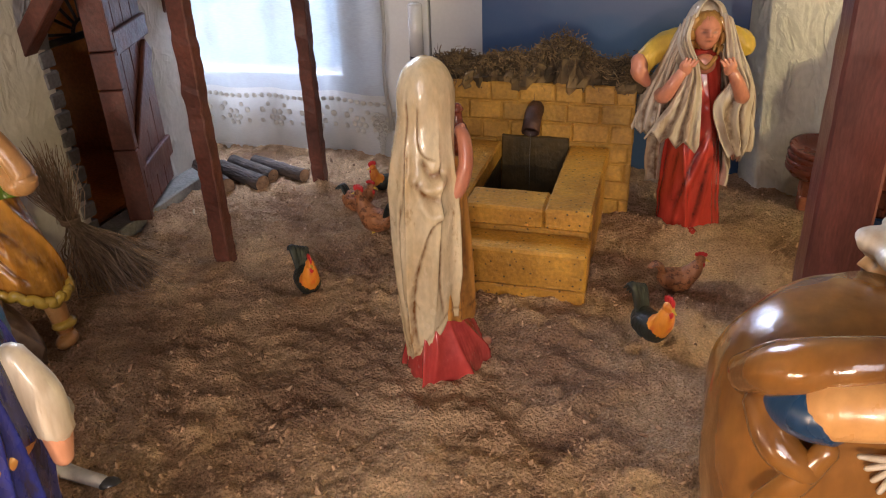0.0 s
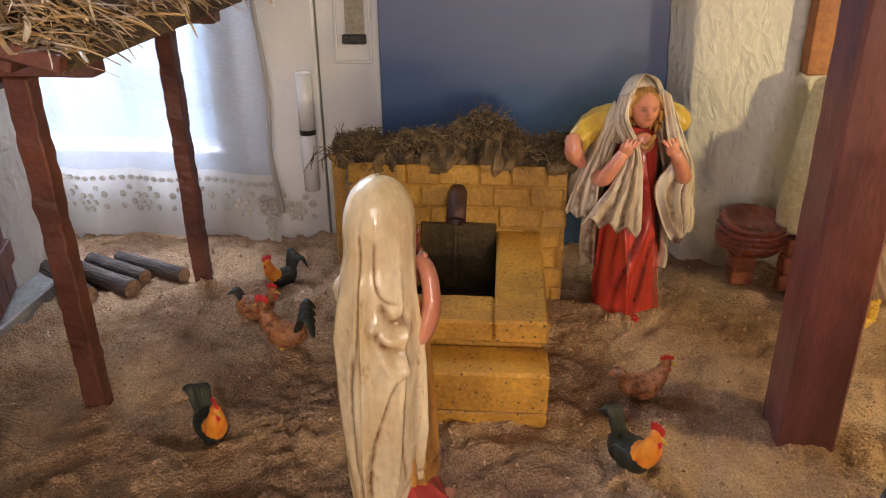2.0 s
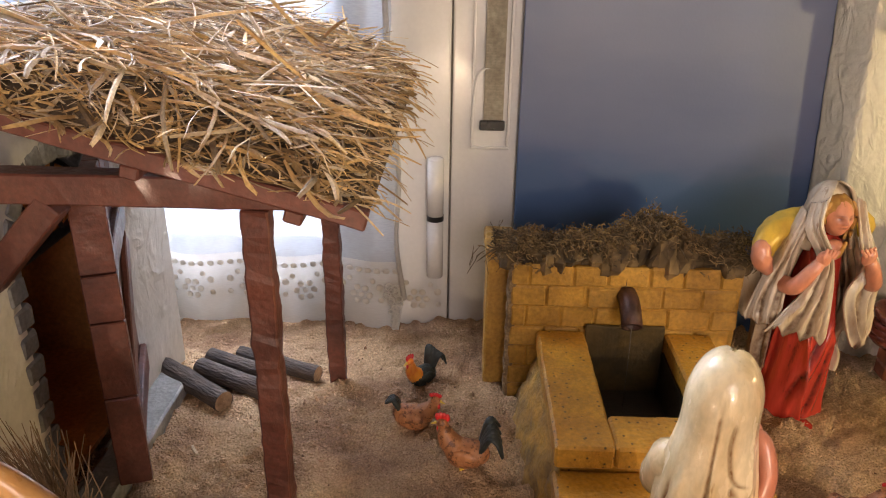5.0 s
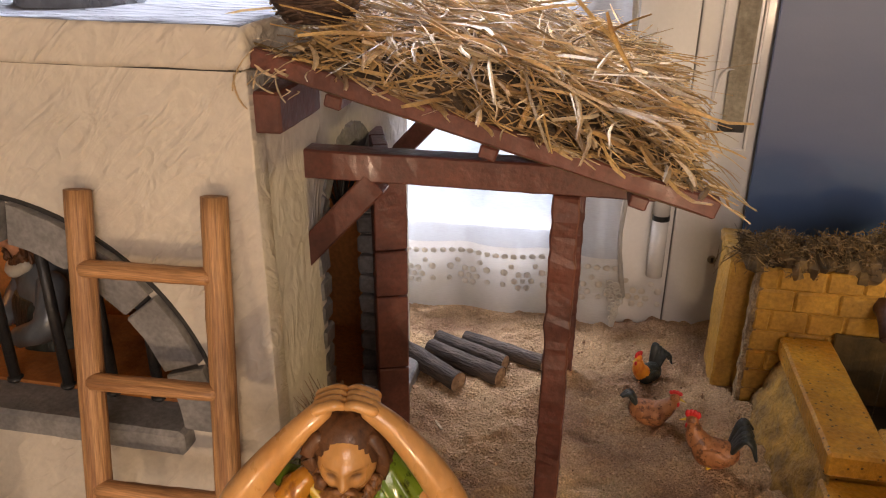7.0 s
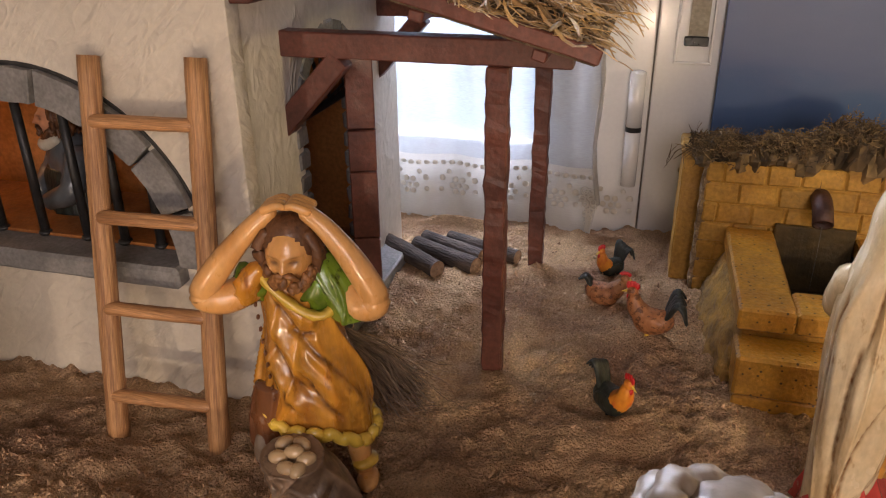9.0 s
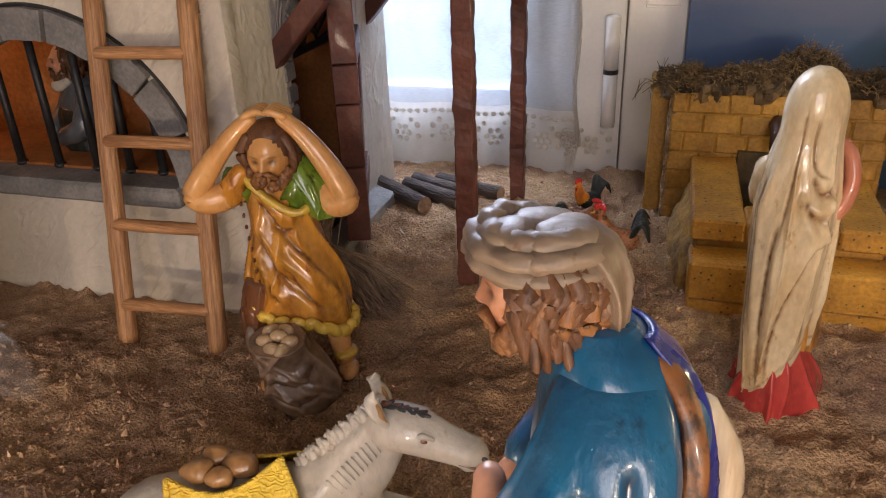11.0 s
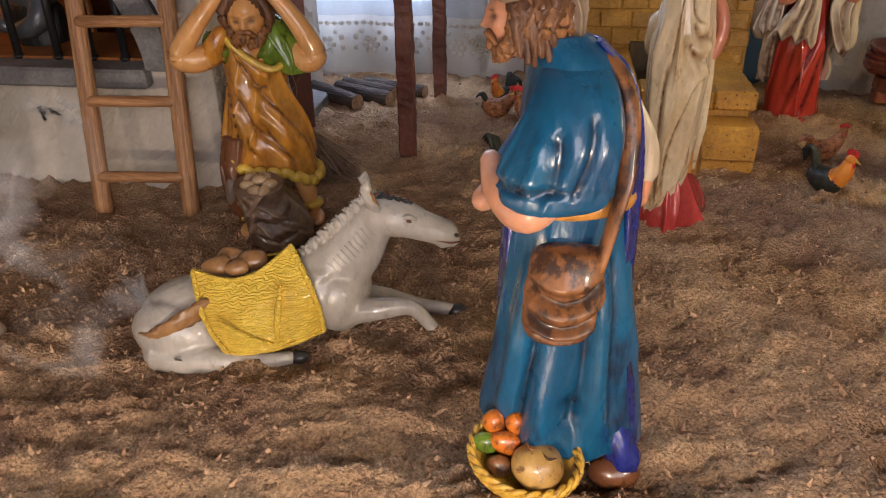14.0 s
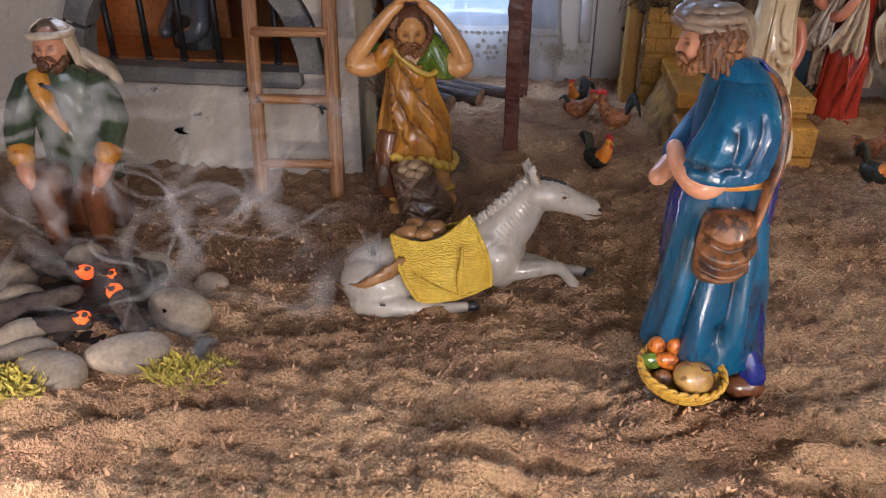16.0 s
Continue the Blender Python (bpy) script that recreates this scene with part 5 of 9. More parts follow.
            pts.append(inv @ tilt @ Vector((x, y, heap(min(x, 0.2), y) + 0.012 + 0.003 * math.sin(k * 1.3))))
        made.append((pts, w, (-math.sin(a), math.cos(a), 0.2), 0))
    # curls at the wall end
    for i in range(14):
        x, y, z = -0.218 + r.uniform(-0.004, 0.02), 0.398 + r.uniform(-0.006, 0.008), 0.358 + r.uniform(-0.012, 0.008)
        g, pts = r.uniform(0, 6.28), []
        for k in range(7):
            pts.append(inv @ Vector((x + 0.011 * math.cos(g + k * 0.28), y - 0.0007 * k, z + 0.006 * math.sin(g + k * 0.35) - 0.0022 * k)))
        made.append((pts, r.choice((0.0008, 0.0013)), (0.2, 0.9, 0.3), 1))
    stalks("straw", made, [STRAW, STRAW_PALE], p, "tangled yellow straw")


build_porch()


# ---- fountain ----
def build_fountain():
    f = thing("fountain", "ochre stone fountain with a stepped basin and moss on top", "fountain", (0.23, 0.60, 0))
    inv = Matrix.Translation((-0.23, -0.60, 0))

    def put(name, bm, material=OCHRE, label="", smooth=False, up=None):
        bmesh.ops.transform(bm, matrix=inv, verts=bm.verts)
        return part(name, bm, material, up or f, label, smooth)
    X0, X1, Y, Z = 0.123, 0.337, 0.686, 0.141
    bm = bmesh.new()
    box(bm, (X0 + 0.001, Y + 0.002, -0.02), (X1 - 0.001, Y + 0.014, Z - 0.002))
    box(bm, (X0 + 0.004, Y + 0.014, -0.02), (X1 - 0.004, 0.765, Z - 0.010))
    put("wall_core", bm, OCHRE_JOINT)
    # cork edge of the front slab and the side slab behind it
    bm = timber((X0 - 0.003, Y + 0.001, -0.02), (X0 + 0.006, Y + 0.017, Z), 0.004, 30, 0.002, 4)
    put("cork_edge", bm, CORK, "rough broken cork edge")
    bm = timber((X0 - 0.022, 0.715, -0.02), (X0 + 0.003, 0.775, Z - 0.006), 0.0018, 10, 0.002, 5)
    put("side_slab", bm, OCHRE_BRICK)
    bm = timber((X0 - 0.024, 0.712, Z - 0.008), (X0 + 0.004, 0.778, Z + 0.002), 0.004, 14, 0.002, 6)
    put("side_cork", bm, OCHRE_CORK)
    # bricks of the front, laid in bond
    r = random.Random(8)
    rows, hgt = 7, 0.0215
    meshes = []
    for row in range(rows):
        x = X0 + (0.0 if row % 2 else -0.017)
        z = Z - 0.0215 * (row + 1)
        while x < X1 - 0.002:
            w = r.uniform(0.031, 0.041)
            a, b = max(x, X0), min(x + w, X1)
            if b - a > 0.006:
                bm = bmesh.new()
                box(bm, (a + 0.0005, Y - 0.0004, z + 0.0005), (b - 0.0005, Y + 0.004, z + hgt - 0.0005), 0, 0.0018)
                rough_up(bm, 0.0014, 110.0, x * 9 + z)
                put("brick", bm, OCHRE_BRICK)
            x += w
    # basin: lower body, step, plinth, and the blocks of the rim round the dark trough
    L, R = 0.150, 0.313
    put("body", timber((L + 0.003, 0.545, -0.02), (L + 0.040, 0.684, 0.0535), 0.0012, 12, 0.002, 7))
    put("body", timber((R - 0.040, 0.545, -0.02), (R - 0.003, 0.684, 0.0535), 0.0012, 12, 0.002, 8))
    put("body", timber((L + 0.004, 0.519, -0.02), (R - 0.003, 0.546, 0.0535), 0.0012, 12, 0.002, 9))
    put("step", timber((L - 0.001, 0.478, 0.0095), (R, 0.5185, 0.0465), 0.0011, 16, 0.0025, 10), label="ochre stone step")
    put("plinth", timber((L, 0.4795, -0.02), (R - 0.001, 0.5195, 0.009), 0.0013, 16, 0.0015, 11))
    put("rim_block", timber((L - 0.001, 0.508, 0.0545), (L + 0.044, 0.6838, 0.0745), 0.0010, 16, 0.0022, 12))
    put("rim_block", timber((R - 0.043, 0.508, 0.0545), (R, 0.6838, 0.0745), 0.0010, 16, 0.0022, 13))
    put("rim_block", timber((L + 0.0445, 0.5085, 0.0545), (R - 0.0435, 0.552, 0.0740), 0.0010, 10, 0.0022, 14))
    # the broken side of the step
    bm = bmesh.new()
    foot = [(0.505, L - 0.006), (0.56, L - 0.018), (0.62, L - 0.024), (0.684, L - 0.020)]
    rings = []
    for k in range(25):
        y = 0.5095 + 0.1740 * k / 24
        x = float(np.interp(y, [q[0] for q in foot], [q[1] for q in foot]))
        rings.append([(L + 0.004 + (x - L - 0.004) * e / 12, y, 0.0565 * (1 - e / 12) ** 0.9 - 0.012 * e / 12) for e in range(13)] + [(L + 0.004, y, -0.012)])
    skin(bm, rings, 0)
    rough_up(bm, 0.0040, 75.0)
    rough_up(bm, 0.0018, 210.0)
    put("side_rubble", bm, OCHRE_CORK, "broken yellowish cork side", True)
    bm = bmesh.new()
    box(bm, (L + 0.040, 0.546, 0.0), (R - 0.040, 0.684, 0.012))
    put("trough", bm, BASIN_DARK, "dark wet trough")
    # near-black sheets added to darken the inner walls of the trough
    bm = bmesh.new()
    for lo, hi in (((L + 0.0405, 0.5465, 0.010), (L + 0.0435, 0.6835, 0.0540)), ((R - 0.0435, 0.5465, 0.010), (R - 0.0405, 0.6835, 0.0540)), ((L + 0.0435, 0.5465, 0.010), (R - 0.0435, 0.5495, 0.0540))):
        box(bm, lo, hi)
    put("lining", bm, BASIN_DARK, "near-black lining inside the trough")
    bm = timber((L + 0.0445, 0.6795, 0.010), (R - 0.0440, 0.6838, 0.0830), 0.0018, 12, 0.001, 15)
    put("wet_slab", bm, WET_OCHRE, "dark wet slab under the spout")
    # spout and its thread of water
    bm = bmesh.new()
    limb(bm, [(0.231, 0.690, 0.112), (0.231, 0.676, 0.1115), (0.231, 0.667, 0.1075), (0.231, 0.661, 0.1035)], [0.0095, 0.0095, 0.0095, 0.0095], 0, 20, 12)
    put("spout", bm, RUST, "rusty iron spout", True)
    bm = bmesh.new()
    disc_tube(bm, (0.231, 0.6625, 0.1045), (0.231, 0.6535, 0.0965), 0.0095, 0.0097, 0, 20, 0.80)
    put("spout_mouth", bm, RUST, "", True)
    bm = bmesh.new()
    limb(bm, [(0.231, 0.6555, 0.0935), (0.231, 0.6525, 0.07), (0.231, 0.652, 0.012)], [0.0005, 0.0003, 0.0004], 0, 6)
    put("water_thread", bm, WATER, "thin thread of water", True)


build_fountain()


def build_moss():
    """A tangle of dry moss along the top of the fountain wall."""
    r = random.Random(21)
    made = []
    bm = bmesh.new()

    def top(x):
        return 0.018 + 0.042 * math.exp(-((x - 0.255) / 0.032) ** 2) + 0.006 * math.exp(-((x - 0.17) / 0.03) ** 2)
    for i in range(26):
        x = 0.122 + 0.216 * i / 25
        ball(bm, (x, 0.712 + 0.006 * math.sin(i), 0.139), (0.012, 0.026, top(x) * 0.60), 0, u=10, v=8, lump=0.5, scale=90.0)
    part_bed = part("moss", bm, MOSS, None, smooth=False)
    tagged(part_bed, "dry brown-green moss heaped on the fountain wall", "moss")
    for i in range(5200):
        x = r.uniform(0.108, 0.346)
        y = 0.714 + r.gauss(0, 0.012)
        lump = 0.85 + 0.75 * noise.noise(Vector((x * 42, y * 30, 2.0)))
        z = 0.143 + top(x) * max(1 - ((y - 0.712) / 0.034) ** 2, 0) * r.uniform(0.55, 1.05) * lump
        d = Vector((r.gauss(0, 1), r.gauss(-0.25, 1), r.gauss(0.35, 0.8))).normalized()
        long = r.uniform(0.007, 0.016)
        pts = [Vector((x, y, z))]
        for k in range(5):
            d = (d + Vector((r.gauss(0, 0.8), r.gauss(0, 0.8), r.gauss(-0.12, 0.7)))).normalized()
            pts.append(pts[-1] + d * long / 5)
        made.append((pts, r.uniform(0.0003, 0.0007), d.orthogonal().normalized(), 0))
    for i in range(60):
        x = r.choice((0.104, 0.12, 0.33, 0.345)) + r.gauss(0, 0.01)
        pts = [Vector((x, 0.69 + r.uniform(0, 0.03), 0.150))]
        d = Vector((r.gauss(0, 1), -0.3, r.uniform(-0.6, 0.4))).normalized()
        for k in range(4):
            d = (d + Vector((r.gauss(0, 0.4), 0, -0.25))).normalized()
            pts.append(pts[-1] + d * 0.006)
        made.append((pts, 0.0005, d.orthogonal().normalized(), 0))
    stalks("moss_fibre", made, MOSS, part_bed)


build_moss()


# ---- tower wall, oven corner, great post ----
def build_tower():
    t = thing("tower_wall", "cream stucco wall of a model tower", "model wall", (0.66, 0.82, 0))
    inv = Matrix.Translation((-0.66, -0.82, 0))
    bm = bmesh.new()
    box(bm, (0.474, 0.800, -0.03), (1.05, 0.845, 0.62), 0, 0.004, None, 2)
    for v in bm.verts:
        if v.co.x < 0.5:
            v.co.x += (v.co.z) * -0.05 + (0.004 if v.co.z < 0 else 0) - (v.co.y - 0.80) * 0.4
    bmesh.ops.subdivide_edges(bm, edges=[e for e in bm.edges if e.calc_length() > 0.1], cuts=30, use_grid_fill=True)
    rough_up(bm, 0.0016, 40.0)
    bmesh.ops.transform(bm, matrix=inv, verts=bm.verts)
    part("wall", bm, STUCCO_TOWER, t, smooth=True)
    bm = timber((0.470, 0.770, 0.340), (1.02, 0.798, 0.352), 0.001, 12, 0.002, 3)
    bmesh.ops.transform(bm, matrix=inv, verts=bm.verts)
    part("ledge", bm, GREY_STONE, t, "grey ledge")
    bm = timber((-0.012, -0.010, 0), (0.012, 0.010, 0.128), 0.0008, 14, 0.001, 5)
    bmesh.ops.transform(bm, matrix=inv @ pose(0.583, 0.786, 0.210, 0, -1, 0), verts=bm.verts)
    part("timber", bm, WOOD_ORANGE, t, "orange-brown upright timber")


build_tower()


def build_great_post():
    bm = timber((-0.021, -0.0205, -0.03), (0.021, 0.0205, 0.62), 0.0012, 20, 0.0025, 2)
    ob = part("corner_post", bm, WOOD_POST)
    ob.matrix_basis = pose(0.504, 0.4835, 0, 0, -0.8, 0)
    tagged(ob, "thick maroon painted post standing in the sand", "post")


build_great_post()


def build_oven():
    o = thing("clay_oven", "pale conical clay oven with sooty holes on brick feet", "oven", (0.598, 0.745, 0))
    keys = [(0.062, 0, 0, 0.040, 0.038, 1), (0.085, 0, 0, 0.041, 0.039, 1), (0.13, -0.001, 0, 0.036, 0.034, 1), (0.17, -0.004, 0.003, 0.0280, 0.0270, 1), (0.20, -0.008, 0.005, 0.0205, 0.0200, 1), (0.210, -0.009, 0.006, 0.0160, 0.0155, 0.5), (0.2145, -0.005, 0.006, 0.006, 0.006, 0)]
    bm = bmesh.new()
    robe(bm, keys, 0, 48, 30, 4, 2, 0.03)
    part("dome", bm, OVEN, o, smooth=True)
    bm = bmesh.new()
    ball(bm, (0.012, -0.030, 0.098), (0.017, 0.010, 0.021), 0, (0, 0, 20))
    part("mouth", bm, HOLE, o, "black oven mouth", True)
    for a, z in ((-118, 0.135), (-112, 0.122), (-125, 0.118), (-108, 0.108), (-122, 0.104), (-115, 0.094), (-128, 0.13), (-103, 0.122), (-100, 0.090)):
        bm = bmesh.new()
        rr = 0.0400 - max(z - 0.085, 0) * 0.11
        ball(bm, (rr * math.cos(radians(a)), rr * math.sin(radians(a)), z), (0.0036, 0.0036, 0.0046), 0, u=10, v=8, lump=0.3, scale=200)
        part("vent_hole", bm, HOLE, o, smooth=True)
    for i in range(3):
        for k in range(3):
            a = radians(-150 + i * 60)
            bm = bmesh.new()
            box(bm, (-0.012, -0.009, 0), (0.012, 0.009, 0.019), 0, 0.002)
            rough_up(bm, 0.001, 90, i + k)
            b = part("brick", bm, BRICK_RED, o)
            b.matrix_basis = pose(0.024 * math.cos(a), 0.024 * math.sin(a), 0.0205 * k - 0.006, 0, 0, i * 40 + k * 6)


build_oven()


def build_bowls():
    b = thing("bowl_stack", "stack of red clay bowls on a small brick foot", "bowls", (0.531, 0.748, 0))
    for k in range(2):
        bm = bmesh.new()
        box(bm, (-0.012, -0.011, 0), (0.012, 0.011, 0.0165), 0, 0.002)
        rough_up(bm, 0.001, 90, k)
        part("brick", bm, BRICK_RED, b).location = (0, 0, 0.0172 * k - 0.006)
    for k in range(4):
        bm = bmesh.new()
        prof = [(0.012, 0.0), (0.026, 0.004), (0.033, 0.012), (0.034, 0.017), (0.031, 0.0172), (0.024, 0.011), (0.004, 0.009)]
        skin(bm, [[(r * 1.06 * math.cos(math.tau * j / 36), r * math.sin(math.tau * j / 36), z) for j in range(36)] for r, z in prof], 0)
        o = part("bowl", bm, TERRACOTTA, b, smooth=True)
        o.matrix_basis = pose(0.004, 0, 0.028 + 0.0078 * k, 3 * k - 4, 2 - k, 12 * k)


build_bowls()


# ---- things on the sand ----
def build_ladder():
    ld = thing("ladder", "small pine ladder leaning on the house wall", "ladder", (-0.285, 0.335, 0))
    inv = Matrix.Translation((0.285, -0.335, 0))
    rails = [((-0.324, 0.324, -0.012), (-0.336, 0.391, 0.281)), ((-0.237, 0.330, -0.012), (-0.248, 0.391, 0.283))]
    for a, b in rails:
        bm = bmesh.new()
        disc_tube(bm, (0, 0, 0), (0, 0, 1), 0.0085, 0.0078, 0, 16)
        bmesh.ops.subdivide_edges(bm, edges=[e for e in bm.edges if abs(e.verts[0].co.z - e.verts[1].co.z) > 0.5], cuts=20)
        d = Vector(b) - Vector(a)
        for v in bm.verts:
            v.co.z *= d.length
        rough_up(bm, 0.0006, 60)
        rail = part("rail", bm, WOOD_LADDER, ld, smooth=True)
        rail.matrix_basis = inv @ Matrix.Translation(a) @ d.to_track_quat("Z", "Y").to_matrix().to_4x4()
    for t in (0.140, 0.376, 0.612, 0.848):
        p, q = [Vector(a).lerp(Vector(b), t) for a, b in rails]
        bm = bmesh.new()
        limb(bm, [p - Vector((-0.004, 0.004, 0)), p.lerp(q, 0.5) - Vector((0, 0.004, 0)), q - Vector((0.004, 0.004, 0))], [0.0062] * 3, 0, 12, 12, 0.85)
        rough_up(bm, 0.0005, 90)
        bmesh.ops.transform(bm, matrix=inv, verts=bm.verts)
        part("rung", bm, WOOD_RUNG, ld, smooth=True)


build_ladder()


def build_logs():
    r = random.Random(4)
    for i, (a, b, rad) in enumerate((((-0.228, 0.710, 0.004), (-0.150, 0.655, 0.002), 0.0105), ((-0.192, 0.712, 0.003), (-0.110, 0.673, 0.002), 0.0105),
                                     ((-0.188, 0.735, 0.004), (-0.108, 0.698, 0.003), 0.0085), ((-0.158, 0.742, 0.003), (-0.068, 0.706, 0.003), 0.0085))):
        a, b = Vector(a), Vector(b)
        d = b - a
        L = d.length
        bm = bmesh.new()
        skin(bm, [[(rad * (1 + 0.12 * noise.noise(Vector((math.cos(g) * 2, k * 0.3, math.sin(g) * 2 + i)))) * math.cos(g), L * k / 20, rad * (1 + 0.12 * noise.noise(Vector((math.cos(g) * 2, k * 0.3, math.sin(g) * 2 + i)))) * math.sin(g))
                   for g in [math.tau * j / 18 for j in range(18)]] for k in range(21)], 0, cap=False)
        body = bm
        m = Matrix.Translation(a) @ d.to_track_quat("Y", "Z").to_matrix().to_4x4()
        lg = thing("log", "short dark log with bark and a pale sawn end", "log", group="logs beside the house")
        lg.matrix_basis = m
        part("bark", body, BARK, lg, smooth=True)
        for y in (0.0004, L - 0.0004):
            bm = bmesh.new()
            skin(bm, [[(rr * math.cos(math.tau * j / 18), y, rr * math.sin(math.tau * j / 18)) for j in range(18)] for rr in (rad * 0.99, rad * 0.4, rad * 0.05)], 0, cap=False)
            part("sawn_end", bm, LOG_END, lg, "pale sawn end")


build_logs()


def build_broom():
    r = random.Random(9)
    b = thing("twig_broom", "bound bundle of dry twigs leaning on the wall", "broom", (-0.165, 0.425, 0))
    inv = Matrix.Translation((0.165, -0.425, 0))
    tie = Vector((-0.172, 0.420, 0.060))
    made = []
    for i in range(520):
        a, s = r.uniform(0, 6.28), r.random() ** 0.5
        o = Vector((math.cos(a), math.sin(a), 0)) * 0.007 * s
        foot = Vector((-0.135 + r.gauss(0, 0.022), 0.425 + r.gauss(0, 0.020), 0.002 + 0.010 * r.random()))
        mid = tie.lerp(foot, 0.55) + Vector((r.gauss(0, 0.005), r.gauss(0, 0.005), 0.006))
        pts = [inv @ p for p in (tie + o + Vector((-0.001, 0.001, 0.010)), tie + o, mid, foot, foot + Vector((r.uniform(0, 0.02), r.gauss(0, 0.008), -0.001)))]
        made.append((pts, r.uniform(0.0003, 0.0007), (r.uniform(-1, 1), r.uniform(-1, 1), 0.1), 0))
    for i in range(220):
        o = Vector((r.gauss(0, 0.004), r.gauss(0, 0.004), 0))
        top = tie + Vector((r.gauss(-0.028, 0.020), r.gauss(0.006, 0.012), r.uniform(0.03, 0.075)))
        top.x, top.y = max(top.x, -0.222), max(top.y, 0.385)
        made.append(([inv @ p for p in (tie + o, tie.lerp(top, 0.5) + o, top)], r.uniform(0.0003, 0.0006), (1, 0.3, 0), 0))
    stalks("brush", made, HAY, b, "dry brown twigs")
    bm = bmesh.new()
    for k in range(4):
        limb(bm, [inv @ (tie + Vector((0.0085 * math.cos(math.tau * j / 12), 0.0085 * math.sin(math.tau * j / 12), 0.0016 * k))) for j in range(13)], [0.0009] * 13, 0, 6, 14)
    part("binding", bm, HAY, b, smooth=True)


build_broom()


def build_crate():
    c = thing("poultry_crate", "little brown stick crate standing in the sand", "crate", (0.463, 0.322, -0.002))
    c.rotation_euler = (0, 0, radians(4))
    W, D, H, s = 0.072, 0.056, 0.048, 0.0022
    for z in (0.003, H):
        for y in (-D / 2, D / 2):
            boxed("rail", (-W / 2, y - s, z - s), (W / 2, y + s, z + s), WOOD_CRATE, c, 0.0006)
        for x in (-W / 2, W / 2):
            boxed("rail", (x - s, -D / 2, z - s + 0.0003), (x + s, D / 2, z + s + 0.0003), WOOD_CRATE, c, 0.0006)
    for i in range(7):
        x = -W / 2 + W * i / 6
        for y in (-D / 2, D / 2):
            boxed("stick", (x - 0.0016, y - 0.0016, 0.003), (x + 0.0016, y + 0.0016, H), WOOD_CRATE, c)
        boxed("stick", (x - 0.0017, -D / 2, H - 0.0012), (x + 0.0017, D / 2, H + 0.0026), WOOD_CRATE, c)
    for i in range(1, 5):
        y = -D / 2 + D * i / 5
        for x in (-W / 2, W / 2):
            boxed("stick", (x - 0.0016, y - 0.0016, 0.003), (x + 0.0016, y + 0.0016, H), WOOD_CRATE, c)
    # the loose lid of slats
    lid = new("lid")
    lid.parent = c
    lid.location, lid.rotation_euler = (0.016, 0.004, H + 0.0052), (0, radians(-3), radians(9))
    for y in (-0.024, 0.024):
        boxed("slat", (-0.022, y - 0.0022, -0.0018), (0.022, y + 0.0022, 0.0018), WOOD_CRATE, lid, 0.0005)
    for i in range(5):
        boxed("slat", (-0.021 + i * 0.0105 - 0.0016, -0.024, 0.0019), (-0.021 + i * 0.0105 + 0.0016, 0.024, 0.0044), WOOD_CRATE, lid, 0.0004)


build_crate()


def build_nest():
    r = random.Random(6)
    n = thing("birds_nest", "small woven brown nest on the thatched roof edge", "nest", (-0.200, 0.446, 0.3735))
    bm = bmesh.new()
    for i in range(150):
        u = r.random()
        rad = 0.013 + 0.0175 * math.sqrt(u) + r.gauss(0, 0.0008)
        z = 0.002 + 0.024 * u
        a0, span = r.uniform(0, 6.28), r.uniform(0.8, 2.4)
        limb(bm, [((rad + r.gauss(0, 0.0007)) * math.cos(a0 + span * k / 5), (rad + r.gauss(0, 0.0007)) * math.sin(a0 + span * k / 5), z + r.gauss(0, 0.0009)) for k in range(6)], [0.0009] * 6, 0, 5, 7)
    part("weave", bm, TWIG, n, smooth=True)
    bm = bmesh.new()
    skin(bm, [[(rr * math.cos(math.tau * j / 28), rr * math.sin(math.tau * j / 28), z) for j in range(28)] for rr, z in ((0.004, 0.001), (0.014, 0.001), (0.024, 0.010), (0.0295, 0.025), (0.027, 0.024), (0.012, 0.006), (0.002, 0.005))], 0)
    part("lining", bm, TWIG, n, smooth=True)
    bm = bmesh.new()
    ball(bm, (0, 0, 0), (0.015, 0.009, 0.008), 0)
    ball(bm, (0.012, 0, 0.008), (0.006, 0.0055, 0.0055), 1)
    limb(bm, [(-0.012, 0, 0.001), (-0.022, 0, 0.005)], [0.004, 0.002], 0, 8, 6, 0.4)
    limb(bm, [(0.017, 0, 0.008), (0.0205, 0, 0.007)], [0.0014, 0.0004], 2, 6, 5)
    b = part("bird_figurine", bm, [G_WHITE, G_GREY, G_ORANGE], None, smooth=True)
    b.matrix_basis = pose(-0.200, 0.446, 0.397, 0, 0, 25)
    tagged(b, "grey and white bird figurine sitting in the nest", "bird figurine")


build_nest()


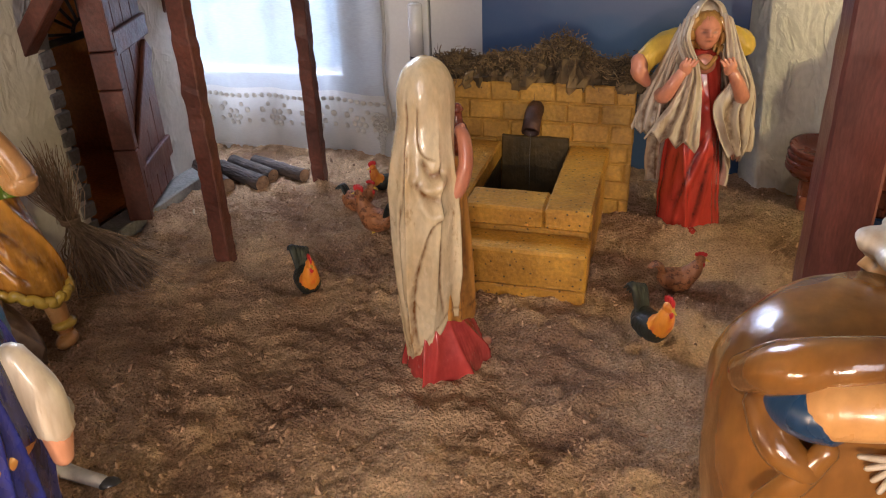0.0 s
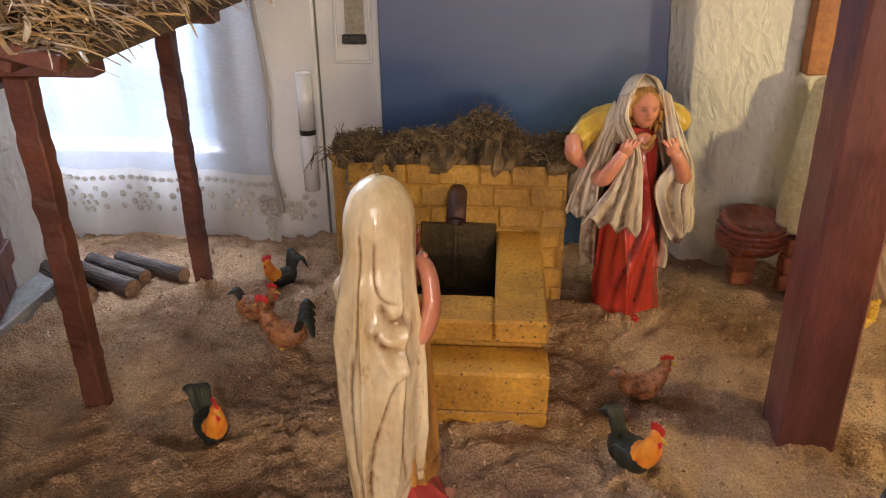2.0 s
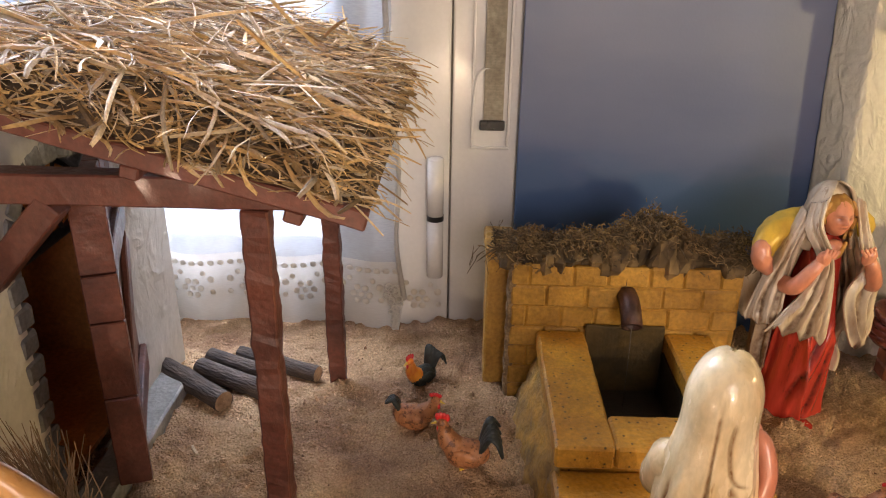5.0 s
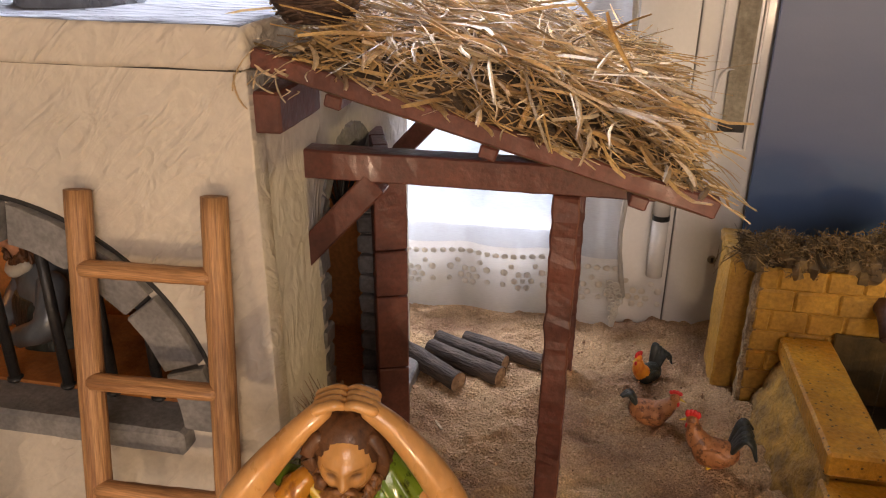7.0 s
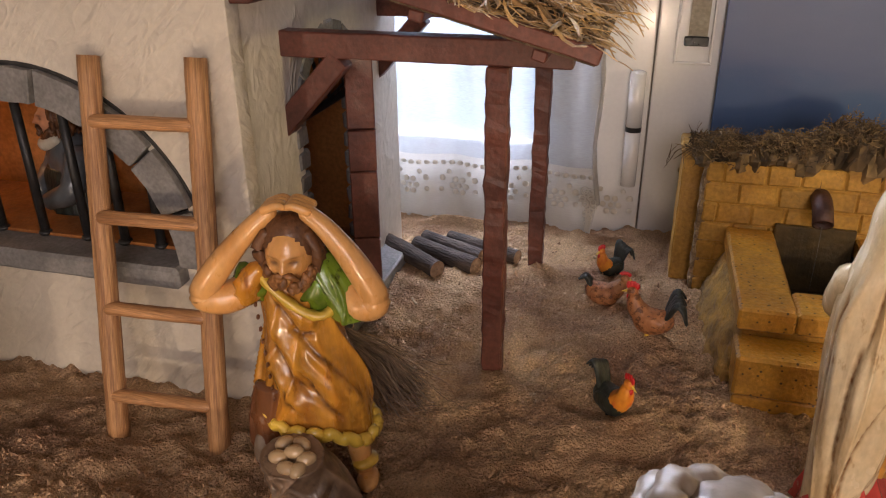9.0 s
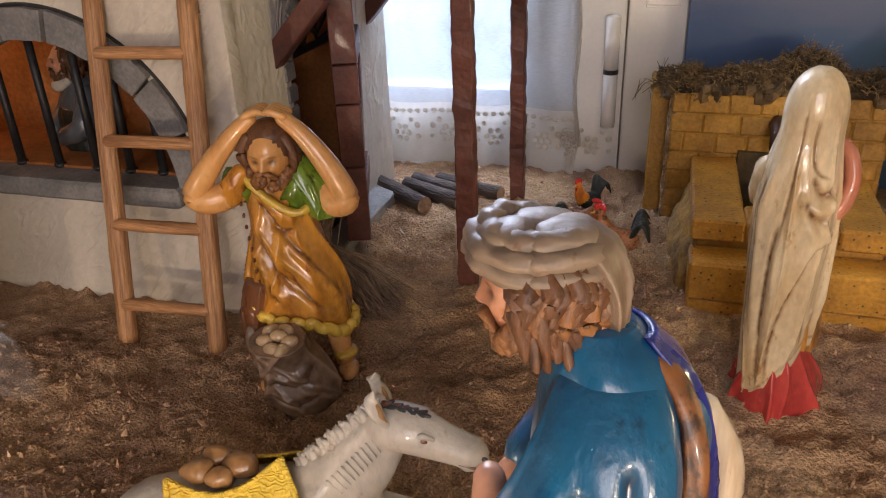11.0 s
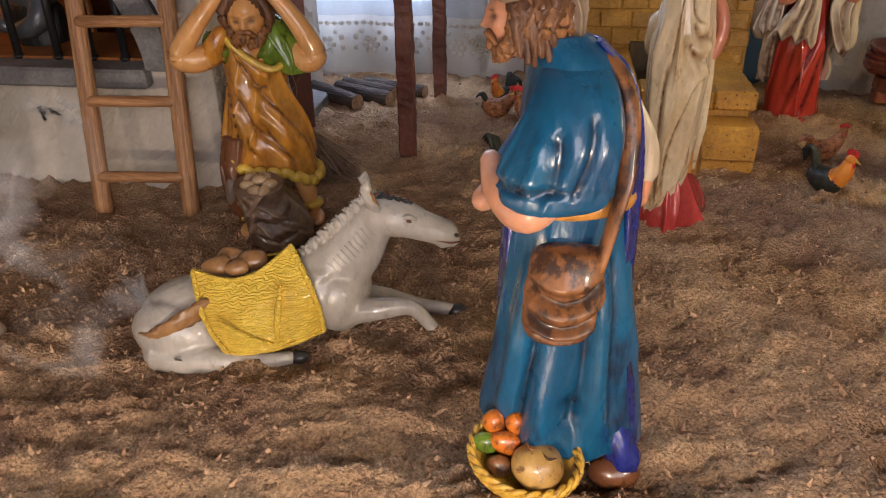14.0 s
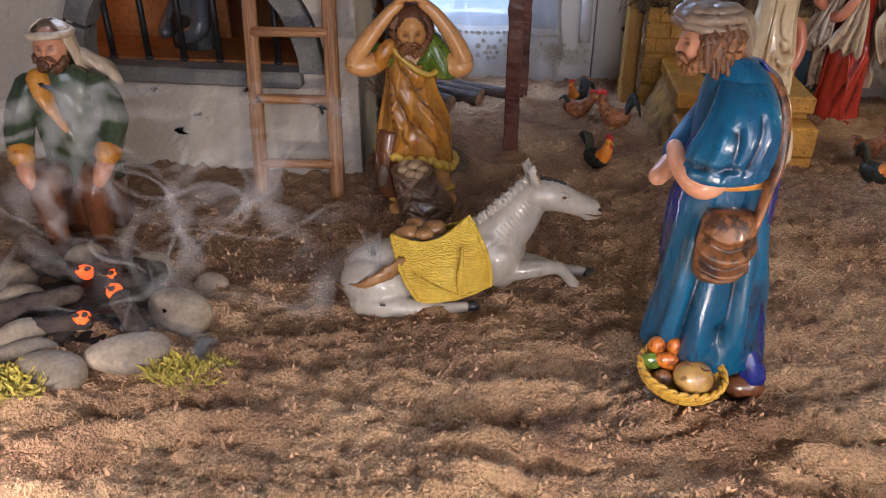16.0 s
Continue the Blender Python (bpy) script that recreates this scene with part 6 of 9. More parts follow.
def build_fire():
    f = thing("campfire", "ring of river stones with charred sticks and glowing ember lamps", "campfire", (-0.37, 0.04, 0))
    inv = Matrix.Translation((0.37, -0.04, 0))
    for i, (x, y, rx, ry, rz, a) in enumerate(((-0.362, -0.028, 0.030, 0.020, 0.013, -6), (-0.312, 0.000, 0.034, 0.020, 0.014, 22), (-0.300, 0.060, 0.034, 0.022, 0.016, -30),
                                                (-0.438, 0.052, 0.022, 0.018, 0.016, 10), (-0.408, 0.010, 0.020, 0.016, 0.013, 40), (-0.292, 0.104, 0.016, 0.013, 0.012, 0),
                                                (-0.395, -0.010, 0.026, 0.014, 0.010, 30), (-0.470, 0.085, 0.024, 0.02, 0.016, 0), (-0.36, 0.125, 0.022, 0.017, 0.014, 15), (-0.425, 0.13, 0.02, 0.017, 0.014, 60))):
        bm = bmesh.new()
        ball(bm, (0, 0, 0), (rx, ry, rz), 0, u=20, v=14, lump=0.22, scale=28.0 + i)
        s = part("stone", bm, STONE, f, smooth=True)
        s.matrix_basis = inv @ pose(x, y, rz * 0.55, 0, 0, a)
    # low dark mound that blackens the ground inside the ring
    bm = bmesh.new()
    ball(bm, inv @ Vector((-0.375, 0.055, 0.0)), (0.085, 0.062, 0.010), 0, u=40, v=16, lump=0.35, scale=60.0)
    rough_up(bm, 0.003, 130.0)
    part("ash_bed", bm, SOOT_LOG, f, "dark lumpy ground between the stones", True)
    sticks = [((-0.345, 0.052, 0.022), (-0.300, 0.006, 0.010), 0.0085), ((-0.46, 0.105, 0.014), (-0.405, 0.092, 0.018), 0.009), ((-0.40, 0.018, 0.012), (-0.36, 0.024, 0.016), 0.007),
              ((-0.355, 0.10, 0.010), (-0.365, 0.08, 0.020), 0.008), ((-0.44, 0.03, 0.012), (-0.39, 0.06, 0.018), 0.009), ((-0.34, 0.11, 0.012), (-0.40, 0.115, 0.014), 0.010)]
    for a, b, rad in sticks:
        bm = bmesh.new()
        limb(bm, [inv @ Vector(a), inv @ Vector(b)], [rad, rad * 0.9], 0, 12, 8)
        rough_up(bm, 0.0025, 120)
        part("charred_stick", bm, SOOT_LOG, f, smooth=True)
    for x, y, z, rx, a in ((-0.400, 0.092, 0.016, 0.011, 0), (-0.366, 0.083, 0.020, 0.007, 40), (-0.351, 0.056, 0.023, 0.0075, -45), (-0.362, 0.024, 0.016, 0.008, 10)):
        bm = bmesh.new()
        ball(bm, (0, 0, 0), (rx * 0.82, 0.0062, 0.0060), 0, u=18, v=14, lump=0.45, scale=170.0)
        e = part("ember", bm, EMBER, f, "glowing orange ember lamp", True)
        e.matrix_basis = inv @ pose(x, y, z + 0.003, 0, 0, a)
        for k in range(3):
            bm = bmesh.new()
            ball(bm, (0, 0, 0), (0.0034, 0.0022, 0.0018), 0, u=10, v=8, lump=0.5, scale=200.0)
            part("char_flake", bm, SOOT_LOG, e, smooth=True).matrix_basis = pose((k - 1) * rx * 0.5, -0.0035 + 0.003 * (k % 2), 0.0052 - 0.0016 * (k % 2), 20, 0, 35 * k + a)


build_fire()


def build_smoke():
    """Curling wisps that rise from the embers and drift low over the sand."""
    r = random.Random(12)
    vs, fs, uvs = [], [], []
    for i in range(31):
        x, y, z = r.uniform(-0.43, -0.31), r.uniform(0.03, 0.10), r.uniform(0.02, 0.05)
        if i % 3 == 0:
            x, y, z = r.uniform(-0.36, -0.22), r.uniform(-0.01, 0.10), r.uniform(0.02, 0.08)
        p = Vector((x, y, z))
        seed = Vector((i * 1.7, 3.1, 0.4))
        steps, wide = 58, (0.003, 0.005, 0.008, 0.013, 0.020)[i % 5]
        heading = r.uniform(-0.5, 3.4)
        b = len(vs)
        for k in range(steps):
            turn = heading + 4.4 * noise.noise(p * 15 + seed)
            d = Vector((math.cos(turn) + 0.15, 0.30 * noise.noise(p * 11 - seed), math.sin(turn) * 0.75 + 0.22)).normalized()
            if p.z < 0.014:
                d.z = abs(d.z)
            if p.z > 0.185:
                d.z = -abs(d.z) * 0.4
            if p.x > -0.13:
                d.x = -abs(d.x)
            side = d.cross(Vector((0, 1, 0.35))).normalized()
            w = wide * (0.5 + 0.5 * abs(noise.noise(Vector((k * 0.15, i, 0)))) * 3)
            for j in range(3):
                vs.append(p + side * w * (j - 1))
                uvs.append((0.02 + 0.48 * j, 0.02 + 0.96 * k / (steps - 1)))
            if k:
                for j in range(2):
                    o = b + 3 * (k - 1) + j
                    fs.append((o, o + 1, o + 4, o + 3))
            p = p + d * 0.0052
    me = bpy.data.meshes.new("smoke")
    me.from_pydata(vs, [], fs)
    layer = me.uv_layers.new(name="wisp")
    for loop in me.loops:
        layer.data[loop.index].uv = uvs[loop.vertex_index]
    me.materials.append(SMOKE)
    me.polygons.foreach_set("use_smooth", [True] * len(fs))
    tagged(new("smoke", me), "thin pale smoke curling over the campfire", "smoke", kind="stuff")


build_smoke()


def build_moss_tufts():
    for x, y, size, seed in ((-0.262, -0.010, 0.024, 1), (-0.385, -0.050, 0.024, 2)):
        r = random.Random(seed)
        made = []
        for i in range(420):
            a, q = r.uniform(0, 6.28), r.random() ** 0.5
            p = Vector((math.cos(a) * q * size * 1.4, math.sin(a) * q * size * 0.7, 0.002))
            d = Vector((p.x * 12 + r.gauss(0, 0.4), p.y * 12 + r.gauss(0, 0.4), 0.7 + r.random())).normalized()
            pts = [p]
            for k in range(4):
                d = (d + Vector((r.gauss(0, 0.45), r.gauss(0, 0.45), r.gauss(0, 0.2)))).normalized()
                pts.append(pts[-1] + d * size * 0.14)
            made.append((pts, r.uniform(0.0005, 0.0011), d.orthogonal().normalized(), 0))
        ob = stalks("moss_tuft", made, MOSS_GREEN, None, "tuft of yellow-green moss beside the fire stones")
        ob.location = (x, y, sand_height(x, y) - 0.001)
        tagged(ob, category="moss", kind="stuff")


build_moss_tufts()


# ---- figurines ----
def head(bm, c, r, skin_i, hair_i=None, face=-90, beard=None, tilt=0.0, hair_back=1.0):
    """A modelled head: brow, sockets, nose, lips and chin; hair and curled beard where the figure has them."""
    layer = patina_layer(bm)
    c = Vector(c)
    f = Vector((math.cos(radians(face)), math.sin(radians(face)), -tilt)).normalized()
    across = Vector((-f.y, f.x, 0)).normalized()
    up = f.cross(across) * -1 if f.cross(across).z < 0 else f.cross(across)

    def g(x, at, w):
        return math.exp(-((x - at) / w) ** 2)
    vs = ball(bm, (0, 0, 0), 1.0, skin_i, u=72, v=54)
    for v in vs:
        a, d, z = v.co.dot(across), v.co.dot(f), v.co.dot(up)
        S, D, Z = 0.84 * a * (1 - 0.20 * max(-z, 0)), 0.93 * d, 1.14 * z
        front = max(d, 0.0) ** 0.5
        m = abs(S)
        slope = min(max((0.30 - Z) / 0.42, 0), 1)
        nose = (0.05 + 0.23 * slope) * g(S, 0, 0.11 + 0.05 * slope) * (1 if Z > -0.13 else g(Z, -0.13, 0.07)) * (1 if Z < 0.3 else g(Z, 0.3, 0.1))
        D += front * (nose - 0.13 * g(m, 0.32, 0.17) * g(Z, 0.13, 0.12) + 0.05 * g(m, 0.32, 0.10) * g(Z, 0.12, 0.06) + 0.06 * g(Z, 0.33, 0.10) * g(S, 0, 0.55) + 0.08 * g(Z, -0.42, 0.12) * g(S, 0, 0.25)
                      - 0.09 * g(Z, -0.42, 0.045) * g(S, 0, 0.22) + 0.12 * g(Z, -0.80, 0.20) * g(S, 0, 0.28) + 0.06 * g(m, 0.46, 0.20) * g(Z, -0.12, 0.20))
        v.co = c + (across * S + f * D + up * Z) * r
        v[layer] = min(1, front * (1.5 * g(m, 0.32, 0.15) * g(Z, 0.12, 0.075) + 1.0 * g(m, 0.34, 0.20) * g(Z, 0.30, 0.05) + 1.1 * g(Z, -0.42, 0.05) * g(S, 0, 0.22) + 0.4 * g(m, 0.17, 0.05) * g(Z, -0.12, 0.10)))
    if hair_i is not None:
        ball(bm, c - f * r * 0.30 + up * r * 0.27, (r * 1.02, r * 1.02, r * 1.06), hair_i, u=34, v=24, lump=0.09, scale=320.0)
        for k in range(20):
            t = radians(face + 78 + k * 204 / 19)
            e = Vector((math.cos(t), math.sin(t), 0))
            w = 0.14 * math.sin(k * 2.1)
            limb(bm, [c + e * r * 0.72 + up * r * 0.85, c + e * r * (1.03 + w * 0.4) + up * r * 0.25, c + e * r * (0.98 - w * 0.5) - up * r * 0.30 * hair_back, c + e * r * (0.98 + w) - up * r * (0.72 + 0.10 * (k % 3)) * hair_back],
                 [r * 0.16, r * 0.20, r * 0.17, r * 0.08], hair_i, 8, 14, ridge=0.22)
    if beard is not None:
        for k in range(34):
            t = radians(face - 74 + (k * 47) % 149)
            low = 0.38 + 0.70 * ((k * 13) % 34) / 34
            rad = (0.92 - 0.30 * max(low - 0.6, 0)) * (1 - 0.10 * abs(math.sin(t - radians(face))))
            if low < 0.62 and abs(math.degrees(t) - face) < 30:
                continue
            ball(bm, c + Vector((math.cos(t), math.sin(t), 0)) * r * rad + f * r * 0.06 - up * r * low, (r * 0.17, r * 0.17, r * 0.23), beard, (20 * math.sin(k), 20 * math.cos(k), 0), u=10, v=8, lump=0.35, scale=420.0)
        for sd in (-1, 1):
            limb(bm, [c + f * r * 1.02 + across * sd * r * 0.05 - up * r * 0.27, c + f * r * 0.97 + across * sd * r * 0.26 - up * r * 0.34, c + f * r * 0.82 + across * sd * r * 0.44 - up * r * 0.58], [r * 0.08, r * 0.12, r * 0.06], beard, 8, 10, ridge=0.25)


def figure(name, bm, mats, m, label, category="figurine"):
    ob = part(name, bm, mats, None, smooth=True)
    ob.matrix_basis = m
    return tagged(ob, label, category)


def veiled_woman():
    mats = [G_IVORY, G_ROSE, G_GOLD, G_SALMON, TERRACOTTA, G_WASH, G_SKIN]
    bm = bmesh.new()
    drape(bm, [(-0.004, -0.006, -0.008, 0.039, 0.040, 1), (0.012, -0.006, -0.007, 0.0365, 0.037, 1), (0.030, -0.005, -0.006, 0.0300, 0.0300, 1), (0.048, -0.003, -0.004, 0.0225, 0.0225, 0.7), (0.09, 0, -0.002, 0.018, 0.018, 0.4)], 1, 170, 60, 13, 3, 0.20, twist=0.8, valley=0.4)
    drape(bm, [(0.046, -0.007, -0.013, 0.0235, 0.0275, 0.5), (0.052, -0.007, -0.013, 0.0235, 0.0275, 0.9), (0.09, -0.005, -0.011, 0.0220, 0.0260, 1), (0.15, -0.004, -0.006, 0.0215, 0.022, 0.7), (0.185, 0, 0, 0.018, 0.016, 0.3)], 2, 150, 60, 11, 4, 0.20,
          hem=[(150, 0.046), (200, 0.040), (270, 0.050)], valley=0.6, lines=[("g", 0.0007, 0.0016, [(140, 0.058), (180, 0.052), (220, 0.054), (260, 0.062)])])
    # the long veil, one layer thrown over the arm and hanging in front of the other
    drape(bm, [(0.004, -0.001, 0.002, 0.0250, 0.0245, 0.8), (0.05, -0.001, 0.003, 0.0270, 0.0255, 1), (0.10, -0.001, 0.004, 0.0300, 0.0280, 1), (0.14, 0, 0.003, 0.0305, 0.0275, 1), (0.165, 0, 0.002, 0.0285, 0.0260, 0.8),
               (0.185, 0, 0.000, 0.0250, 0.0250, 0.5), (0.200, 0, -0.003, 0.0220, 0.0240, 0.25), (0.218, 0, -0.004, 0.0215, 0.0240, 0.12), (0.230, 0, -0.004, 0.0180, 0.0205, 0.05), (0.2375, 0, -0.004, 0.0125, 0.0145, 0), (0.2415, 0, -0.004, 0.006, 0.007, 0), (0.2425, 0, -0.004, 0.001, 0.001, 0)],
          0, 240, 190, 8, 17, 0.16, span=(-55, 224), thick=0.003, twist=0.5, valley=0.10,
          hem=[(-55, 0.020), (0, 0.004), (60, 0.004), (112, 0.018), (130, 0.024), (175, 0.046), (212, 0.052), (226, 0.060)],
          lines=[("e", 0.0042, 0.0055, [(180, 0.139), (150, 0.130), (133, 0.112), (115, 0.086), (106, 0.062), (104, 0.040), (110, 0.022)]),
                 ("g", 0.0026, 0.0030, [(120, 0.164), (140, 0.152), (168, 0.148)]), ("r", 0.0040, 0.0042, [(112, 0.168), (130, 0.158), (160, 0.158), (178, 0.166)]),
                 ("g", 0.0031, 0.0030, [(130, 0.178), (152, 0.166), (176, 0.170)]), ("r", 0.0036, 0.0045, [(128, 0.150), (146, 0.138), (168, 0.140)]),
                 ("g", 0.0011, 0.0014, [(100, 0.222), (100, 0.200), (98, 0.170), (94, 0.140)]),
                 ("e", -0.0024, 0.0035, [(125, 0.214), (124, 0.196), (134, 0.182), (160, 0.176)]),
                 ("r", 0.0034, 0.0048, [(70, 0.186), (58, 0.150), (62, 0.110), (70, 0.050)]), ("g", 0.0019, 0.0026, [(92, 0.150), (84, 0.110), (86, 0.060), (92, 0.020)]),
                 ("r", 0.0030, 0.0040, [(96, 0.140), (97, 0.100), (94, 0.060)]), ("g", 0.0016, 0.0022, [(48, 0.176), (38, 0.130), (44, 0.070)]),
                 ("r", 0.0026, 0.0045, [(150, 0.110), (146, 0.080), (150, 0.045)]), ("g", 0.0012, 0.0020, [(164, 0.120), (160, 0.085), (168, 0.052)]),
                 ("g", 0.0006, 0.0012, [(30, 0.010), (80, 0.010), (112, 0.024), (175, 0.053), (205, 0.057)])])
    head(bm, (0, -0.010, 0.208), 0.018, 3, None)
    # arms holding the jar
    limb(bm, [(-0.0250, -0.008, 0.146), (-0.0290, -0.012, 0.156), (-0.0305, -0.016, 0.170), (-0.0250, -0.020, 0.185), (-0.0165, -0.023, 0.1900)], [0.0050, 0.0064, 0.0060, 0.0055, 0.0046], 3, 16, 22)
    for k in range(3):
        limb(bm, [(-0.020 + 0.003 * k, -0.0235, 0.193 - 0.003 * k), (-0.012 + 0.002 * k, -0.0290, 0.191 - 0.004 * k)], [0.0022, 0.0016], 3, 8, 6)
    limb(bm, [(0.024, 0.0, 0.172), (0.032, -0.014, 0.148), (0.016, -0.034, 0.160)], [0.012, 0.011, 0.008], 0)
    ball(bm, (0.0, -0.036, 0.178), (0.010, 0.010, 0.014), 4)
    limb(bm, [(0, -0.036, 0.188), (0, -0.036, 0.196), (0, -0.036, 0.199)], [0.006, 0.0045, 0.006], 4)
    for s in (-1, 1):
        limb(bm, [(s * 0.012 - 0.006, -0.036, 0.003), (s * 0.014 - 0.006, -0.050, 0.003)], [0.007, 0.005], 3, 10, 6, 0.7)
    figure("veiled_woman_figurine", bm, mats, pose(0.206, 0.366, 0.001, 0, 0, 150) @ Matrix.Diagonal((0.86, 0.90, 1.0, 1.0)), "woman figurine in an ivory veil and red dress carrying a jar")


veiled_woman()


def cloaked_woman():
    mats = [G_CREAM, G_RED, G_YELLOW, G_SALMON, G_BLOND, G_UMBER, G_STRAW]
    bm = bmesh.new()
    drape(bm, [(-0.004, 0.004, 0.0, 0.036, 0.028, 1), (0.02, 0.003, 0, 0.0335, 0.027, 1), (0.07, 0, -0.003, 0.030, 0.027, 1), (0.11, 0, -0.003, 0.0260, 0.0235, 0.9), (0.15, 0, -0.002, 0.0225, 0.0195, 0.8), (0.178, 0, 0, 0.019, 0.014, 0.4), (0.188, 0, 0, 0.009, 0.009, 0)], 1, 190, 120, 8, 12, 0.20, twist=0.9,
          lines=[("r", 0.0040, 0.0042, [(300, 0.110), (272, 0.070), (250, 0.030), (238, 0.0)]), ("g", 0.0030, 0.0026, [(290, 0.110), (262, 0.070), (232, 0.020)]), ("r", 0.0036, 0.0040, [(310, 0.100), (296, 0.060), (280, 0.010)]),
                 ("g", 0.0030, 0.0024, [(306, 0.090), (290, 0.050), (270, 0.0)]), ("r", 0.0024, 0.0034, [(248, 0.165), (262, 0.150), (288, 0.140)]), ("r", 0.0024, 0.0034, [(244, 0.150), (264, 0.135), (294, 0.128)]), ("r", 0.0020, 0.0050, [(246, 0.100), (236, 0.060), (228, 0.030)])])
    # the cream cloak: a long layer behind, a shorter one over the shoulders, the hood
    drape(bm, [(0.030, 0, 0.009, 0.045, 0.024, 1), (0.07, 0, 0.008, 0.048, 0.027, 1), (0.13, 0, 0.006, 0.045, 0.028, 1), (0.19, 0, 0.004, 0.022, 0.018, 0.4)], 0, 150, 60, 12, 7, 0.30, span=(-36, 216), thick=0.003, twist=0.5, hem=[(-36, 0.044), (90, 0.030), (216, 0.050)], valley=0.9,
          lines=[("g", 0.004, 0.0024, [(a, 0.12), (a + 4, 0.035)]) for a in (-24, -8, 10, 168, 186, 202)])
    drape(bm, [(0.085, 0.001, 0.005, 0.0530, 0.033, 1), (0.10, 0, 0.005, 0.0535, 0.0335, 1), (0.13, 0, 0.004, 0.0515, 0.0325, 1), (0.155, 0, 0.003, 0.0450, 0.0290, 1), (0.178, 0, 0.002, 0.0350, 0.0240, 0.6), (0.200, 0, 0.001, 0.0225, 0.0200, 0.3)],
          0, 200, 90, 14, 31, 0.30, span=(-34, 214), thick=0.003, twist=0.7, valley=0.9, hem=[(-34, 0.086), (20, 0.080), (90, 0.070), (180, 0.104), (214, 0.108)])
    drape(bm, [(0.176, 0, 0.001, 0.0320, 0.0235, 0.8), (0.190, 0, 0.000, 0.0270, 0.0220, 0.6), (0.205, 0, -0.001, 0.0230, 0.0210, 0.3), (0.218, 0, -0.002, 0.0200, 0.0198, 0.2), (0.228, 0, -0.003, 0.0155, 0.0165, 0.1), (0.2335, 0, -0.004, 0.0100, 0.0115, 0), (0.2365, 0, -0.004, 0.001, 0.001, 0)],
          0, 160, 60, 9, 5, 0.20, span=(-48, 228), thick=0.003, twist=0.3, valley=0.6)
    # gathered lengths that fall from the hood, over the forearms, to a slanting hem
    sheet(bm, [(-0.024, 0.002, 0.212), (-0.036, 0.000, 0.185), (-0.048, -0.002, 0.155), (-0.058, -0.004, 0.128), (-0.064, -0.006, 0.110)],
          [(-0.019, -0.013, 0.205), (-0.028, -0.014, 0.182), (-0.034, -0.018, 0.158), (-0.038, -0.022, 0.132), (-0.040, -0.026, 0.108)], 0, (-0.45, -0.9, 0), 0.004, 2.5, 0.0085, 2, zig=0.008)
    sheet(bm, [(-0.0225, -0.008, 0.218), (-0.0275, -0.016, 0.196), (-0.0190, -0.029, 0.172), (-0.0280, -0.032, 0.147), (-0.042, -0.029, 0.124), (-0.052, -0.024, 0.108)],
          [(-0.0125, -0.0165, 0.2255), (-0.0165, -0.022, 0.203), (-0.0070, -0.029, 0.180), (-0.0020, -0.032, 0.155), (0.0000, -0.034, 0.125), (0.0015, -0.034, 0.096)], 0, (-0.15, -1, 0), 0.004, 3.2, 0.0105, 5, zig=0.012, nu=110)
    sheet(bm, [(0.0125, -0.0165, 0.2255), (0.0165, -0.022, 0.203), (0.0190, -0.028, 0.184), (0.0250, -0.030, 0.166), (0.0110, -0.034, 0.142), (0.0190, -0.033, 0.112), (0.0330, -0.030, 0.088)],
          [(0.0225, -0.008, 0.218), (0.0320, -0.008, 0.196), (0.0440, -0.010, 0.172), (0.0530, -0.012, 0.148), (0.0560, -0.012, 0.122), (0.0550, -0.012, 0.098), (0.0480, -0.014, 0.080)], 0, (0.30, -0.95, 0), 0.005, 3.2, 0.0100, 9, zig=0.010, nu=110)
    for s in (-1, 1):
        # bare forearms, hands that hold the cloak at the breast
        limb(bm, [(s * 0.038, -0.016, 0.146), (s * 0.036, -0.030, 0.150), (s * 0.028, -0.036, 0.166), (s * 0.023, -0.037, 0.174)], [0.0080, 0.0074, 0.0062, 0.0052], 3, 16, 18)
        ball(bm, (s * 0.0205, -0.0375, 0.1785), (0.0062, 0.0050, 0.0085), 3, (20, 0, s * 14))
        for k in range(4):
            limb(bm, [(s * (0.0235 - 0.0030 * k), -0.0410, 0.181), (s * (0.0210 - 0.0036 * k), -0.0405, 0.1885 - 0.0008 * k)], [0.0018, 0.0014], 3, 8, 6)
    # yellow bundle carried across the shoulders
    limb(bm, [(-0.058, -0.006, 0.166), (-0.053, 0.000, 0.178), (-0.040, 0.008, 0.188), (-0.022, 0.014, 0.193), (0.0, 0.016, 0.194), (0.030, 0.012, 0.196), (0.042, 0.006, 0.188)], [0.0080, 0.0105, 0.0120, 0.0120, 0.0120, 0.0120, 0.0105], 2, 18, 50, ridge=0.10)
    limb(bm, [(-0.062, -0.010, 0.180), (-0.060, -0.012, 0.168), (-0.052, -0.010, 0.156)], [0.0075, 0.0085, 0.0050], 3, 14, 14, ridge=0.08)
    ball(bm, (0, 0.0030, 0.2140), (0.0180, 0.0165, 0.0195), 0, u=28, v=20)
    head(bm, (0, -0.0125, 0.2070), 0.0150, 3, 4, hair_back=1.6)
    ball(bm, (0, -0.0165, 0.177), (0.011, 0.006, 0.010), 3)
    limb(bm, [(-0.010, -0.018, 0.184), (0.0, -0.0235, 0.175), (0.010, -0.018, 0.184)], [0.0022, 0.0028, 0.0022], 4, 8, 14)
    limb(bm, [(0.006, -0.026, 0.001), (0.007, -0.036, 0.002)], [0.006, 0.005], 1, 10, 6, 0.7)
    figure("cloaked_woman_figurine", bm, mats, pose(0.396, 0.682, -0.005, 0, 0, 8), "figurine of a woman in a crimson dress and cream cloak")


cloaked_woman()


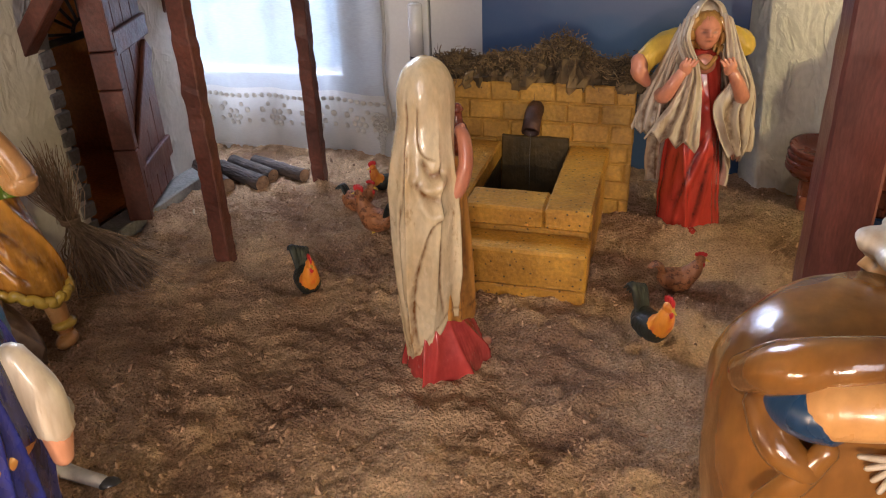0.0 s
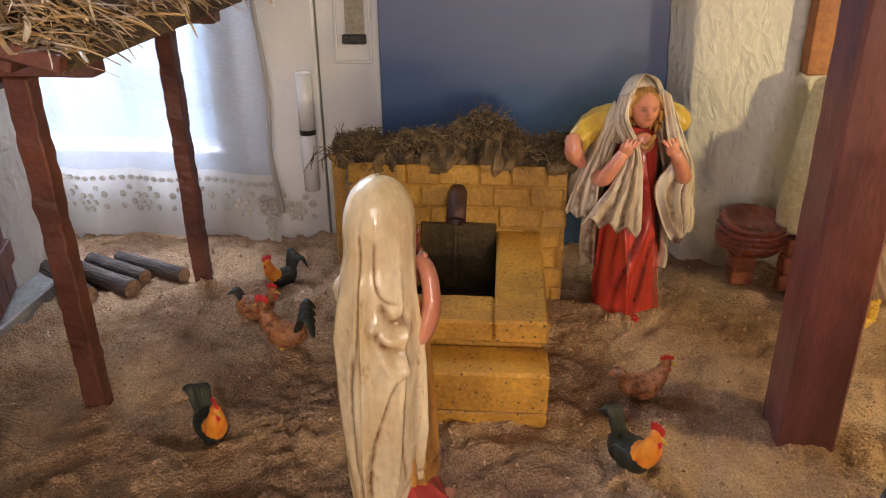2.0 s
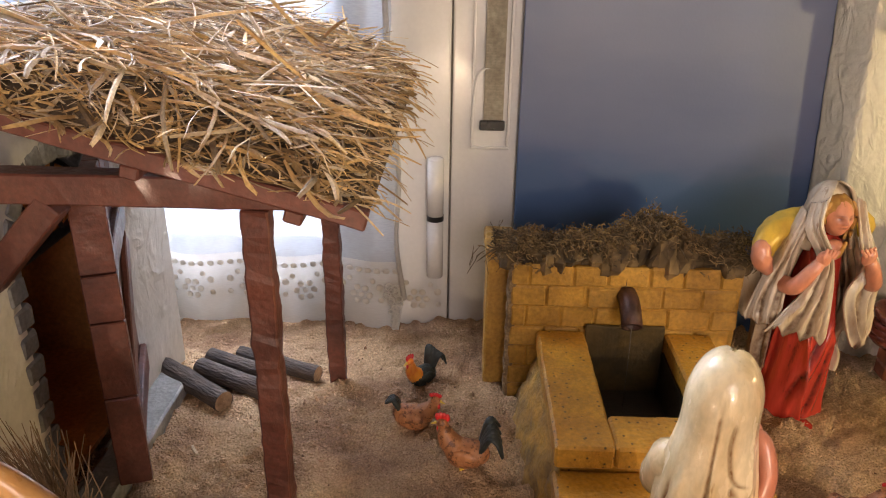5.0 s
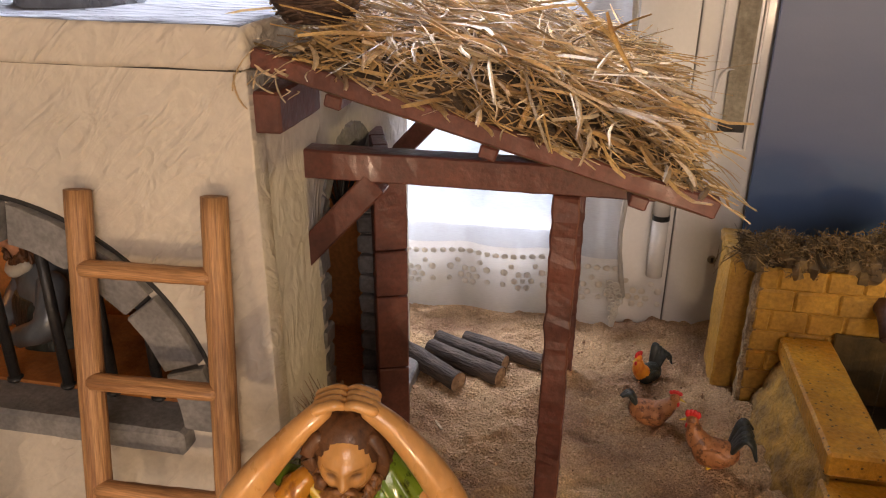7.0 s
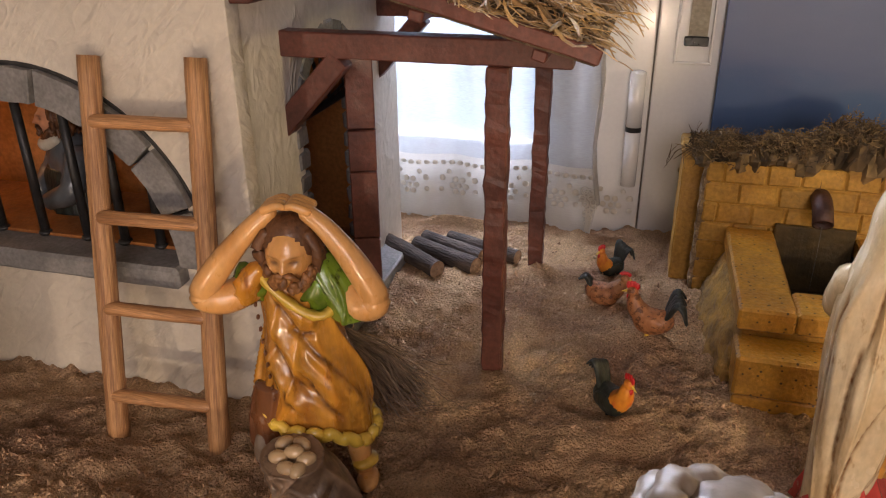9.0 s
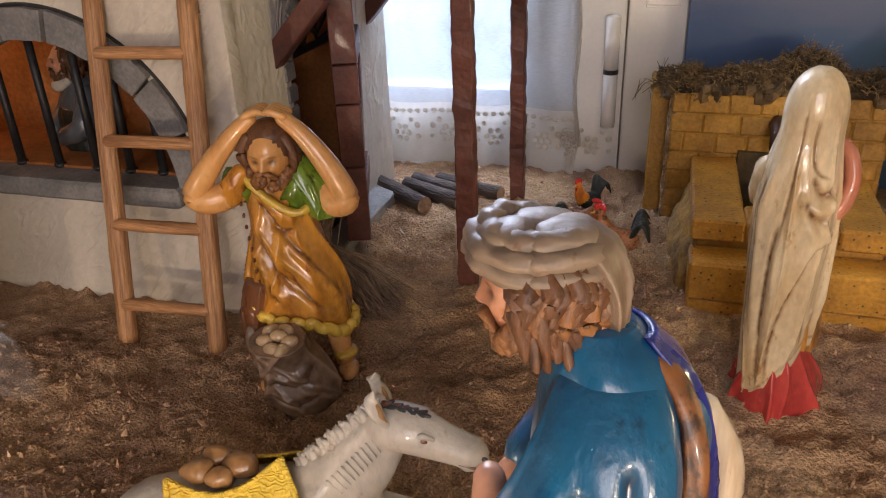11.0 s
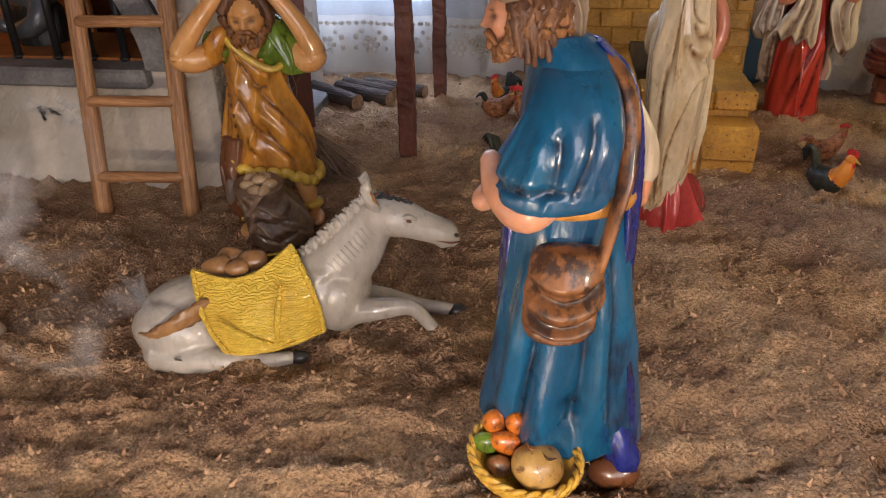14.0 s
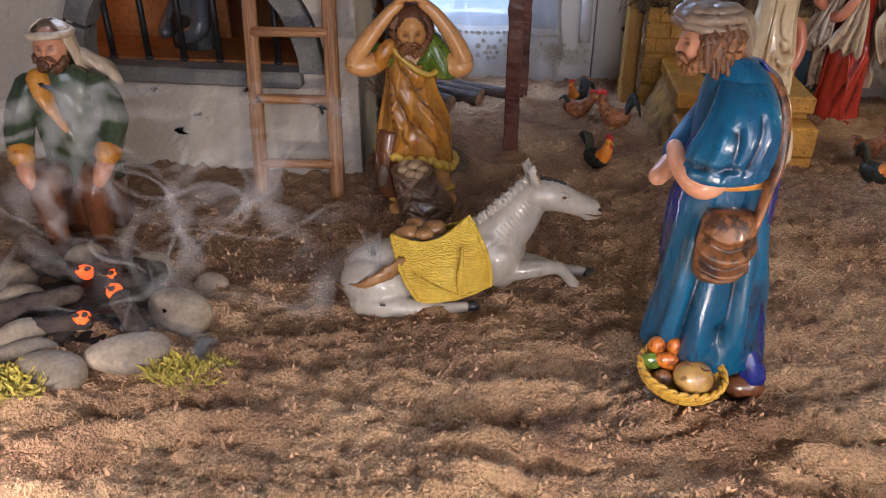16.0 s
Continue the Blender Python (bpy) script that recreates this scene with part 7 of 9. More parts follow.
def despairing_man():
    mats = [G_ORANGE, G_GREEN, G_SKIN, G_HAIR, G_YELLOW, G_BROWN, G_WASH, G_DRAB, G_AUBURN]
    bm = bmesh.new()
    # one trousered leg with a pale patch, one bare, then the tunic
    limb(bm, [(-0.028, -0.008, 0.062), (-0.026, -0.016, 0.034), (-0.020, -0.020, 0.006)], [0.013, 0.0095, 0.0065], 5, ridge=0.08)
    drape(bm, [(0.016, -0.023, -0.017, 0.0110, 0.0105, 1), (0.030, -0.025, -0.014, 0.0140, 0.0130, 1), (0.055, -0.026, -0.010, 0.0150, 0.0140, 1), (0.085, -0.022, -0.006, 0.0140, 0.0130, 0.5)], 5, 80, 50, 8, 3, 0.22, hem=[(200, 0.018), (270, 0.014), (20, 0.020)])
    ball(bm, (-0.0310, -0.0185, 0.040), (0.0070, 0.0070, 0.0150), 7, (0, 8, 20), u=20, v=16, lump=0.15, scale=150)
    limb(bm, [(0.026, 0.0, 0.062), (0.030, 0.002, 0.032), (0.034, 0.000, 0.008)], [0.012, 0.009, 0.007], 2)
    for x, y in ((-0.019, -0.026), (0.038, -0.006)):
        ball(bm, (x, y, 0.004), (0.008, 0.014, 0.006), 2, lump=0.2)
    ball(bm, (-0.020, -0.020, 0.014), (0.009, 0.009, 0.004), 4, lump=0.3)
    ball(bm, (0.034, 0.0, 0.016), (0.010, 0.010, 0.005), 4, lump=0.3)
    hem = [(0, 0.046), (90, 0.056), (180, 0.064), (215, 0.066), (250, 0.058), (290, 0.056), (330, 0.044)]
    keys = [(0.048, 0.003, 0.002, 0.0415, 0.027, 1), (0.070, 0.002, 0.002, 0.0400, 0.0260, 1), (0.100, 0.001, 0.002, 0.0335, 0.024, 1), (0.130, -0.001, 0.001, 0.0275, 0.0215, 0.9), (0.155, -0.001, 0, 0.0280, 0.020, 0.8), (0.172, 0, 0, 0.0275, 0.0175, 0.5), (0.182, 0, 0, 0.016, 0.0125, 0.2)]
    drape(bm, keys, 0, 200, 130, 8, 8, 0.13, twist=2.0, hem=hem, valley=0.45,
          lines=[("r", 0.0040, 0.0050, [(222, 0.150), (256, 0.120), (292, 0.095), (320, 0.070)]), ("g", 0.0032, 0.0026, [(218, 0.136), (250, 0.106), (284, 0.080)]), ("r", 0.0034, 0.0048, [(214, 0.120), (240, 0.095), (268, 0.070)]),
                 ("g", 0.0034, 0.0022, [(262, 0.134), (280, 0.130), (300, 0.131)]), ("g", 0.0028, 0.0024, [(236, 0.158), (264, 0.140), (296, 0.116), (324, 0.096)]), ("r", 0.0030, 0.0040, [(244, 0.164), (274, 0.146), (304, 0.138)]),
                 ("g", 0.0030, 0.0026, [(272, 0.100), (290, 0.080), (312, 0.062)]), ("r", 0.0034, 0.0045, [(286, 0.120), (312, 0.096), (338, 0.070)]), ("g", 0.0020, 0.0020, [(206, 0.160), (202, 0.120), (208, 0.070)]), ("g", 0.0024, 0.0022, [(248, 0.090), (258, 0.070)])])
    # ragged yellow hem and neckline
    hk = sorted(hem)
    hk = [(hk[-1][0] - 360, hk[-1][1])] + hk + [(360, hk[0][1])]
    ring = []
    for k in range(73):
        g = 5.0 * k
        ring.append((0.003 + 0.0420 * math.cos(radians(g)), 0.002 + 0.0275 * math.sin(radians(g)), np.interp(g % 360, [h[0] for h in hk], [h[1] for h in hk]) - 0.0005 + 0.0016 * math.sin(g * 0.37)))
    limb(bm, ring, [0.0036 + 0.0006 * math.sin(k * 2.3) for k in range(73)], 4, 10, 220, 1.25, ridge=0.10)
    limb(bm, [(-0.021, -0.0165, 0.176), (-0.013, -0.0205, 0.166), (0.001, -0.0225, 0.154), (0.014, -0.0220, 0.147), (0.022, -0.0190, 0.148), (0.026, -0.014, 0.154)], [0.0032, 0.0034, 0.0036, 0.0036, 0.0034, 0.003], 4, 10, 60, 0.8, ridge=0.2)
    # green sleeve and shoulder
    drape(bm, [(0.142, 0.034, -0.010, 0.0140, 0.0140, 1), (0.152, 0.032, -0.009, 0.0160, 0.0155, 1), (0.166, 0.024, -0.006, 0.0170, 0.0165, 1), (0.178, 0.016, -0.003, 0.0140, 0.014, 0.6), (0.188, 0.010, 0, 0.006, 0.006, 0)], 1, 70, 40, 9, 5, 0.22)
    ball(bm, (0.015, -0.010, 0.160), (0.014, 0.012, 0.014), 1, (0, 25, 0), lump=0.35, scale=160)
    ball(bm, (-0.030, -0.006, 0.160), (0.012, 0.012, 0.013), 1, lump=0.35, scale=160)
    limb(bm, [(-0.020, -0.016, 0.176), (-0.028, -0.018, 0.166), (-0.031, -0.016, 0.154)], [0.006, 0.008, 0.0065], 0, 12, 14, ridge=0.12)
    # arms bent up, palms on the crown
    limb(bm, [(-0.026, -0.006, 0.160), (-0.044, -0.016, 0.154), (-0.0570, -0.019, 0.158), (-0.0440, -0.019, 0.178), (-0.0250, -0.016, 0.2000), (-0.011, -0.012, 0.2125)], [0.0105, 0.0104, 0.0092, 0.0084, 0.0064, 0.0054], 2, 18, 34)
    limb(bm, [(0.028, -0.006, 0.162), (0.042, -0.014, 0.152), (0.0520, -0.016, 0.156), (0.0420, -0.016, 0.178), (0.0250, -0.014, 0.2010), (0.011, -0.012, 0.2130)], [0.0105, 0.0104, 0.0092, 0.0084, 0.0066, 0.0054], 2, 18, 34)
    ball(bm, (-0.0560, -0.0185, 0.1560), (0.0096, 0.0096, 0.0098), 2)
    ball(bm, (0.0510, -0.0160, 0.1545), (0.0096, 0.0096, 0.0098), 2)
    for s in (-1, 1):
        for k in range(4):
            limb(bm, [(s * 0.014, -0.016 + 0.0044 * k, 0.2140), (s * 0.005, -0.017 + 0.0046 * k, 0.2180), (s * 0.0006, -0.016 + 0.0046 * k, 0.2165)], [0.0030, 0.0028, 0.0021], 2, 8, 8)
    head(bm, (0, -0.014, 0.1860), 0.0180, 2, 3, beard=8, tilt=0.12, hair_back=0.9)
    ball(bm, (0, -0.009, 0.1990), (0.0165, 0.0165, 0.0125), 3, u=30, v=20)
    for k in range(9):
        ball(bm, (-0.024 + 0.0006 * k, -0.0195, 0.152 - 0.009 * k), (0.0012, 0.002, 0.0018), 5, u=6, v=5)
    figure("despairing_man_figurine", bm, mats, pose(-0.146, 0.316, 0.0, 0, 0, 10), "figurine of a bearded man in an orange tunic clutching his head")


despairing_man()


def build_sack():
    s = thing("sack", "taupe sack filled with pale potatoes", "sack", (-0.133, 0.281, -0.003))
    s.rotation_euler = (radians(9), 0, 0)
    bm = bmesh.new()
    drape(bm, [(0.0, 0.004, 0, 0.0230, 0.0215, 0.5), (0.008, 0.004, 0, 0.0285, 0.0255, 0.8), (0.022, 0.003, 0, 0.0290, 0.0260, 1), (0.040, -0.002, 0, 0.0250, 0.0230, 1), (0.052, -0.006, -0.001, 0.0225, 0.0210, 1), (0.060, -0.007, -0.002, 0.0225, 0.0205, 0.8), (0.0605, -0.007, -0.002, 0.0190, 0.0175, 0.4)], 0, 150, 80, 12, 6, 0.12, twist=3.0, valley=0.6, width=(0.05, 0.10),
          lines=[("r", 0.0022, 0.0026, [(200, 0.050), (250, 0.043), (300, 0.040), (350, 0.048)]), ("g", 0.0022, 0.0020, [(195, 0.044), (250, 0.036), (310, 0.033), (355, 0.042)]), ("r", 0.0020, 0.0030, [(220, 0.030), (270, 0.024), (330, 0.030)]), ("g", 0.0020, 0.0020, [(230, 0.024), (280, 0.017), (340, 0.024)])])
    part("cloth", bm, G_TAUPE, s, smooth=True)
    for x, y, z, a in ((-0.015, -0.006, 0.0615, 10), (-0.004, 0.007, 0.0620, -20), (0.004, -0.004, 0.0620, 35), (-0.006, -0.013, 0.0610, 0), (-0.016, 0.006, 0.0610, 50), (-0.005, -0.002, 0.0645, 15), (0.002, -0.013, 0.0610, 80)):
        bm = bmesh.new()
        ball(bm, (0, 0, 0), (0.0068, 0.0050, 0.0046), 0, u=14, v=10, lump=0.1, scale=120)
        p = part("potato", bm, G_EGG, s, smooth=True)
        p.matrix_basis = pose(x, y, z, 0, 0, a)


build_sack()


def blue_man():
    mats = [G_BLUE, G_COBALT, G_PINK, G_AUBURN, G_DRAB, G_LEATHER, G_GOLD, G_BROWN, G_CREAM, G_HAIR]
    bm = bmesh.new()
    # facing -y; his left side is +x
    drape(bm, [(0.022, 0, 0.000, 0.033, 0.042, 1), (0.045, 0, -0.001, 0.032, 0.040, 1), (0.090, 0, 0, 0.0285, 0.0345, 1), (0.140, 0, 0, 0.0245, 0.0280, 0.8), (0.158, 0, 0.001, 0.0225, 0.0250, 0.4), (0.180, 0, 0, 0.0265, 0.0270, 0.5), (0.203, 0, 0.000, 0.0265, 0.0255, 0.5), (0.219, 0, -0.004, 0.0210, 0.019, 0.3), (0.230, 0, -0.010, 0.012, 0.012, 0)], 0, 220, 140, 6, 21, 0.14, twist=0.5, valley=0.25, width=(0.16, 0.34),
          hem=[(0, 0.024), (60, 0.020), (90, 0.016), (180, 0.03), (270, 0.034), (330, 0.022)],
          lines=[("r", 0.0050, 0.0070, [(352, 0.110), (350, 0.070), (344, 0.028)]), ("g", 0.0040, 0.0035, [(12, 0.130), (16, 0.090), (8, 0.026)]), ("r", 0.0036, 0.0045, [(26, 0.140), (30, 0.090), (28, 0.026)]), ("g", 0.0045, 0.0030, [(336, 0.120), (330, 0.080), (324, 0.03)]),
                 ("g", 0.0040, 0.0030, [(44, 0.14), (48, 0.09), (44, 0.03)]), ("r", 0.0040, 0.0045, [(318, 0.13), (312, 0.08), (306, 0.04)]), ("g", 0.0050, 0.0040, [(0, 0.062), (6, 0.052), (2, 0.042)])])
    # belt
    skin(bm, [[(1.08 * 0.0245 * math.cos(g) * k, 1.08 * 0.0268 * math.sin(g) * k, z + 0.002 * math.sin(g)) for g in [math.tau * j / 48 for j in range(48)]] for k, z in ((0.9, 0.153), (1.0, 0.154), (1.02, 0.157), (1.0, 0.160), (0.9, 0.161))], 6)
    # cobalt cloak down the back and over the far shoulder, its end hanging in front
    drape(bm, [(0.016, 0.0, 0.012, 0.030, 0.034, 1), (0.05, 0, 0.010, 0.0290, 0.0325, 1), (0.12, 0, 0.006, 0.0265, 0.0265, 0.9), (0.18, 0, 0.004, 0.0285, 0.0265, 0.7), (0.214, 0, 0.000, 0.0235, 0.021, 0.4), (0.228, 0, -0.005, 0.014, 0.013, 0)], 1, 110, 70, 12, 5, 0.20, span=(58, 205), thick=0.0025, twist=0.4, valley=0.6)
    drape(bm, [(0.080, -0.006, -0.022, 0.017, 0.013, 1), (0.10, -0.006, -0.022, 0.017, 0.0135, 1), (0.135, -0.007, -0.020, 0.016, 0.0140, 1), (0.160, -0.008, -0.016, 0.016, 0.0140, 0.7), (0.185, -0.012, -0.010, 0.014, 0.013, 0.4)], 1, 110, 50, 13, 9, 0.28, twist=0.4, hem=[(200, 0.076), (270, 0.090), (330, 0.080)])
    # wide sleeve, forearm across the belly
    drape(bm, [(0.1620, 0.028, -0.014, 0.0150, 0.0195, 0.8), (0.1660, 0.028, -0.012, 0.0165, 0.0245, 1), (0.178, 0.028, -0.010, 0.0165, 0.0255, 1), (0.192, 0.026, -0.006, 0.0155, 0.0235, 0.8), (0.206, 0.021, -0.004, 0.0130, 0.0195, 0.5), (0.217, 0.013, -0.004, 0.010, 0.0150, 0.2), (0.223, 0.006, -0.006, 0.005, 0.008, 0)], 0, 120, 70, 5, 4, 0.10,
          lines=[("g", 0.0026, 0.0028, [(340, 0.198), (352, 0.184), (350, 0.170)]), ("r", 0.0024, 0.0035, [(322, 0.196), (330, 0.182), (326, 0.168)]), ("g", 0.0022, 0.0020, [(250, 0.174), (300, 0.171), (350, 0.173), (20, 0.172)]), ("g", 0.0024, 0.0024, [(20, 0.205), (24, 0.185), (16, 0.168)])])
    limb(bm, [(0.029, -0.014, 0.166), (0.029, -0.024, 0.159), (0.020, -0.035, 0.166), (0.008, -0.039, 0.176)], [0.0095, 0.0098, 0.0072, 0.0050], 2, 16, 18)
    limb(bm, [(-0.022, 0.0, 0.203), (-0.031, -0.012, 0.180), (-0.022, -0.030, 0.160)], [0.012, 0.013, 0.010], 0, 16, 14)
    limb(bm, [(-0.020, -0.030, 0.158), (-0.010, -0.043, 0.148)], [0.008, 0.006], 2, 12, 8)
    # satchel and its strap over the shoulder
    limb(bm, [(-0.010, -0.016, 0.220), (0.006, 0.008, 0.222), (0.018, 0.019, 0.206), (0.026, 0.019, 0.176), (0.0300, 0.015, 0.156), (0.033, 0.010, 0.135)], [0.0035, 0.0040, 0.0040, 0.0040, 0.0040, 0.0038], 5, 10, 30, 0.55)
    drape(bm, [(0.0935, 0.028, -0.006, 0.0030, 0.0060, 0), (0.096, 0.029, -0.006, 0.0080, 0.0125, 0.5), (0.104, 0.030, -0.006, 0.0115, 0.0170, 1), (0.118, 0.030, -0.005, 0.0115, 0.0178, 1), (0.132, 0.029, -0.004, 0.0100, 0.0172, 1), (0.140, 0.027, -0.003, 0.0075, 0.0155, 0.5), (0.142, 0.026, -0.003, 0.0040, 0.0100, 0)], 5, 110, 70, 4, 12, 0.05, valley=0.3,
          lines=[("g", 0.0034, 0.0020, [(-88, 0.128), (-40, 0.122), (0, 0.119), (45, 0.122), (88, 0.130)]), ("r", 0.0024, 0.0030, [(-88, 0.123), (-30, 0.115), (10, 0.113), (60, 0.117), (88, 0.124)]), ("g", 0.0034, 0.0018, [(-80, 0.115), (-30, 0.108), (20, 0.107), (70, 0.112)]),
                 ("r", 0.0022, 0.0024, [(-70, 0.109), (-20, 0.103), (30, 0.102), (70, 0.107)]), ("g", 0.0028, 0.0016, [(-55, 0.104), (0, 0.0985), (50, 0.101)]), ("e", 0.0022, 0.0040, [(88, 0.134), (30, 0.126), (-20, 0.125), (-85, 0.133)])])
    # staff hand behind with a pale sleeve end
    limb(bm, [(-0.012, 0.024, 0.196), (-0.014, 0.031, 0.178), (-0.014, 0.034, 0.162)], [0.005, 0.0070, 0.0065], 8, 12, 14, 1.2)
    limb(bm, [(-0.014, 0.034, 0.162), (-0.014, 0.034, 0.148)], [0.0055, 0.0035], 2, 12, 8, 1.1)
    # head bent forward, long hair, beard, rolled headcloth with its end down the nape
    limb(bm, [(0, -0.006, 0.212), (0, -0.016, 0.234)], [0.0105, 0.0095], 2)
    head(bm, (0, -0.0265, 0.2375), 0.0158, 2, 9, beard=3, tilt=0.15, hair_back=1.3)
    # wavy locks over the ear and the nape
    for k in range(30):
        g = radians(-30 + k * 240 / 29)
        w = 0.0013 * math.sin(k * 1.9)
        limb(bm, [(0.0140 * math.cos(g), -0.024 + 0.0145 * math.sin(g), 0.250), ((0.0165 + w) * math.cos(g + 0.08), -0.023 + (0.0165 + w) * math.sin(g + 0.08), 0.2425), ((0.0160 - w) * math.cos(g - 0.06), -0.023 + (0.0162 - w) * math.sin(g - 0.06), 0.2340), ((0.0145 + w) * math.cos(g + 0.05), -0.022 + (0.0155 + w) * math.sin(g), 0.2285 - 0.002 * (k % 3))],
             [0.0022, 0.0027, 0.0024, 0.0010], 3 if k % 3 == 0 else 9, 8, 16, ridge=0.30)
    # the headcloth: a wound roll of several turns with a puffed crown
    ring = [math.tau * j / 20 for j in range(21)]
    for rx, ry, z, rad, sw in ((0.0140, 0.0178, 0.2480, 0.0042, 0.0034), (0.0138, 0.0172, 0.2525, 0.0042, -0.0030), (0.0105, 0.0130, 0.2560, 0.0044, 0.0024)):
        limb(bm, [(rx * math.cos(g), -0.0265 + ry * math.sin(g), z - 0.0012 * math.sin(g) + sw * math.cos(g * 2 + z * 900) * 0.4) for g in ring], [rad * (1 + 0.16 * math.sin(3 * j)) for j in range(21)], 4, 14, 110, 0.85, ridge=0.12)
    for x, y, rx, ry in ((0.004, -0.036, 0.0095, 0.0095), (0.003, -0.020, 0.0100, 0.0110), (-0.004, -0.028, 0.0095, 0.0130)):
        ball(bm, (x, y + 0.001, 0.2560), (rx * 0.92, ry * 0.92, 0.0046), 4, (0, 0, 30), u=26, v=16, lump=0.14, scale=150)
    drape(bm, [(0.224, 0.0, -0.0040, 0.0060, 0.0035, 1), (0.234, 0, -0.0045, 0.0095, 0.0055, 1), (0.245, 0, -0.0070, 0.0115, 0.0075, 1), (0.254, 0, -0.0120, 0.0110, 0.0085, 0.6), (0.260, 0, -0.017, 0.005, 0.005, 0)], 4, 90, 50, 7, 6, 0.28, twist=0.6, valley=0.6)
    # legs and shoes
    limb(bm, [(0.010, 0.022, 0.040), (0.015, 0.031, 0.024), (0.018, 0.036, 0.014)], [0.0070, 0.0088, 0.0085], 1, 16, 18, ridge=0.09)
    limb(bm, [(-0.010, -0.014, 0.050), (-0.012, -0.016, 0.013)], [0.0095, 0.0080], 1, 12, 8, ridge=0.1)
    for x, y in ((0.018, 0.030), (-0.012, -0.018)):
        ball(bm, (x, y, 0.007), (0.0090, 0.0135, 0.0100), 7, lump=0.12)
    figure("turbaned_man_figurine", bm, mats, pose(0.112, 0.040, 0.0, -3.6, 0, 0) @ pose(0, 0, 0, 0, 0, -86) @ Matrix.Scale(1.03, 4), "glossy man figurine in a blue robe with satchel and turban")


blue_man()


def build_fruit_basket():
    b = thing("fruit_basket", "yellow woven basket with fruit and a round loaf", "basket", (0.095, 0.013, 0.0080))
    b.rotation_euler = (radians(12), radians(5), radians(-14))
    b.scale = (0.78, 0.80, 1.08)
    bm = bmesh.new()
    turn = [math.tau * j / 40 for j in range(41)]
    for k in range(9):
        r, z = 0.016 + 0.0165 * math.sin(1.45 * k / 8), 0.003 + 0.0021 * k
        limb(bm, [((r + 0.0007 * (-1) ** (j + k)) * 1.15 * math.cos(g), (r + 0.0007 * (-1) ** (j + k)) * 0.92 * math.sin(g), z) for j, g in enumerate(turn)], [0.0018] * 41, 0, 8, 120)
    # plaited rim
    for ph in (0, math.pi):
        limb(bm, [((0.0318 + 0.0014 * math.cos(12 * g + ph)) * 1.15 * math.cos(g), (0.0318 + 0.0014 * math.cos(12 * g + ph)) * 0.92 * math.sin(g), 0.0215 + 0.0014 * math.sin(12 * g + ph)) for g in [math.tau * j / 144 for j in range(145)]], [0.0019] * 145, 0, 8, 288)
    skin(bm, [[(r * 1.15 * math.cos(g), r * 0.92 * math.sin(g), z) for g in turn[:-1]] for r, z in ((0.002, 0.002), (0.016, 0.002), (0.0315, 0.019), (0.0290, 0.019), (0.020, 0.012), (0.002, 0.011))], 0)
    part("weave", bm, G_STRAW, b, smooth=True)
    bm = bmesh.new()
    limb(bm, [(0.006, 0.026, 0.020), (0.006, 0.027, 0.036), (0.006, 0.022, 0.046), (0.006, 0.014, 0.042), (0.006, 0.012, 0.03)], [0.0022] * 5, 0, 8, 20, ridge=0.3)
    part("handle", bm, G_LEATHER, b, smooth=True)
    bm = bmesh.new()
    ball(bm, (0, 0, 0), (0.0180, 0.0155, 0.0115), 0, u=26, v=18, lump=0.12, scale=90)
    part("loaf", bm, G_BREAD, b, "round browned loaf with a split crust", True).location = (0.011, -0.006, 0.0215)
    for dx, dy in ((-0.006, 0.002), (0.006, -0.001)):
        bm = bmesh.new()
        limb(bm, [(dx - 0.005, dy + 0.003, 0.0325), (dx, dy - 0.001, 0.0330), (dx + 0.005, dy + 0.002, 0.0325)], [0.0003, 0.0008, 0.0003], 0, 8, 8)
        part("crust_slit", bm, G_LEATHER, b, smooth=True).location = (0.011, -0.006, 0)
    for x, y, z, rr, long, mt, nm in ((-0.026, 0.011, 0.0270, 0.0078, 1.0, G_FRUIT, "orange"), (-0.011, 0.014, 0.0290, 0.0076, 1.0, G_FRUIT, "orange"), (-0.014, 0.002, 0.0235, 0.0070, 1.6, G_FRUIT, "carrot"), (-0.027, -0.001, 0.0215, 0.0066, 1.4, G_GREEN, "pear"), (-0.019, 0.010, 0.0190, 0.0080, 1.2, G_LEATHER, "date"), (-0.014, -0.011, 0.0175, 0.0066, 1.3, G_LEATHER, "date")):
        bm = bmesh.new()
        ball(bm, (0, 0, 0), (rr * 1.05 * long, rr, rr * 0.92), 0, (0, 0, 12), u=18, v=12, lump=0.14, scale=140)
        part(nm, bm, mt, b, smooth=True).location = (x, y, z)


build_fruit_basket()


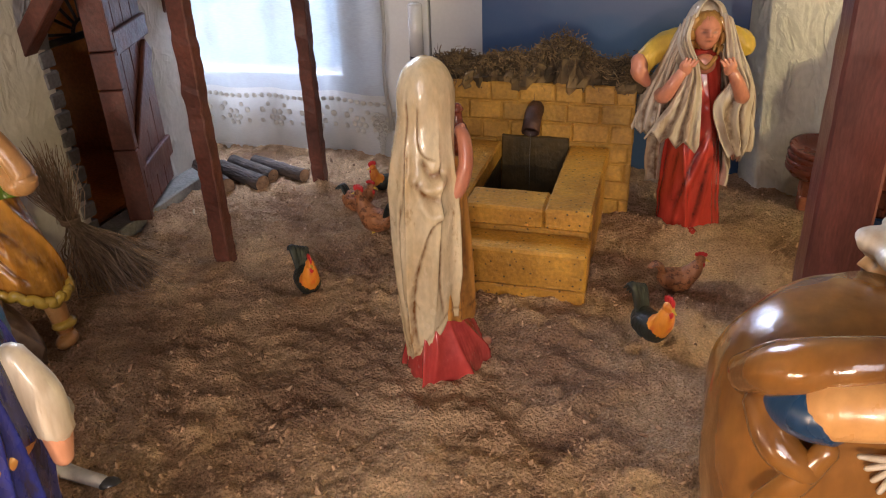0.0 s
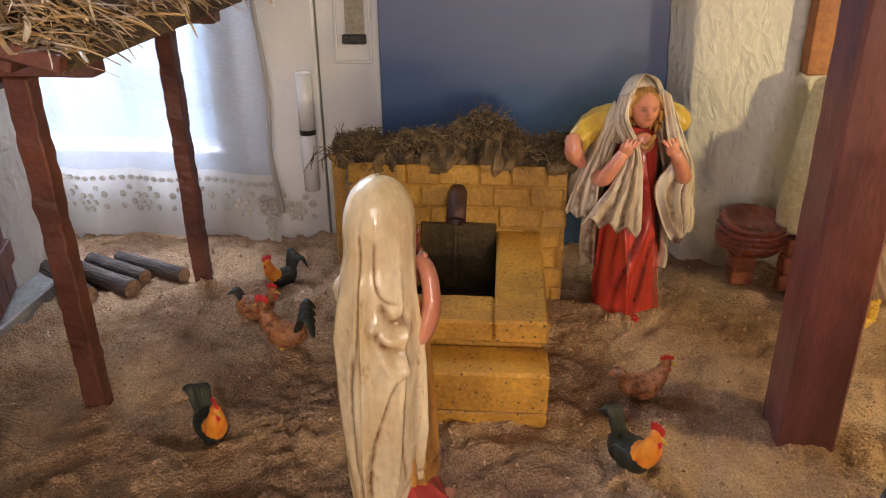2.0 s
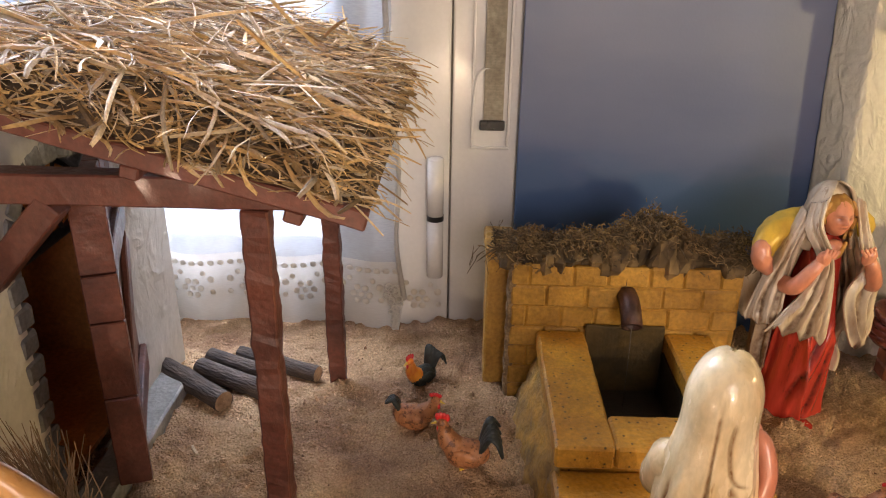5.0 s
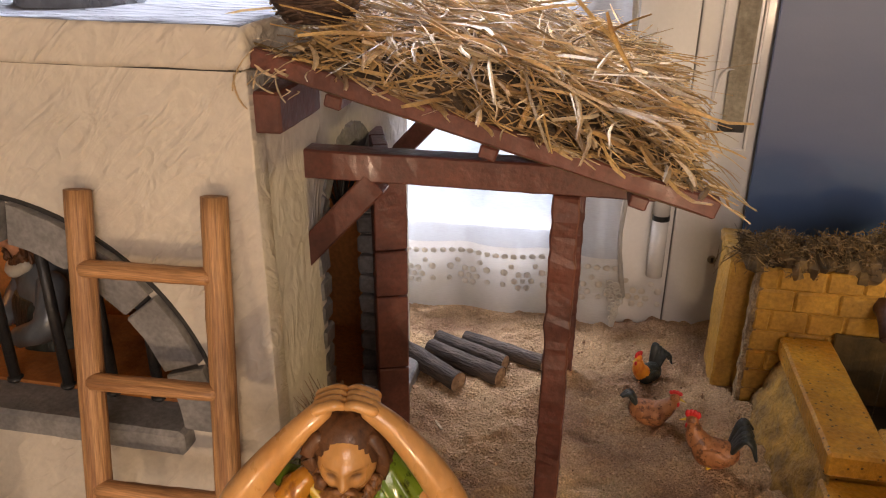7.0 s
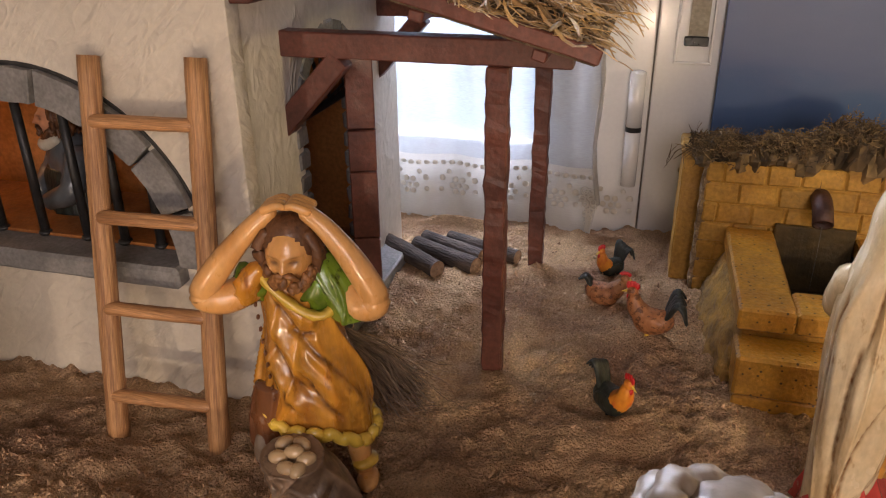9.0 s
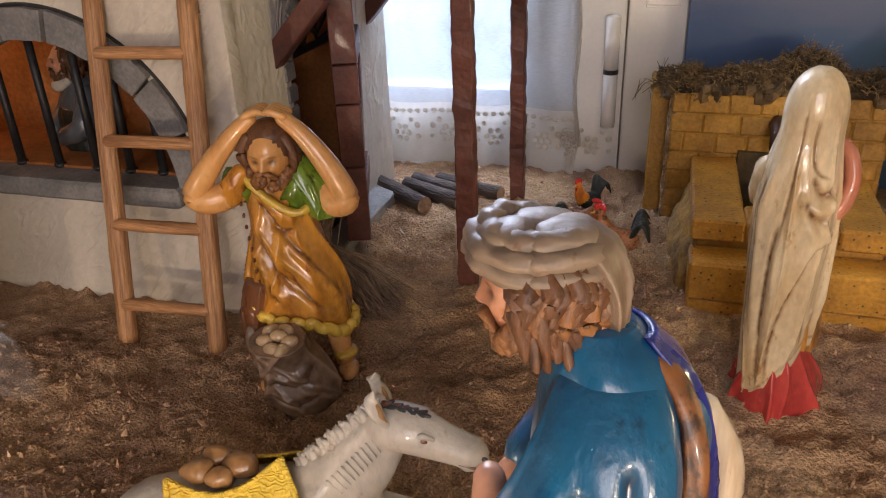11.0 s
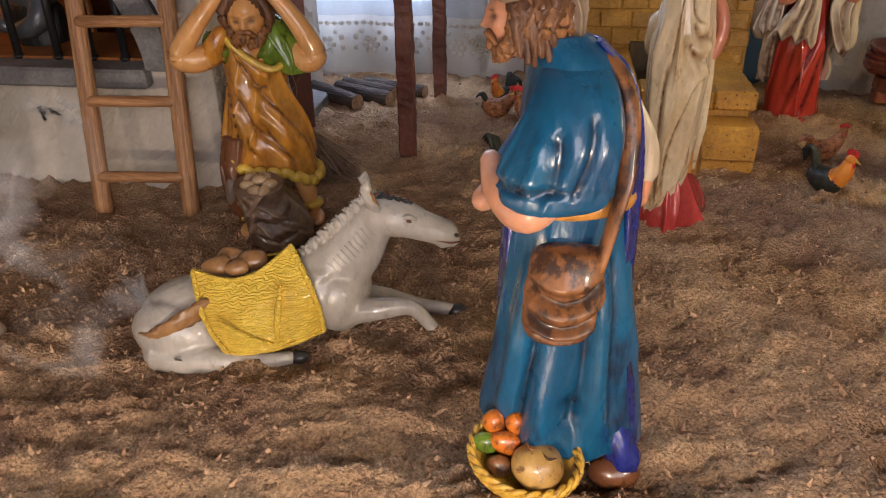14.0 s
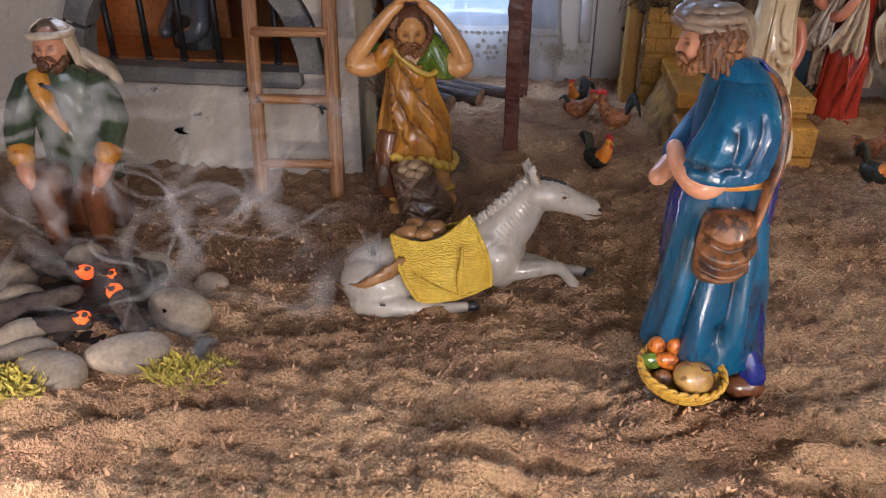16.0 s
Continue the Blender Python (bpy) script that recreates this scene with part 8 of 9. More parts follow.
def donkey():
    mats = [G_DONKEY, G_KNIT, G_HOOF, G_BROWN, G_WASH, G_HAIR]
    bm = bmesh.new()
    # lying body along +x, head raised
    rows = cr([(-0.094, 0, 0.018, 0.004, 0.006), (-0.088, 0, 0.022, 0.018, 0.018), (-0.066, 0, 0.026, 0.027, 0.026), (-0.030, 0, 0.029, 0.0275, 0.0265), (0.010, 0, 0.032, 0.0265, 0.0265), (0.045, 0, 0.036, 0.0235, 0.0245), (0.066, 0, 0.037, 0.016, 0.018), (0.074, 0, 0.038, 0.004, 0.005)], 40)
    skin(bm, [[(x, y + ry * math.cos(g), z + rz * math.sin(g)) for g in [math.tau * j / 32 for j in range(32)]] for x, y, z, ry, rz in rows], 0)
    # haunch and shoulder
    ball(bm, (-0.064, -0.017, 0.021), (0.034, 0.022, 0.024), 0, (0, 18, -6), u=30, v=22)
    ball(bm, (-0.060, 0.017, 0.022), (0.028, 0.013, 0.021), 0, (0, 20, 0))
    ball(bm, (0.047, -0.012, 0.030), (0.021, 0.015, 0.024), 0, (0, -20, 0), u=26, v=18)
    ball(bm, (0.034, -0.004, 0.050), (0.020, 0.016, 0.012), 0, (0, -30, 0), u=26, v=18)
    # neck and head
    limb(bm, [(0.040, 0.0, 0.044), (0.060, 0.0, 0.062), (0.074, -0.001, 0.082), (0.083, -0.003, 0.092)], [0.0270, 0.0225, 0.0175, 0.0145], 0, 22, 18, 0.66, up=(0, 1, 0))
    limb(bm, [(0.078, -0.002, 0.095), (0.094, -0.006, 0.093), (0.112, -0.010, 0.086), (0.130, -0.014, 0.0800)], [0.0140, 0.0148, 0.0116, 0.0098], 0, 20, 18, 0.95)
    limb(bm, [(0.124, -0.0145, 0.0755), (0.134, -0.0170, 0.0765)], [0.0062, 0.0052], 0, 14, 6)
    ball(bm, (0.094, -0.0055, 0.0885), (0.0125, 0.0105, 0.0115), 0, (0, 20, -15), u=24, v=18)
    # legs folded on the sand
    limb(bm, [(0.050, -0.014, 0.022), (0.076, -0.020, 0.026), (0.100, -0.022, 0.026), (0.112, -0.026, 0.014), (0.119, -0.030, 0.005)], [0.0110, 0.0085, 0.0062, 0.0052, 0.0056], 0, 14, 22)
    limb(bm, [(0.052, 0.014, 0.022), (0.085, 0.014, 0.014), (0.110, 0.008, 0.008), (0.134, 0.000, 0.006)], [0.0105, 0.0075, 0.0055, 0.0050], 0, 14, 20)
    limb(bm, [(-0.080, -0.024, 0.011), (-0.052, -0.036, 0.009), (-0.018, -0.041, 0.006), (0.012, -0.040, 0.005)], [0.0140, 0.0115, 0.0072, 0.0050], 0, 14, 20)
    bm = fuse(bm)
    patina_layer(bm)
    for s in (-1, 1):
        # ears with a hollow front, brow, eye, nostril, line of the mouth
        limb(bm, [(0.080, s * 0.008 - 0.002, 0.099), (0.0765, s * 0.0105 - 0.002, 0.108), (0.0735, s * 0.0100 - 0.002, 0.1175), (0.0745, s * 0.0090 - 0.002, 0.1225)], [0.0048, 0.0070, 0.0052, 0.0016], 0, 12, 14, 0.55)
        limb(bm, [(0.0815, s * 0.0095 - 0.004, 0.103), (0.0790, s * 0.0110 - 0.005, 0.110), (0.0765, s * 0.0100 - 0.004, 0.1165)], [0.0014, 0.0024, 0.0010], 4, 8, 10, 0.5)
        ball(bm, (0.1345, s * 0.0046 - 0.016, 0.0815), (0.0022, 0.0012, 0.0016), 2, (0, 30, 0), u=10, v=8)
        ball(bm, (0.101, s * 0.0112 - 0.0075, 0.0945), (0.0036, 0.0018, 0.0022), 3, (0, 20, 0), u=12, v=8)
        limb(bm, [(0.0960, s * 0.0105 - 0.0065, 0.0965), (0.1010, s * 0.0122 - 0.0075, 0.0985), (0.1065, s * 0.0105 - 0.0085, 0.0955)], [0.0012, 0.0019, 0.0011], 0, 8, 10)
        limb(bm, [(0.1370, s * 0.0040 - 0.0170, 0.0765), (0.1300, s * 0.0076 - 0.0155, 0.0772), (0.1200, s * 0.0088 - 0.0125, 0.0792)], [0.0006, 0.0008, 0.0005], 3, 6, 10)
        limb(bm, [(0.1020, s * 0.0098 - 0.0080, 0.0885), (0.1130, s * 0.0088 - 0.0105, 0.0850), (0.1240, s * 0.0080 - 0.0130, 0.0830)], [0.0010, 0.0016, 0.0010], 0, 8, 12)
        # short hatched hair down the neck
        for k in range(13):
            u = k / 12
            limb(bm, [(0.044 + 0.036 * u, s * 0.0138 * (1 - 0.25 * u), 0.064 + 0.036 * u), (0.052 + 0.032 * u, s * 0.0158 * (1 - 0.20 * u), 0.056 + 0.036 * u)], [0.0009, 0.0006], 0, 6, 6)
    for k in range(30):
        u = k / 29
        x, z = 0.027 + 0.051 * u, 0.0668 + 0.0432 * u
        limb(bm, [(x + 0.001, 0.0016 * math.sin(k * 2.1), z - 0.005), (x - 0.0012, 0.0022 * math.sin(k * 2.4), z + 0.0005), (x - 0.0032, 0.0026 * math.sin(k * 1.7), z + 0.0026)], [0.0034, 0.0026, 0.0010], 0, 7, 8)
    for k in range(14):
        u = k / 13
        limb(bm, [(0.079 + 0.020 * u, -0.003 - 0.004 * u, 0.1085 - 0.005 * u), (0.083 + 0.022 * u, -0.0045 - 0.004 * u + 0.003 * math.sin(k * 2.2), 0.1110 - 0.007 * u)], [0.0026, 0.0010], 2 if k % 3 else 3, 6, 6)
    # hooves
    ball(bm, (0.121, -0.031, 0.0035), (0.0070, 0.0060, 0.0050), 2)
    ball(bm, (0.138, -0.001, 0.005), (0.0080, 0.0058, 0.0052), 2)
    ball(bm, (0.017, -0.0395, 0.0045), (0.0075, 0.0052, 0.0048), 2)
    # breeching strap
    limb(bm, [(-0.0970, -0.007, 0.017), (-0.0910, -0.0230, 0.0215), (-0.0765, -0.0340, 0.0300), (-0.0600, -0.0335, 0.0390), (-0.042, -0.0255, 0.0460)], [0.0058, 0.0062, 0.0064, 0.0062, 0.0060], 4, 14, 60, 0.26, (0, -1, 0), 0.22)
    limb(bm, [(0.002, -0.0265, 0.012), (0.002, -0.018, 0.004)], [0.003, 0.003], 3, 8, 6)
    # woven saddle cloth: stiff flaps that stand off the back and hold the load between them
    near = ([(-0.0495, -0.010, 0.0660), (-0.0460, -0.026, 0.0460), (-0.0390, -0.036, 0.0290), (-0.0300, -0.0400, 0.0140)], [(0.0190, -0.010, 0.0790), (0.0280, -0.024, 0.0600), (0.0340, -0.0300, 0.0400), (0.0360, -0.0300, 0.0190)])
    far = ([(-0.0460, 0.010, 0.0600), (-0.0440, 0.030, 0.0400), (-0.0340, 0.036, 0.0140)], [(0.0190, 0.010, 0.0660), (0.0280, 0.028, 0.0480), (0.0360, 0.032, 0.0190)])
    sheet(bm, *near, 1, (0, -1, 0.1), 0.0075, 1.5, 0.0040, 3, 90, 60, 0.0018, 0.10, 0.0, 0.4, 0.012)
    sheet(bm, *far, 1, (0, 1, 0.1), 0.0060, 1.5, 0.0030, 6, 60, 40, 0.0018, 0.10, 0.0, 0.4, 0.006)
    for edge in near:
        limb(bm, [Vector(p) + Vector((0, -0.0008, 0)) for p in edge], [0.0019] * 4, 1, 8, 40, ridge=0.16)
    for k, top in ((0, 1.0), (3, 0.0)):
        a, b = Vector(near[0][k]), Vector(near[1][k])
        limb(bm, [a.lerp(b, u) + Vector((0, -0.0078 * math.sin(math.pi * u), -0.012 * top * math.sin(math.pi * u))) for u in [q / 8 for q in range(9)]], [0.0017] * 9, 1, 8, 50, ridge=0.16)
    # the diagonal crease of the near flap
    limb(bm, [(-0.034, -0.0395, 0.0420), (-0.016, -0.0455, 0.0310), (0.004, -0.0440, 0.0200)], [0.0012, 0.0026, 0.0014], 1, 8, 20, 0.6)
    limb(bm, [(0.010, -0.0300, 0.0600), (0.006, -0.0410, 0.0400), (0.004, -0.0440, 0.0200)], [0.0012, 0.0026, 0.0014], 1, 8, 20, 0.6)
    for x, y, q in ((-0.034, 0.0, 0.0085), (-0.010, 0.004, 0.0090), (-0.026, 0.012, 0.008), (-0.020, -0.006, 0.0070)):
        ball(bm, (x, y, 0.0625), (q * 1.25, q, q * 0.85), 4, lump=0.2, scale=120)
    figure("donkey_figurine", bm, mats, pose(-0.088, 0.143, -0.003, 0, 0, 17) @ Matrix.Scale(0.96, 4), "grey donkey figurine lying down under a yellow woven saddle cloth", "donkey figurine")


donkey()


def seated_man():
    mats = [G_OLIVE, G_BROWN, G_PINK, G_HAIR, G_CREAM, G_ORANGE]
    bm = bmesh.new()
    robe(bm, [(0.060, 0, 0.006, 0.036, 0.028, 1), (0.085, 0, 0.006, 0.035, 0.027, 1), (0.12, 0, 0.004, 0.0335, 0.024, 0.8), (0.150, 0, 0.002, 0.032, 0.021, 0.5), (0.166, 0, 0, 0.022, 0.016, 0.2), (0.174, 0, 0, 0.011, 0.011, 0)], 0, 80, 40, 11, 14, 0.11)
    for s in (-1, 1):
        limb(bm, [(s * 0.016, 0.0, 0.066), (s * 0.022, -0.036, 0.070), (s * 0.022, -0.042, 0.040), (s * 0.020, -0.042, 0.010)], [0.016, 0.0155, 0.0125, 0.010], 1, 16, 22, ridge=0.06)
        ball(bm, (s * 0.021, -0.050, 0.005), (0.0085, 0.0165, 0.0075), 1)
        limb(bm, [(s * 0.030, 0.0, 0.155), (s * 0.042, -0.010, 0.125), (s * 0.040, -0.030, 0.100)], [0.012, 0.0135, 0.0115], 0, 16, 16, ridge=0.05)
        limb(bm, [(s * 0.040, -0.030, 0.101), (s * 0.038, -0.036, 0.094)], [0.0120, 0.0118], 5, 14, 6)
        limb(bm, [(s * 0.038, -0.034, 0.092), (s * 0.034, -0.044, 0.082), (s * 0.030, -0.048, 0.072)], [0.0085, 0.0080, 0.0055], 2, 12, 10)
    limb(bm, [(-0.014, -0.018, 0.165), (-0.008, -0.025, 0.145), (0.004, -0.027, 0.118)], [0.010, 0.009, 0.004], 5, 12, 12, 0.6)
    head(bm, (0, -0.008, 0.188), 0.0165, 2, None, beard=3)
    # headcloth with its band
    robe(bm, [(0.150, 0, 0.012, 0.0245, 0.016, 1), (0.17, 0, 0.009, 0.0225, 0.017, 0.8), (0.19, 0, 0.002, 0.0195, 0.0195, 0.4), (0.205, 0, -0.003, 0.0175, 0.0185, 0.2), (0.2125, 0, -0.004, 0.008, 0.009, 0)], 4, 60, 30, 9, 3, 0.12, span=(-38, 218), thick=0.003)
    limb(bm, [(0.018 * math.cos(g), -0.004 + 0.0195 * math.sin(g), 0.2015) for g in [math.tau * j / 16 for j in range(17)]], [0.0034] * 17, 4, 8, 34, ridge=0.2)
    limb(bm, [(0.018, 0.012, 0.178), (0.034, 0.014, 0.165), (0.047, 0.010, 0.152)], [0.009, 0.011, 0.006], 4, 12, 12, 0.6, ridge=0.15)
    box(bm, (-0.030, -0.012, 0.0), (0.030, 0.034, 0.058), 1, 0.006)
    figure("seated_man_figurine", bm, mats, pose(-0.455, 0.205, -0.002, 0, 0, 12), "seated man figurine in a green coat and cream headcloth")


seated_man()


def prisoner():
    mats = [G_GREY, G_BLACK, G_PINK, G_HAIR, G_WHITE]
    bm = bmesh.new()
    limb(bm, [(-0.012, -0.012, 0.103), (0.0, -0.020, 0.097), (0.012, -0.012, 0.103)], [0.005, 0.006, 0.005], 4, 10, 12)
    robe(bm, [(0.0, 0, 0, 0.034, 0.028, 0.6), (0.06, 0, 0, 0.034, 0.026, 0.8), (0.075, 0, 0, 0.029, 0.022, 0.5)], 1, 60, 24, 9, 5, 0.08)
    robe(bm, [(0.066, 0, 0, 0.028, 0.021, 0.8), (0.085, 0, 0, 0.029, 0.021, 0.8), (0.098, 0, 0, 0.020, 0.016, 0.4), (0.105, 0, 0, 0.010, 0.010, 0)], 0, 60, 24, 9, 6, 0.1)
    for s in (-1, 1):
        limb(bm, [(s * 0.026, 0, 0.09), (s * 0.036, -0.012, 0.062), (s * 0.020, -0.030, 0.050)], [0.011, 0.011, 0.008], 0, 14, 14, ridge=0.06)
    head(bm, (0, -0.006, 0.119), 0.0165, 2, 3, beard=3, face=-100)
    figure("prisoner_figurine", bm, mats, pose(-0.452, 0.482, 0.085, 0, 0, -38), "figurine of a bearded man in dark clothes behind the bars")


prisoner()


def tending_man():
    mats = [G_GREY, G_LEATHER, G_SALMON, G_BLOND, G_TAUPE, G_STRAW]
    bm = bmesh.new()
    # grey shirt, brown apron over dark breeches, yellow boots, straw-blond hair
    drape(bm, [(0.085, 0, 0, 0.026, 0.022, 0.9), (0.12, 0, -0.002, 0.027, 0.022, 1), (0.155, 0, -0.006, 0.027, 0.019, 0.6), (0.172, 0, -0.009, 0.012, 0.012, 0)], 0, 90, 50, 11, 2, 0.20)
    drape(bm, [(0.040, 0.004, -0.004, 0.030, 0.026, 1), (0.07, 0.002, -0.004, 0.029, 0.025, 1), (0.098, 0, -0.002, 0.0265, 0.0225, 0.8)], 4, 90, 40, 12, 6, 0.22)
    limb(bm, [(0.0, -0.020, 0.158), (0.0, -0.026, 0.13), (0.002, -0.026, 0.10)], [0.010, 0.016, 0.018], 1, 16, 18, 0.4, ridge=0.1)
    for s in (-1, 1):
        limb(bm, [(s * 0.014, 0.004, 0.05), (s * 0.017, -0.002, 0.030), (s * 0.018, 0.0, 0.008)], [0.013, 0.0115, 0.0105], 5, 14, 16, ridge=0.12)
        ball(bm, (s * 0.018, -0.008, 0.006), (0.0095, 0.016, 0.009), 5, lump=0.2)
        limb(bm, [(s * 0.024, -0.004, 0.158), (s * 0.034, -0.010, 0.130), (s * 0.034, -0.018, 0.112)], [0.0115, 0.0125, 0.0105], 0, 14, 18, ridge=0.14)
        limb(bm, [(s * 0.034, -0.018, 0.112), (s * 0.028, -0.044, 0.118), (s * 0.018, -0.064, 0.128)], [0.0078, 0.0070, 0.005], 2, 12, 10)
    head(bm, (0, -0.014, 0.184), 0.0165, 2, 3, beard=3)
    figure("oven_keeper_figurine", bm, mats, pose(0.618, 0.668, -0.008, 0, 0, -30) @ Matrix.Diagonal((0.70, 0.76, 0.95, 1.0)), "bearded man figurine in grey shirt and brown apron by the oven")
    b = bmesh.new()
    prof = [(0.010, 0.0), (0.020, 0.004), (0.026, 0.014), (0.0265, 0.017), (0.023, 0.016), (0.006, 0.005)]
    skin(b, [[(r * math.cos(math.tau * j / 32), r * math.sin(math.tau * j / 32), z) for j in range(32)] for r, z in prof], 0)
    t = part("basin", b, G_NAVY, None, smooth=True)
    t.location = (0.590, 0.672, -0.006)
    tagged(t, "small dark blue basin on the sand", "basin")


tending_man()


def red_mantle_figure():
    mats = [G_NAVY, G_COMB, G_PINK, G_HAIR]
    red = glaze("vermilion_paint", (0.62, 0.085, 0.020), (0.46, 0.045, 0.012), rough=0.25)
    bm = bmesh.new()
    robe(bm, [(-0.003, 0, 0, 0.044, 0.036, 1), (0.03, 0, 0, 0.039, 0.032, 1), (0.08, 0, 0, 0.031, 0.026, 1), (0.12, 0, 0, 0.027, 0.023, 0.7)], 0, 84, 40, 15, 9, 0.12)
    robe(bm, [(0.078, 0, 0, 0.0375, 0.031, 1), (0.10, 0, 0, 0.0385, 0.031, 1), (0.14, 0, 0, 0.0365, 0.029, 1), (0.175, 0, 0, 0.030, 0.024, 0.6), (0.192, 0, 0, 0.020, 0.018, 0.3), (0.214, 0, 0, 0.0185, 0.0190, 0.2), (0.228, 0, 0, 0.010, 0.011, 0), (0.230, 0, 0, 0.001, 0.001, 0)], 1, 84, 46, 11, 19, 0.14, twist=2.4)
    head(bm, (0, -0.012, 0.204), 0.0155, 2, None)
    figure("red_mantle_figurine", bm, [mats[0], red, mats[2], mats[3]], pose(0.558, 0.366, 0.0, 0, 0, 20) @ Matrix.Scale(1.12, 4), "figurine in a dark blue skirt and vermilion mantle")


red_mantle_figure()


def brown_cloak_man():
    amber = glaze("amber_glaze", (0.26, 0.105, 0.018), (0.10, 0.040, 0.012), rough=0.16, coat=0.8)
    mats = [amber, G_NAVY, G_SKIN, G_CREAM, G_BLACK, G_HAIR]
    bm = bmesh.new()
    # a stooping man wrapped in a full brown cloak, one arm laid across it
    robe(bm, [(0.010, 0.004, 0, 0.030, 0.028, 1), (0.06, 0.003, 0, 0.034, 0.031, 1), (0.11, 0, 0, 0.040, 0.036, 0.9), (0.155, 0, 0, 0.0455, 0.0400, 0.8), (0.190, 0, 0, 0.0425, 0.038, 0.6), (0.211, 0.002, 0.004, 0.030, 0.028, 0.3), (0.2205, 0.006, 0.010, 0.012, 0.012, 0)], 0, 100, 60, 7, 11, 0.09, twist=1.5)
    limb(bm, [(-0.024, -0.030, 0.196), (-0.017, -0.038, 0.201), (-0.010, -0.042, 0.204)], [0.0080, 0.0108, 0.0112], 1, 20, 14)
    limb(bm, [(-0.012, -0.043, 0.2065), (0.006, -0.045, 0.211), (0.026, -0.041, 0.213)], [0.0112, 0.0108, 0.0080], 2, 18, 14)
    limb(bm, [(-0.034, -0.020, 0.198), (-0.024, -0.034, 0.2120), (-0.006, -0.040, 0.2210), (0.016, -0.036, 0.2230)], [0.0075, 0.0095, 0.0085, 0.0070], 0, 18, 22)
    limb(bm, [(-0.030, -0.030, 0.196), (-0.024, -0.040, 0.186), (-0.014, -0.0445, 0.180)], [0.0060, 0.0070, 0.0050], 0, 16, 14)
    limb(bm, [(-0.010, -0.044, 0.190), (-0.018, -0.043, 0.172), (-0.026, -0.038, 0.158)], [0.004, 0.005, 0.003], 0, 10, 12)
    for k in range(4):
        limb(bm, [(0.014, -0.0395, 0.186), (0.000 + 0.003 * k, -0.0415 + 0.0006 * k, 0.187 - 0.005 * k)], [0.0018, 0.0010], 3, 6, 6)
    limb(bm, [(-0.016, -0.008, 0.07), (-0.044, -0.022, 0.034), (-0.062, -0.030, 0.006)], [0.012, 0.009, 0.007], 4, 14, 16)
    ball(bm, (-0.068, -0.034, 0.004), (0.013, 0.008, 0.006), 4, (0, 0, 25))
    limb(bm, [(0.014, -0.006, 0.03), (0.016, -0.010, 0.005)], [0.010, 0.009], 4, 12, 8)
    head(bm, (0.026, 0.034, 0.216), 0.0160, 2, 5, face=160, beard=5)
    ball(bm, (0.025, 0.034, 0.2270), (0.0195, 0.0195, 0.0085), 3, u=36, v=20, lump=0.4, scale=90)
    figure("brown_cloak_figurine", bm, mats, pose(0.434, 0.140, 0.0, 0, 0, 0), "glossy figurine of a stooping man in a full brown cloak")


brown_cloak_man()


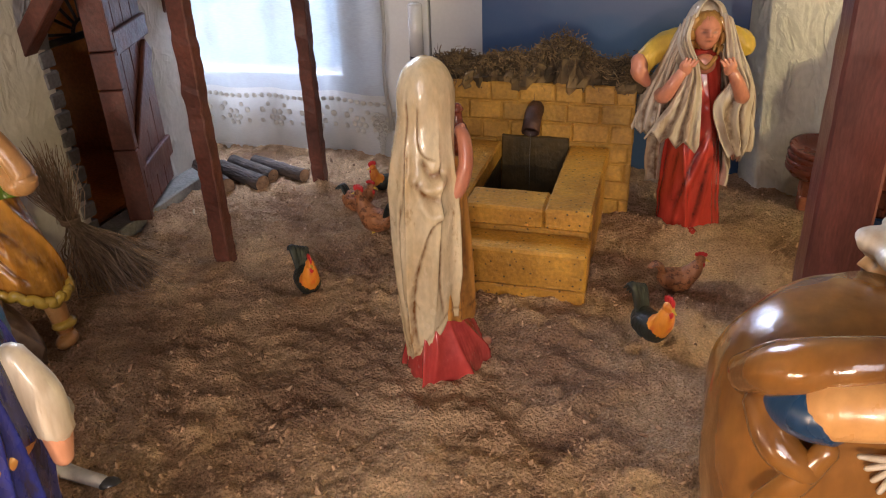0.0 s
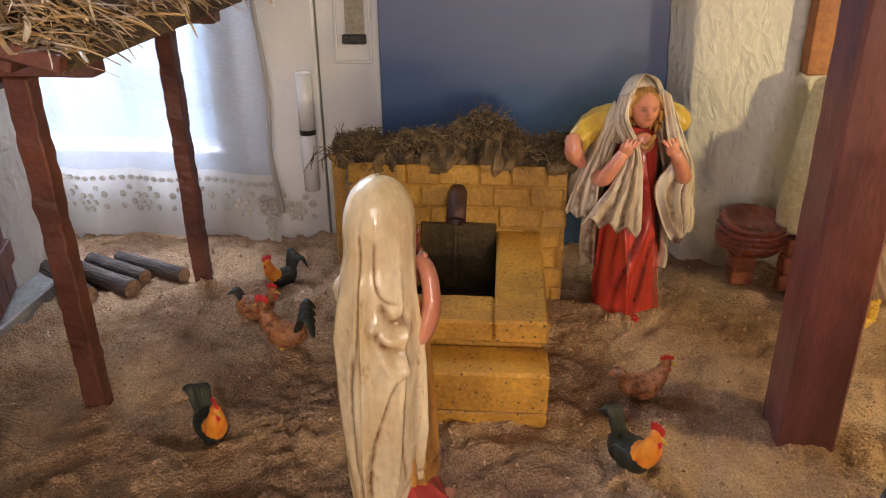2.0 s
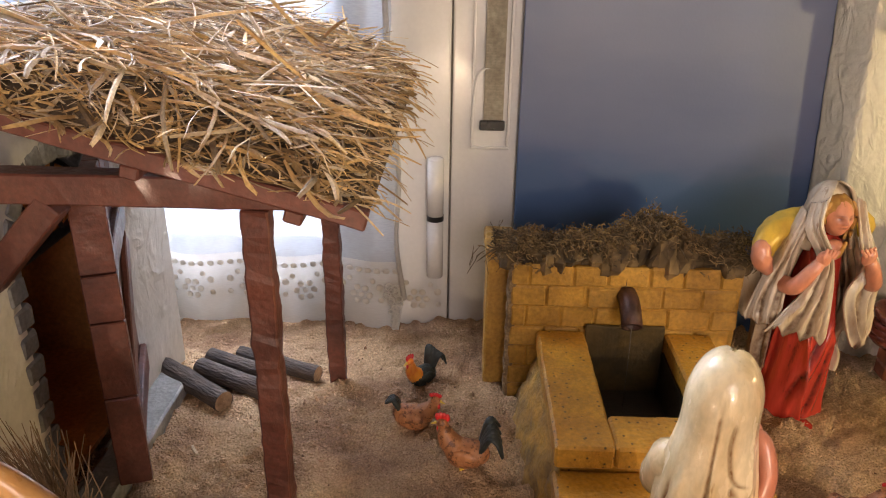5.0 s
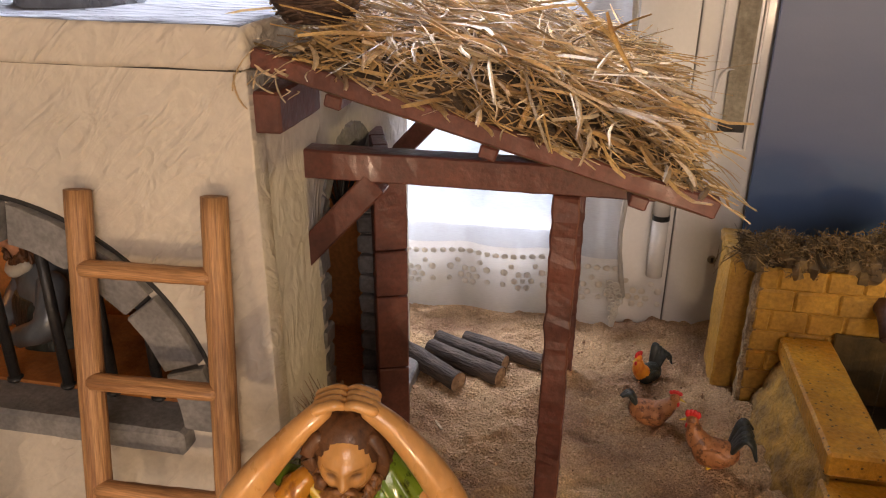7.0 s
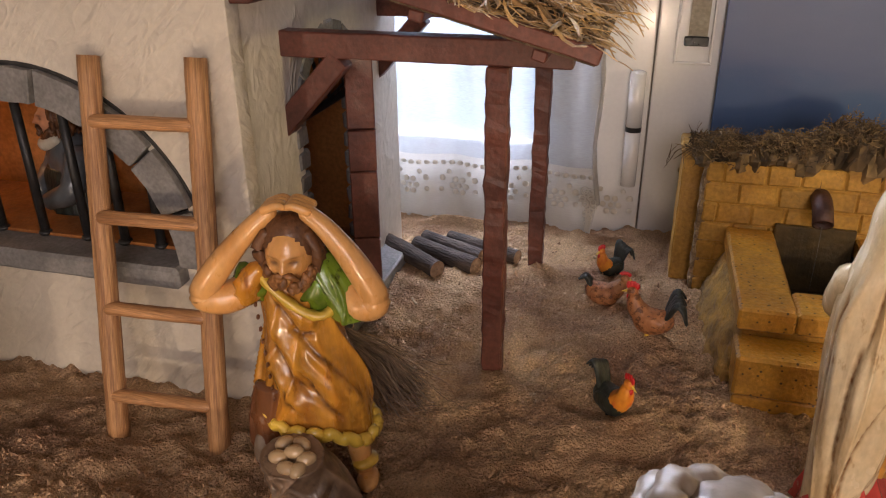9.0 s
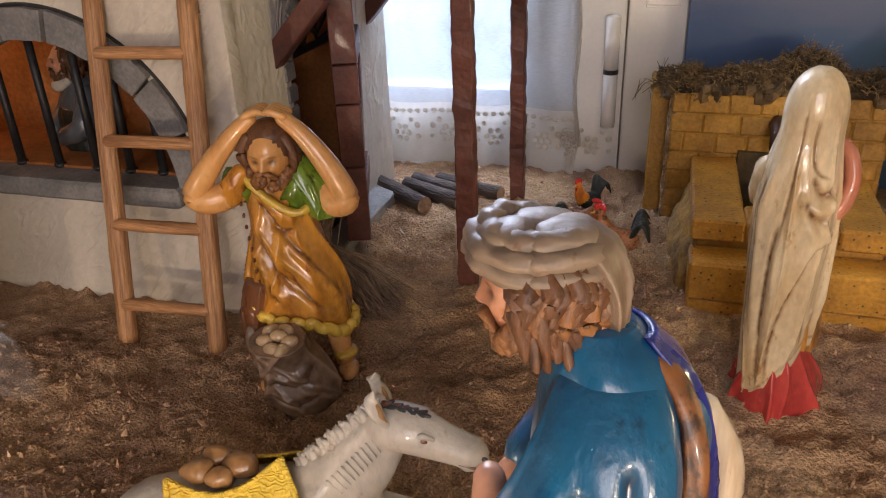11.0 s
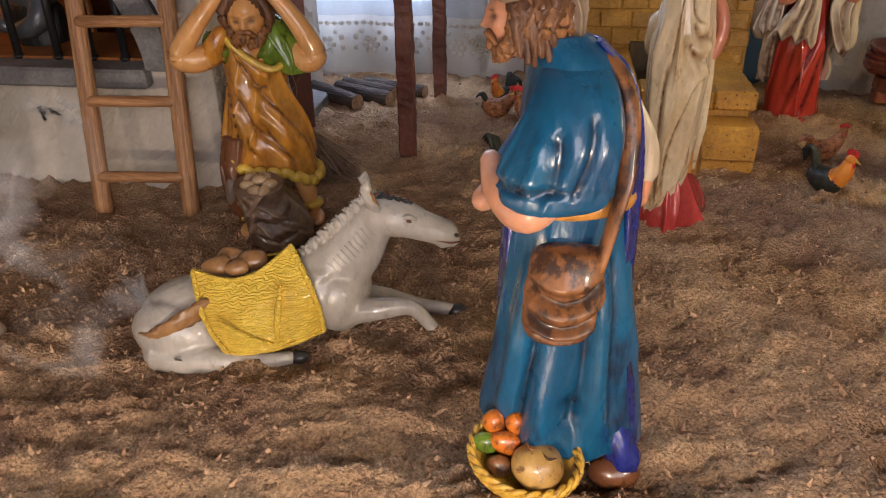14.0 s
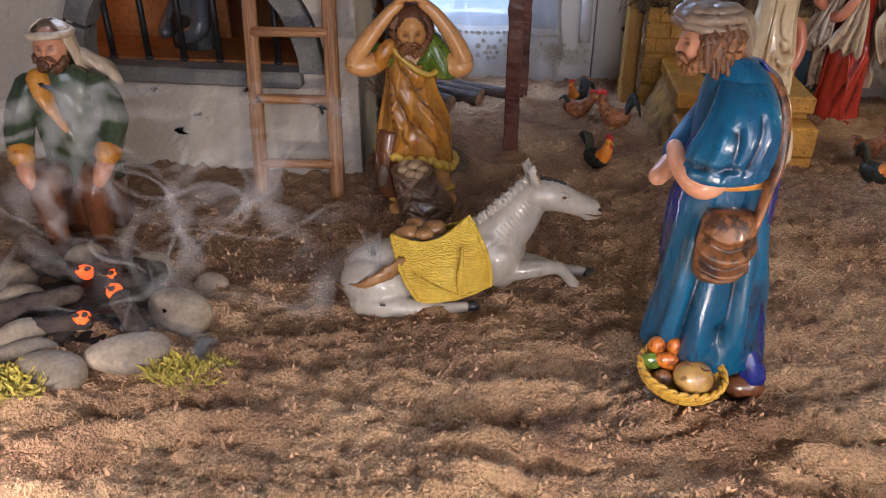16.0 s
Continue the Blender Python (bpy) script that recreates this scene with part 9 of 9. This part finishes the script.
# ---- poultry ----
def bird(name, label, x, y, turn, body_i, neck_i, tail_i, size=1.0, cock=True, peck=0.0, group="poultry on the sand"):
    mats = [G_BLACK, G_RUSSET, G_FIRE, G_COMB, G_YELLOW, G_WHITE]
    bm = bmesh.new()
    rows = cr([(-0.019, 0.017, 0.002, 0.003), (-0.014, 0.0170, 0.0085, 0.0085), (-0.003, 0.0150, 0.0108, 0.0115), (0.008, 0.0160, 0.0100, 0.0108), (0.0140, 0.0195, 0.006, 0.007)], 20)
    skin(bm, [[(xx, ry * math.cos(g), z + rz * math.sin(g)) for g in [math.tau * j / 20 for j in range(20)]] for xx, z, ry, rz in rows], body_i)
    up = 0.040 - 0.016 * peck
    limb(bm, [(0.006, 0, 0.018), (0.0125, 0, 0.026 - 0.004 * peck), (0.0150 + 0.006 * peck, 0, up - 0.004)], [0.0098, 0.0076, 0.0050], neck_i, 14, 12)
    hx = 0.0160 + 0.007 * peck
    ball(bm, (hx, 0, up), (0.0046, 0.0040, 0.0044), neck_i, u=12, v=10)
    limb(bm, [(hx + 0.004, 0, up), (hx + 0.0085, 0, up - 0.0018)], [0.0014, 0.0004], 4, 6, 5)
    ball(bm, (hx + 0.0030, 0, up - 0.0052), (0.0016, 0.0020, 0.0030), 3, u=8, v=6)
    for k in range(4):
        ball(bm, (hx - 0.0035 + 0.0024 * k, 0, up + 0.0050 + (0.0010 if k in (1, 2) else 0)), (0.0021, 0.0011, 0.0034 if cock else 0.0020), 3, u=8, v=6)
    for k in range(5 if cock else 3):
        s = (k - 2) * 0.0022 if cock else (k - 1) * 0.0022
        h = 0.021 if cock else 0.011
        limb(bm, [(-0.011, s * 0.5, 0.016), (-0.0145 - 0.0012 * k, s, 0.018 + h * 0.75), (-0.0180 - 0.0018 * k, s * 1.5, 0.019 + h * (1.15 - 0.1 * k)), (-0.0240 - 0.0014 * k, s * 1.8, 0.017 + h * (1.0 - 0.18 * k))], [0.0045, 0.0048, 0.0040, 0.0018], tail_i, 10, 12, 0.5)
    for s in (-1, 1):
        ball(bm, (-0.003, s * 0.0085, 0.0165), (0.0105, 0.0028, 0.0062), body_i, (0, -8, 0), lump=0.15, scale=200)
        limb(bm, [(0.0, s * 0.004, 0.008), (0.001, s * 0.004, 0.0)], [0.0026, 0.0018], 4 if body_i else 0, 6, 5)
    ob = figure(name, bm, mats, Matrix.Translation((x, y, sand_height(x, y) - 0.005 * size)) @ pose(0, 0, 0, 0, 0, turn) @ Matrix.Scale(size, 4), label, "poultry figurine")
    tagged(ob, group=group)


bird("rooster_figurine", "black rooster figurine with an orange neck standing under the window", 0.037, 0.716, 225, 0, 2, 0, 0.95)
bird("hen_figurine", "russet hen figurine with a black tail walking", 0.036, 0.630, -12, 1, 1, 0, 1.08, False, 0.3)
bird("hen_figurine", "russet rooster figurine with a black tail and red comb", 0.082, 0.568, 168, 1, 1, 0, 1.15, True, 0.1)
bird("rooster_figurine", "black rooster figurine with an orange neck beside a footprint", 0.056, 0.450, -48, 0, 2, 0, 1.05)
bird("rooster_figurine", "black rooster figurine with an orange neck and red comb", 0.372, 0.436, -50, 0, 2, 0, 1.12)
bird("hen_figurine", "russet hen figurine in front of the fountain", 0.392, 0.522, 6, 1, 1, 1, 1.0, False, 0.2)


def build_chip():
    bm = timber((-0.010, -0.0012, 0), (0.010, 0.0012, 0.0012), 0.0008, 4, 0.0003)
    ob = part("wood_shaving", bm, STRAW_PALE)
    ob.matrix_basis = pose(-0.158, 0.590, sand_height(-0.158, 0.590) + 0.0002, 0, 0, -55)
    tagged(ob, "pale wood shaving lying on the sand", "shaving")


build_chip()
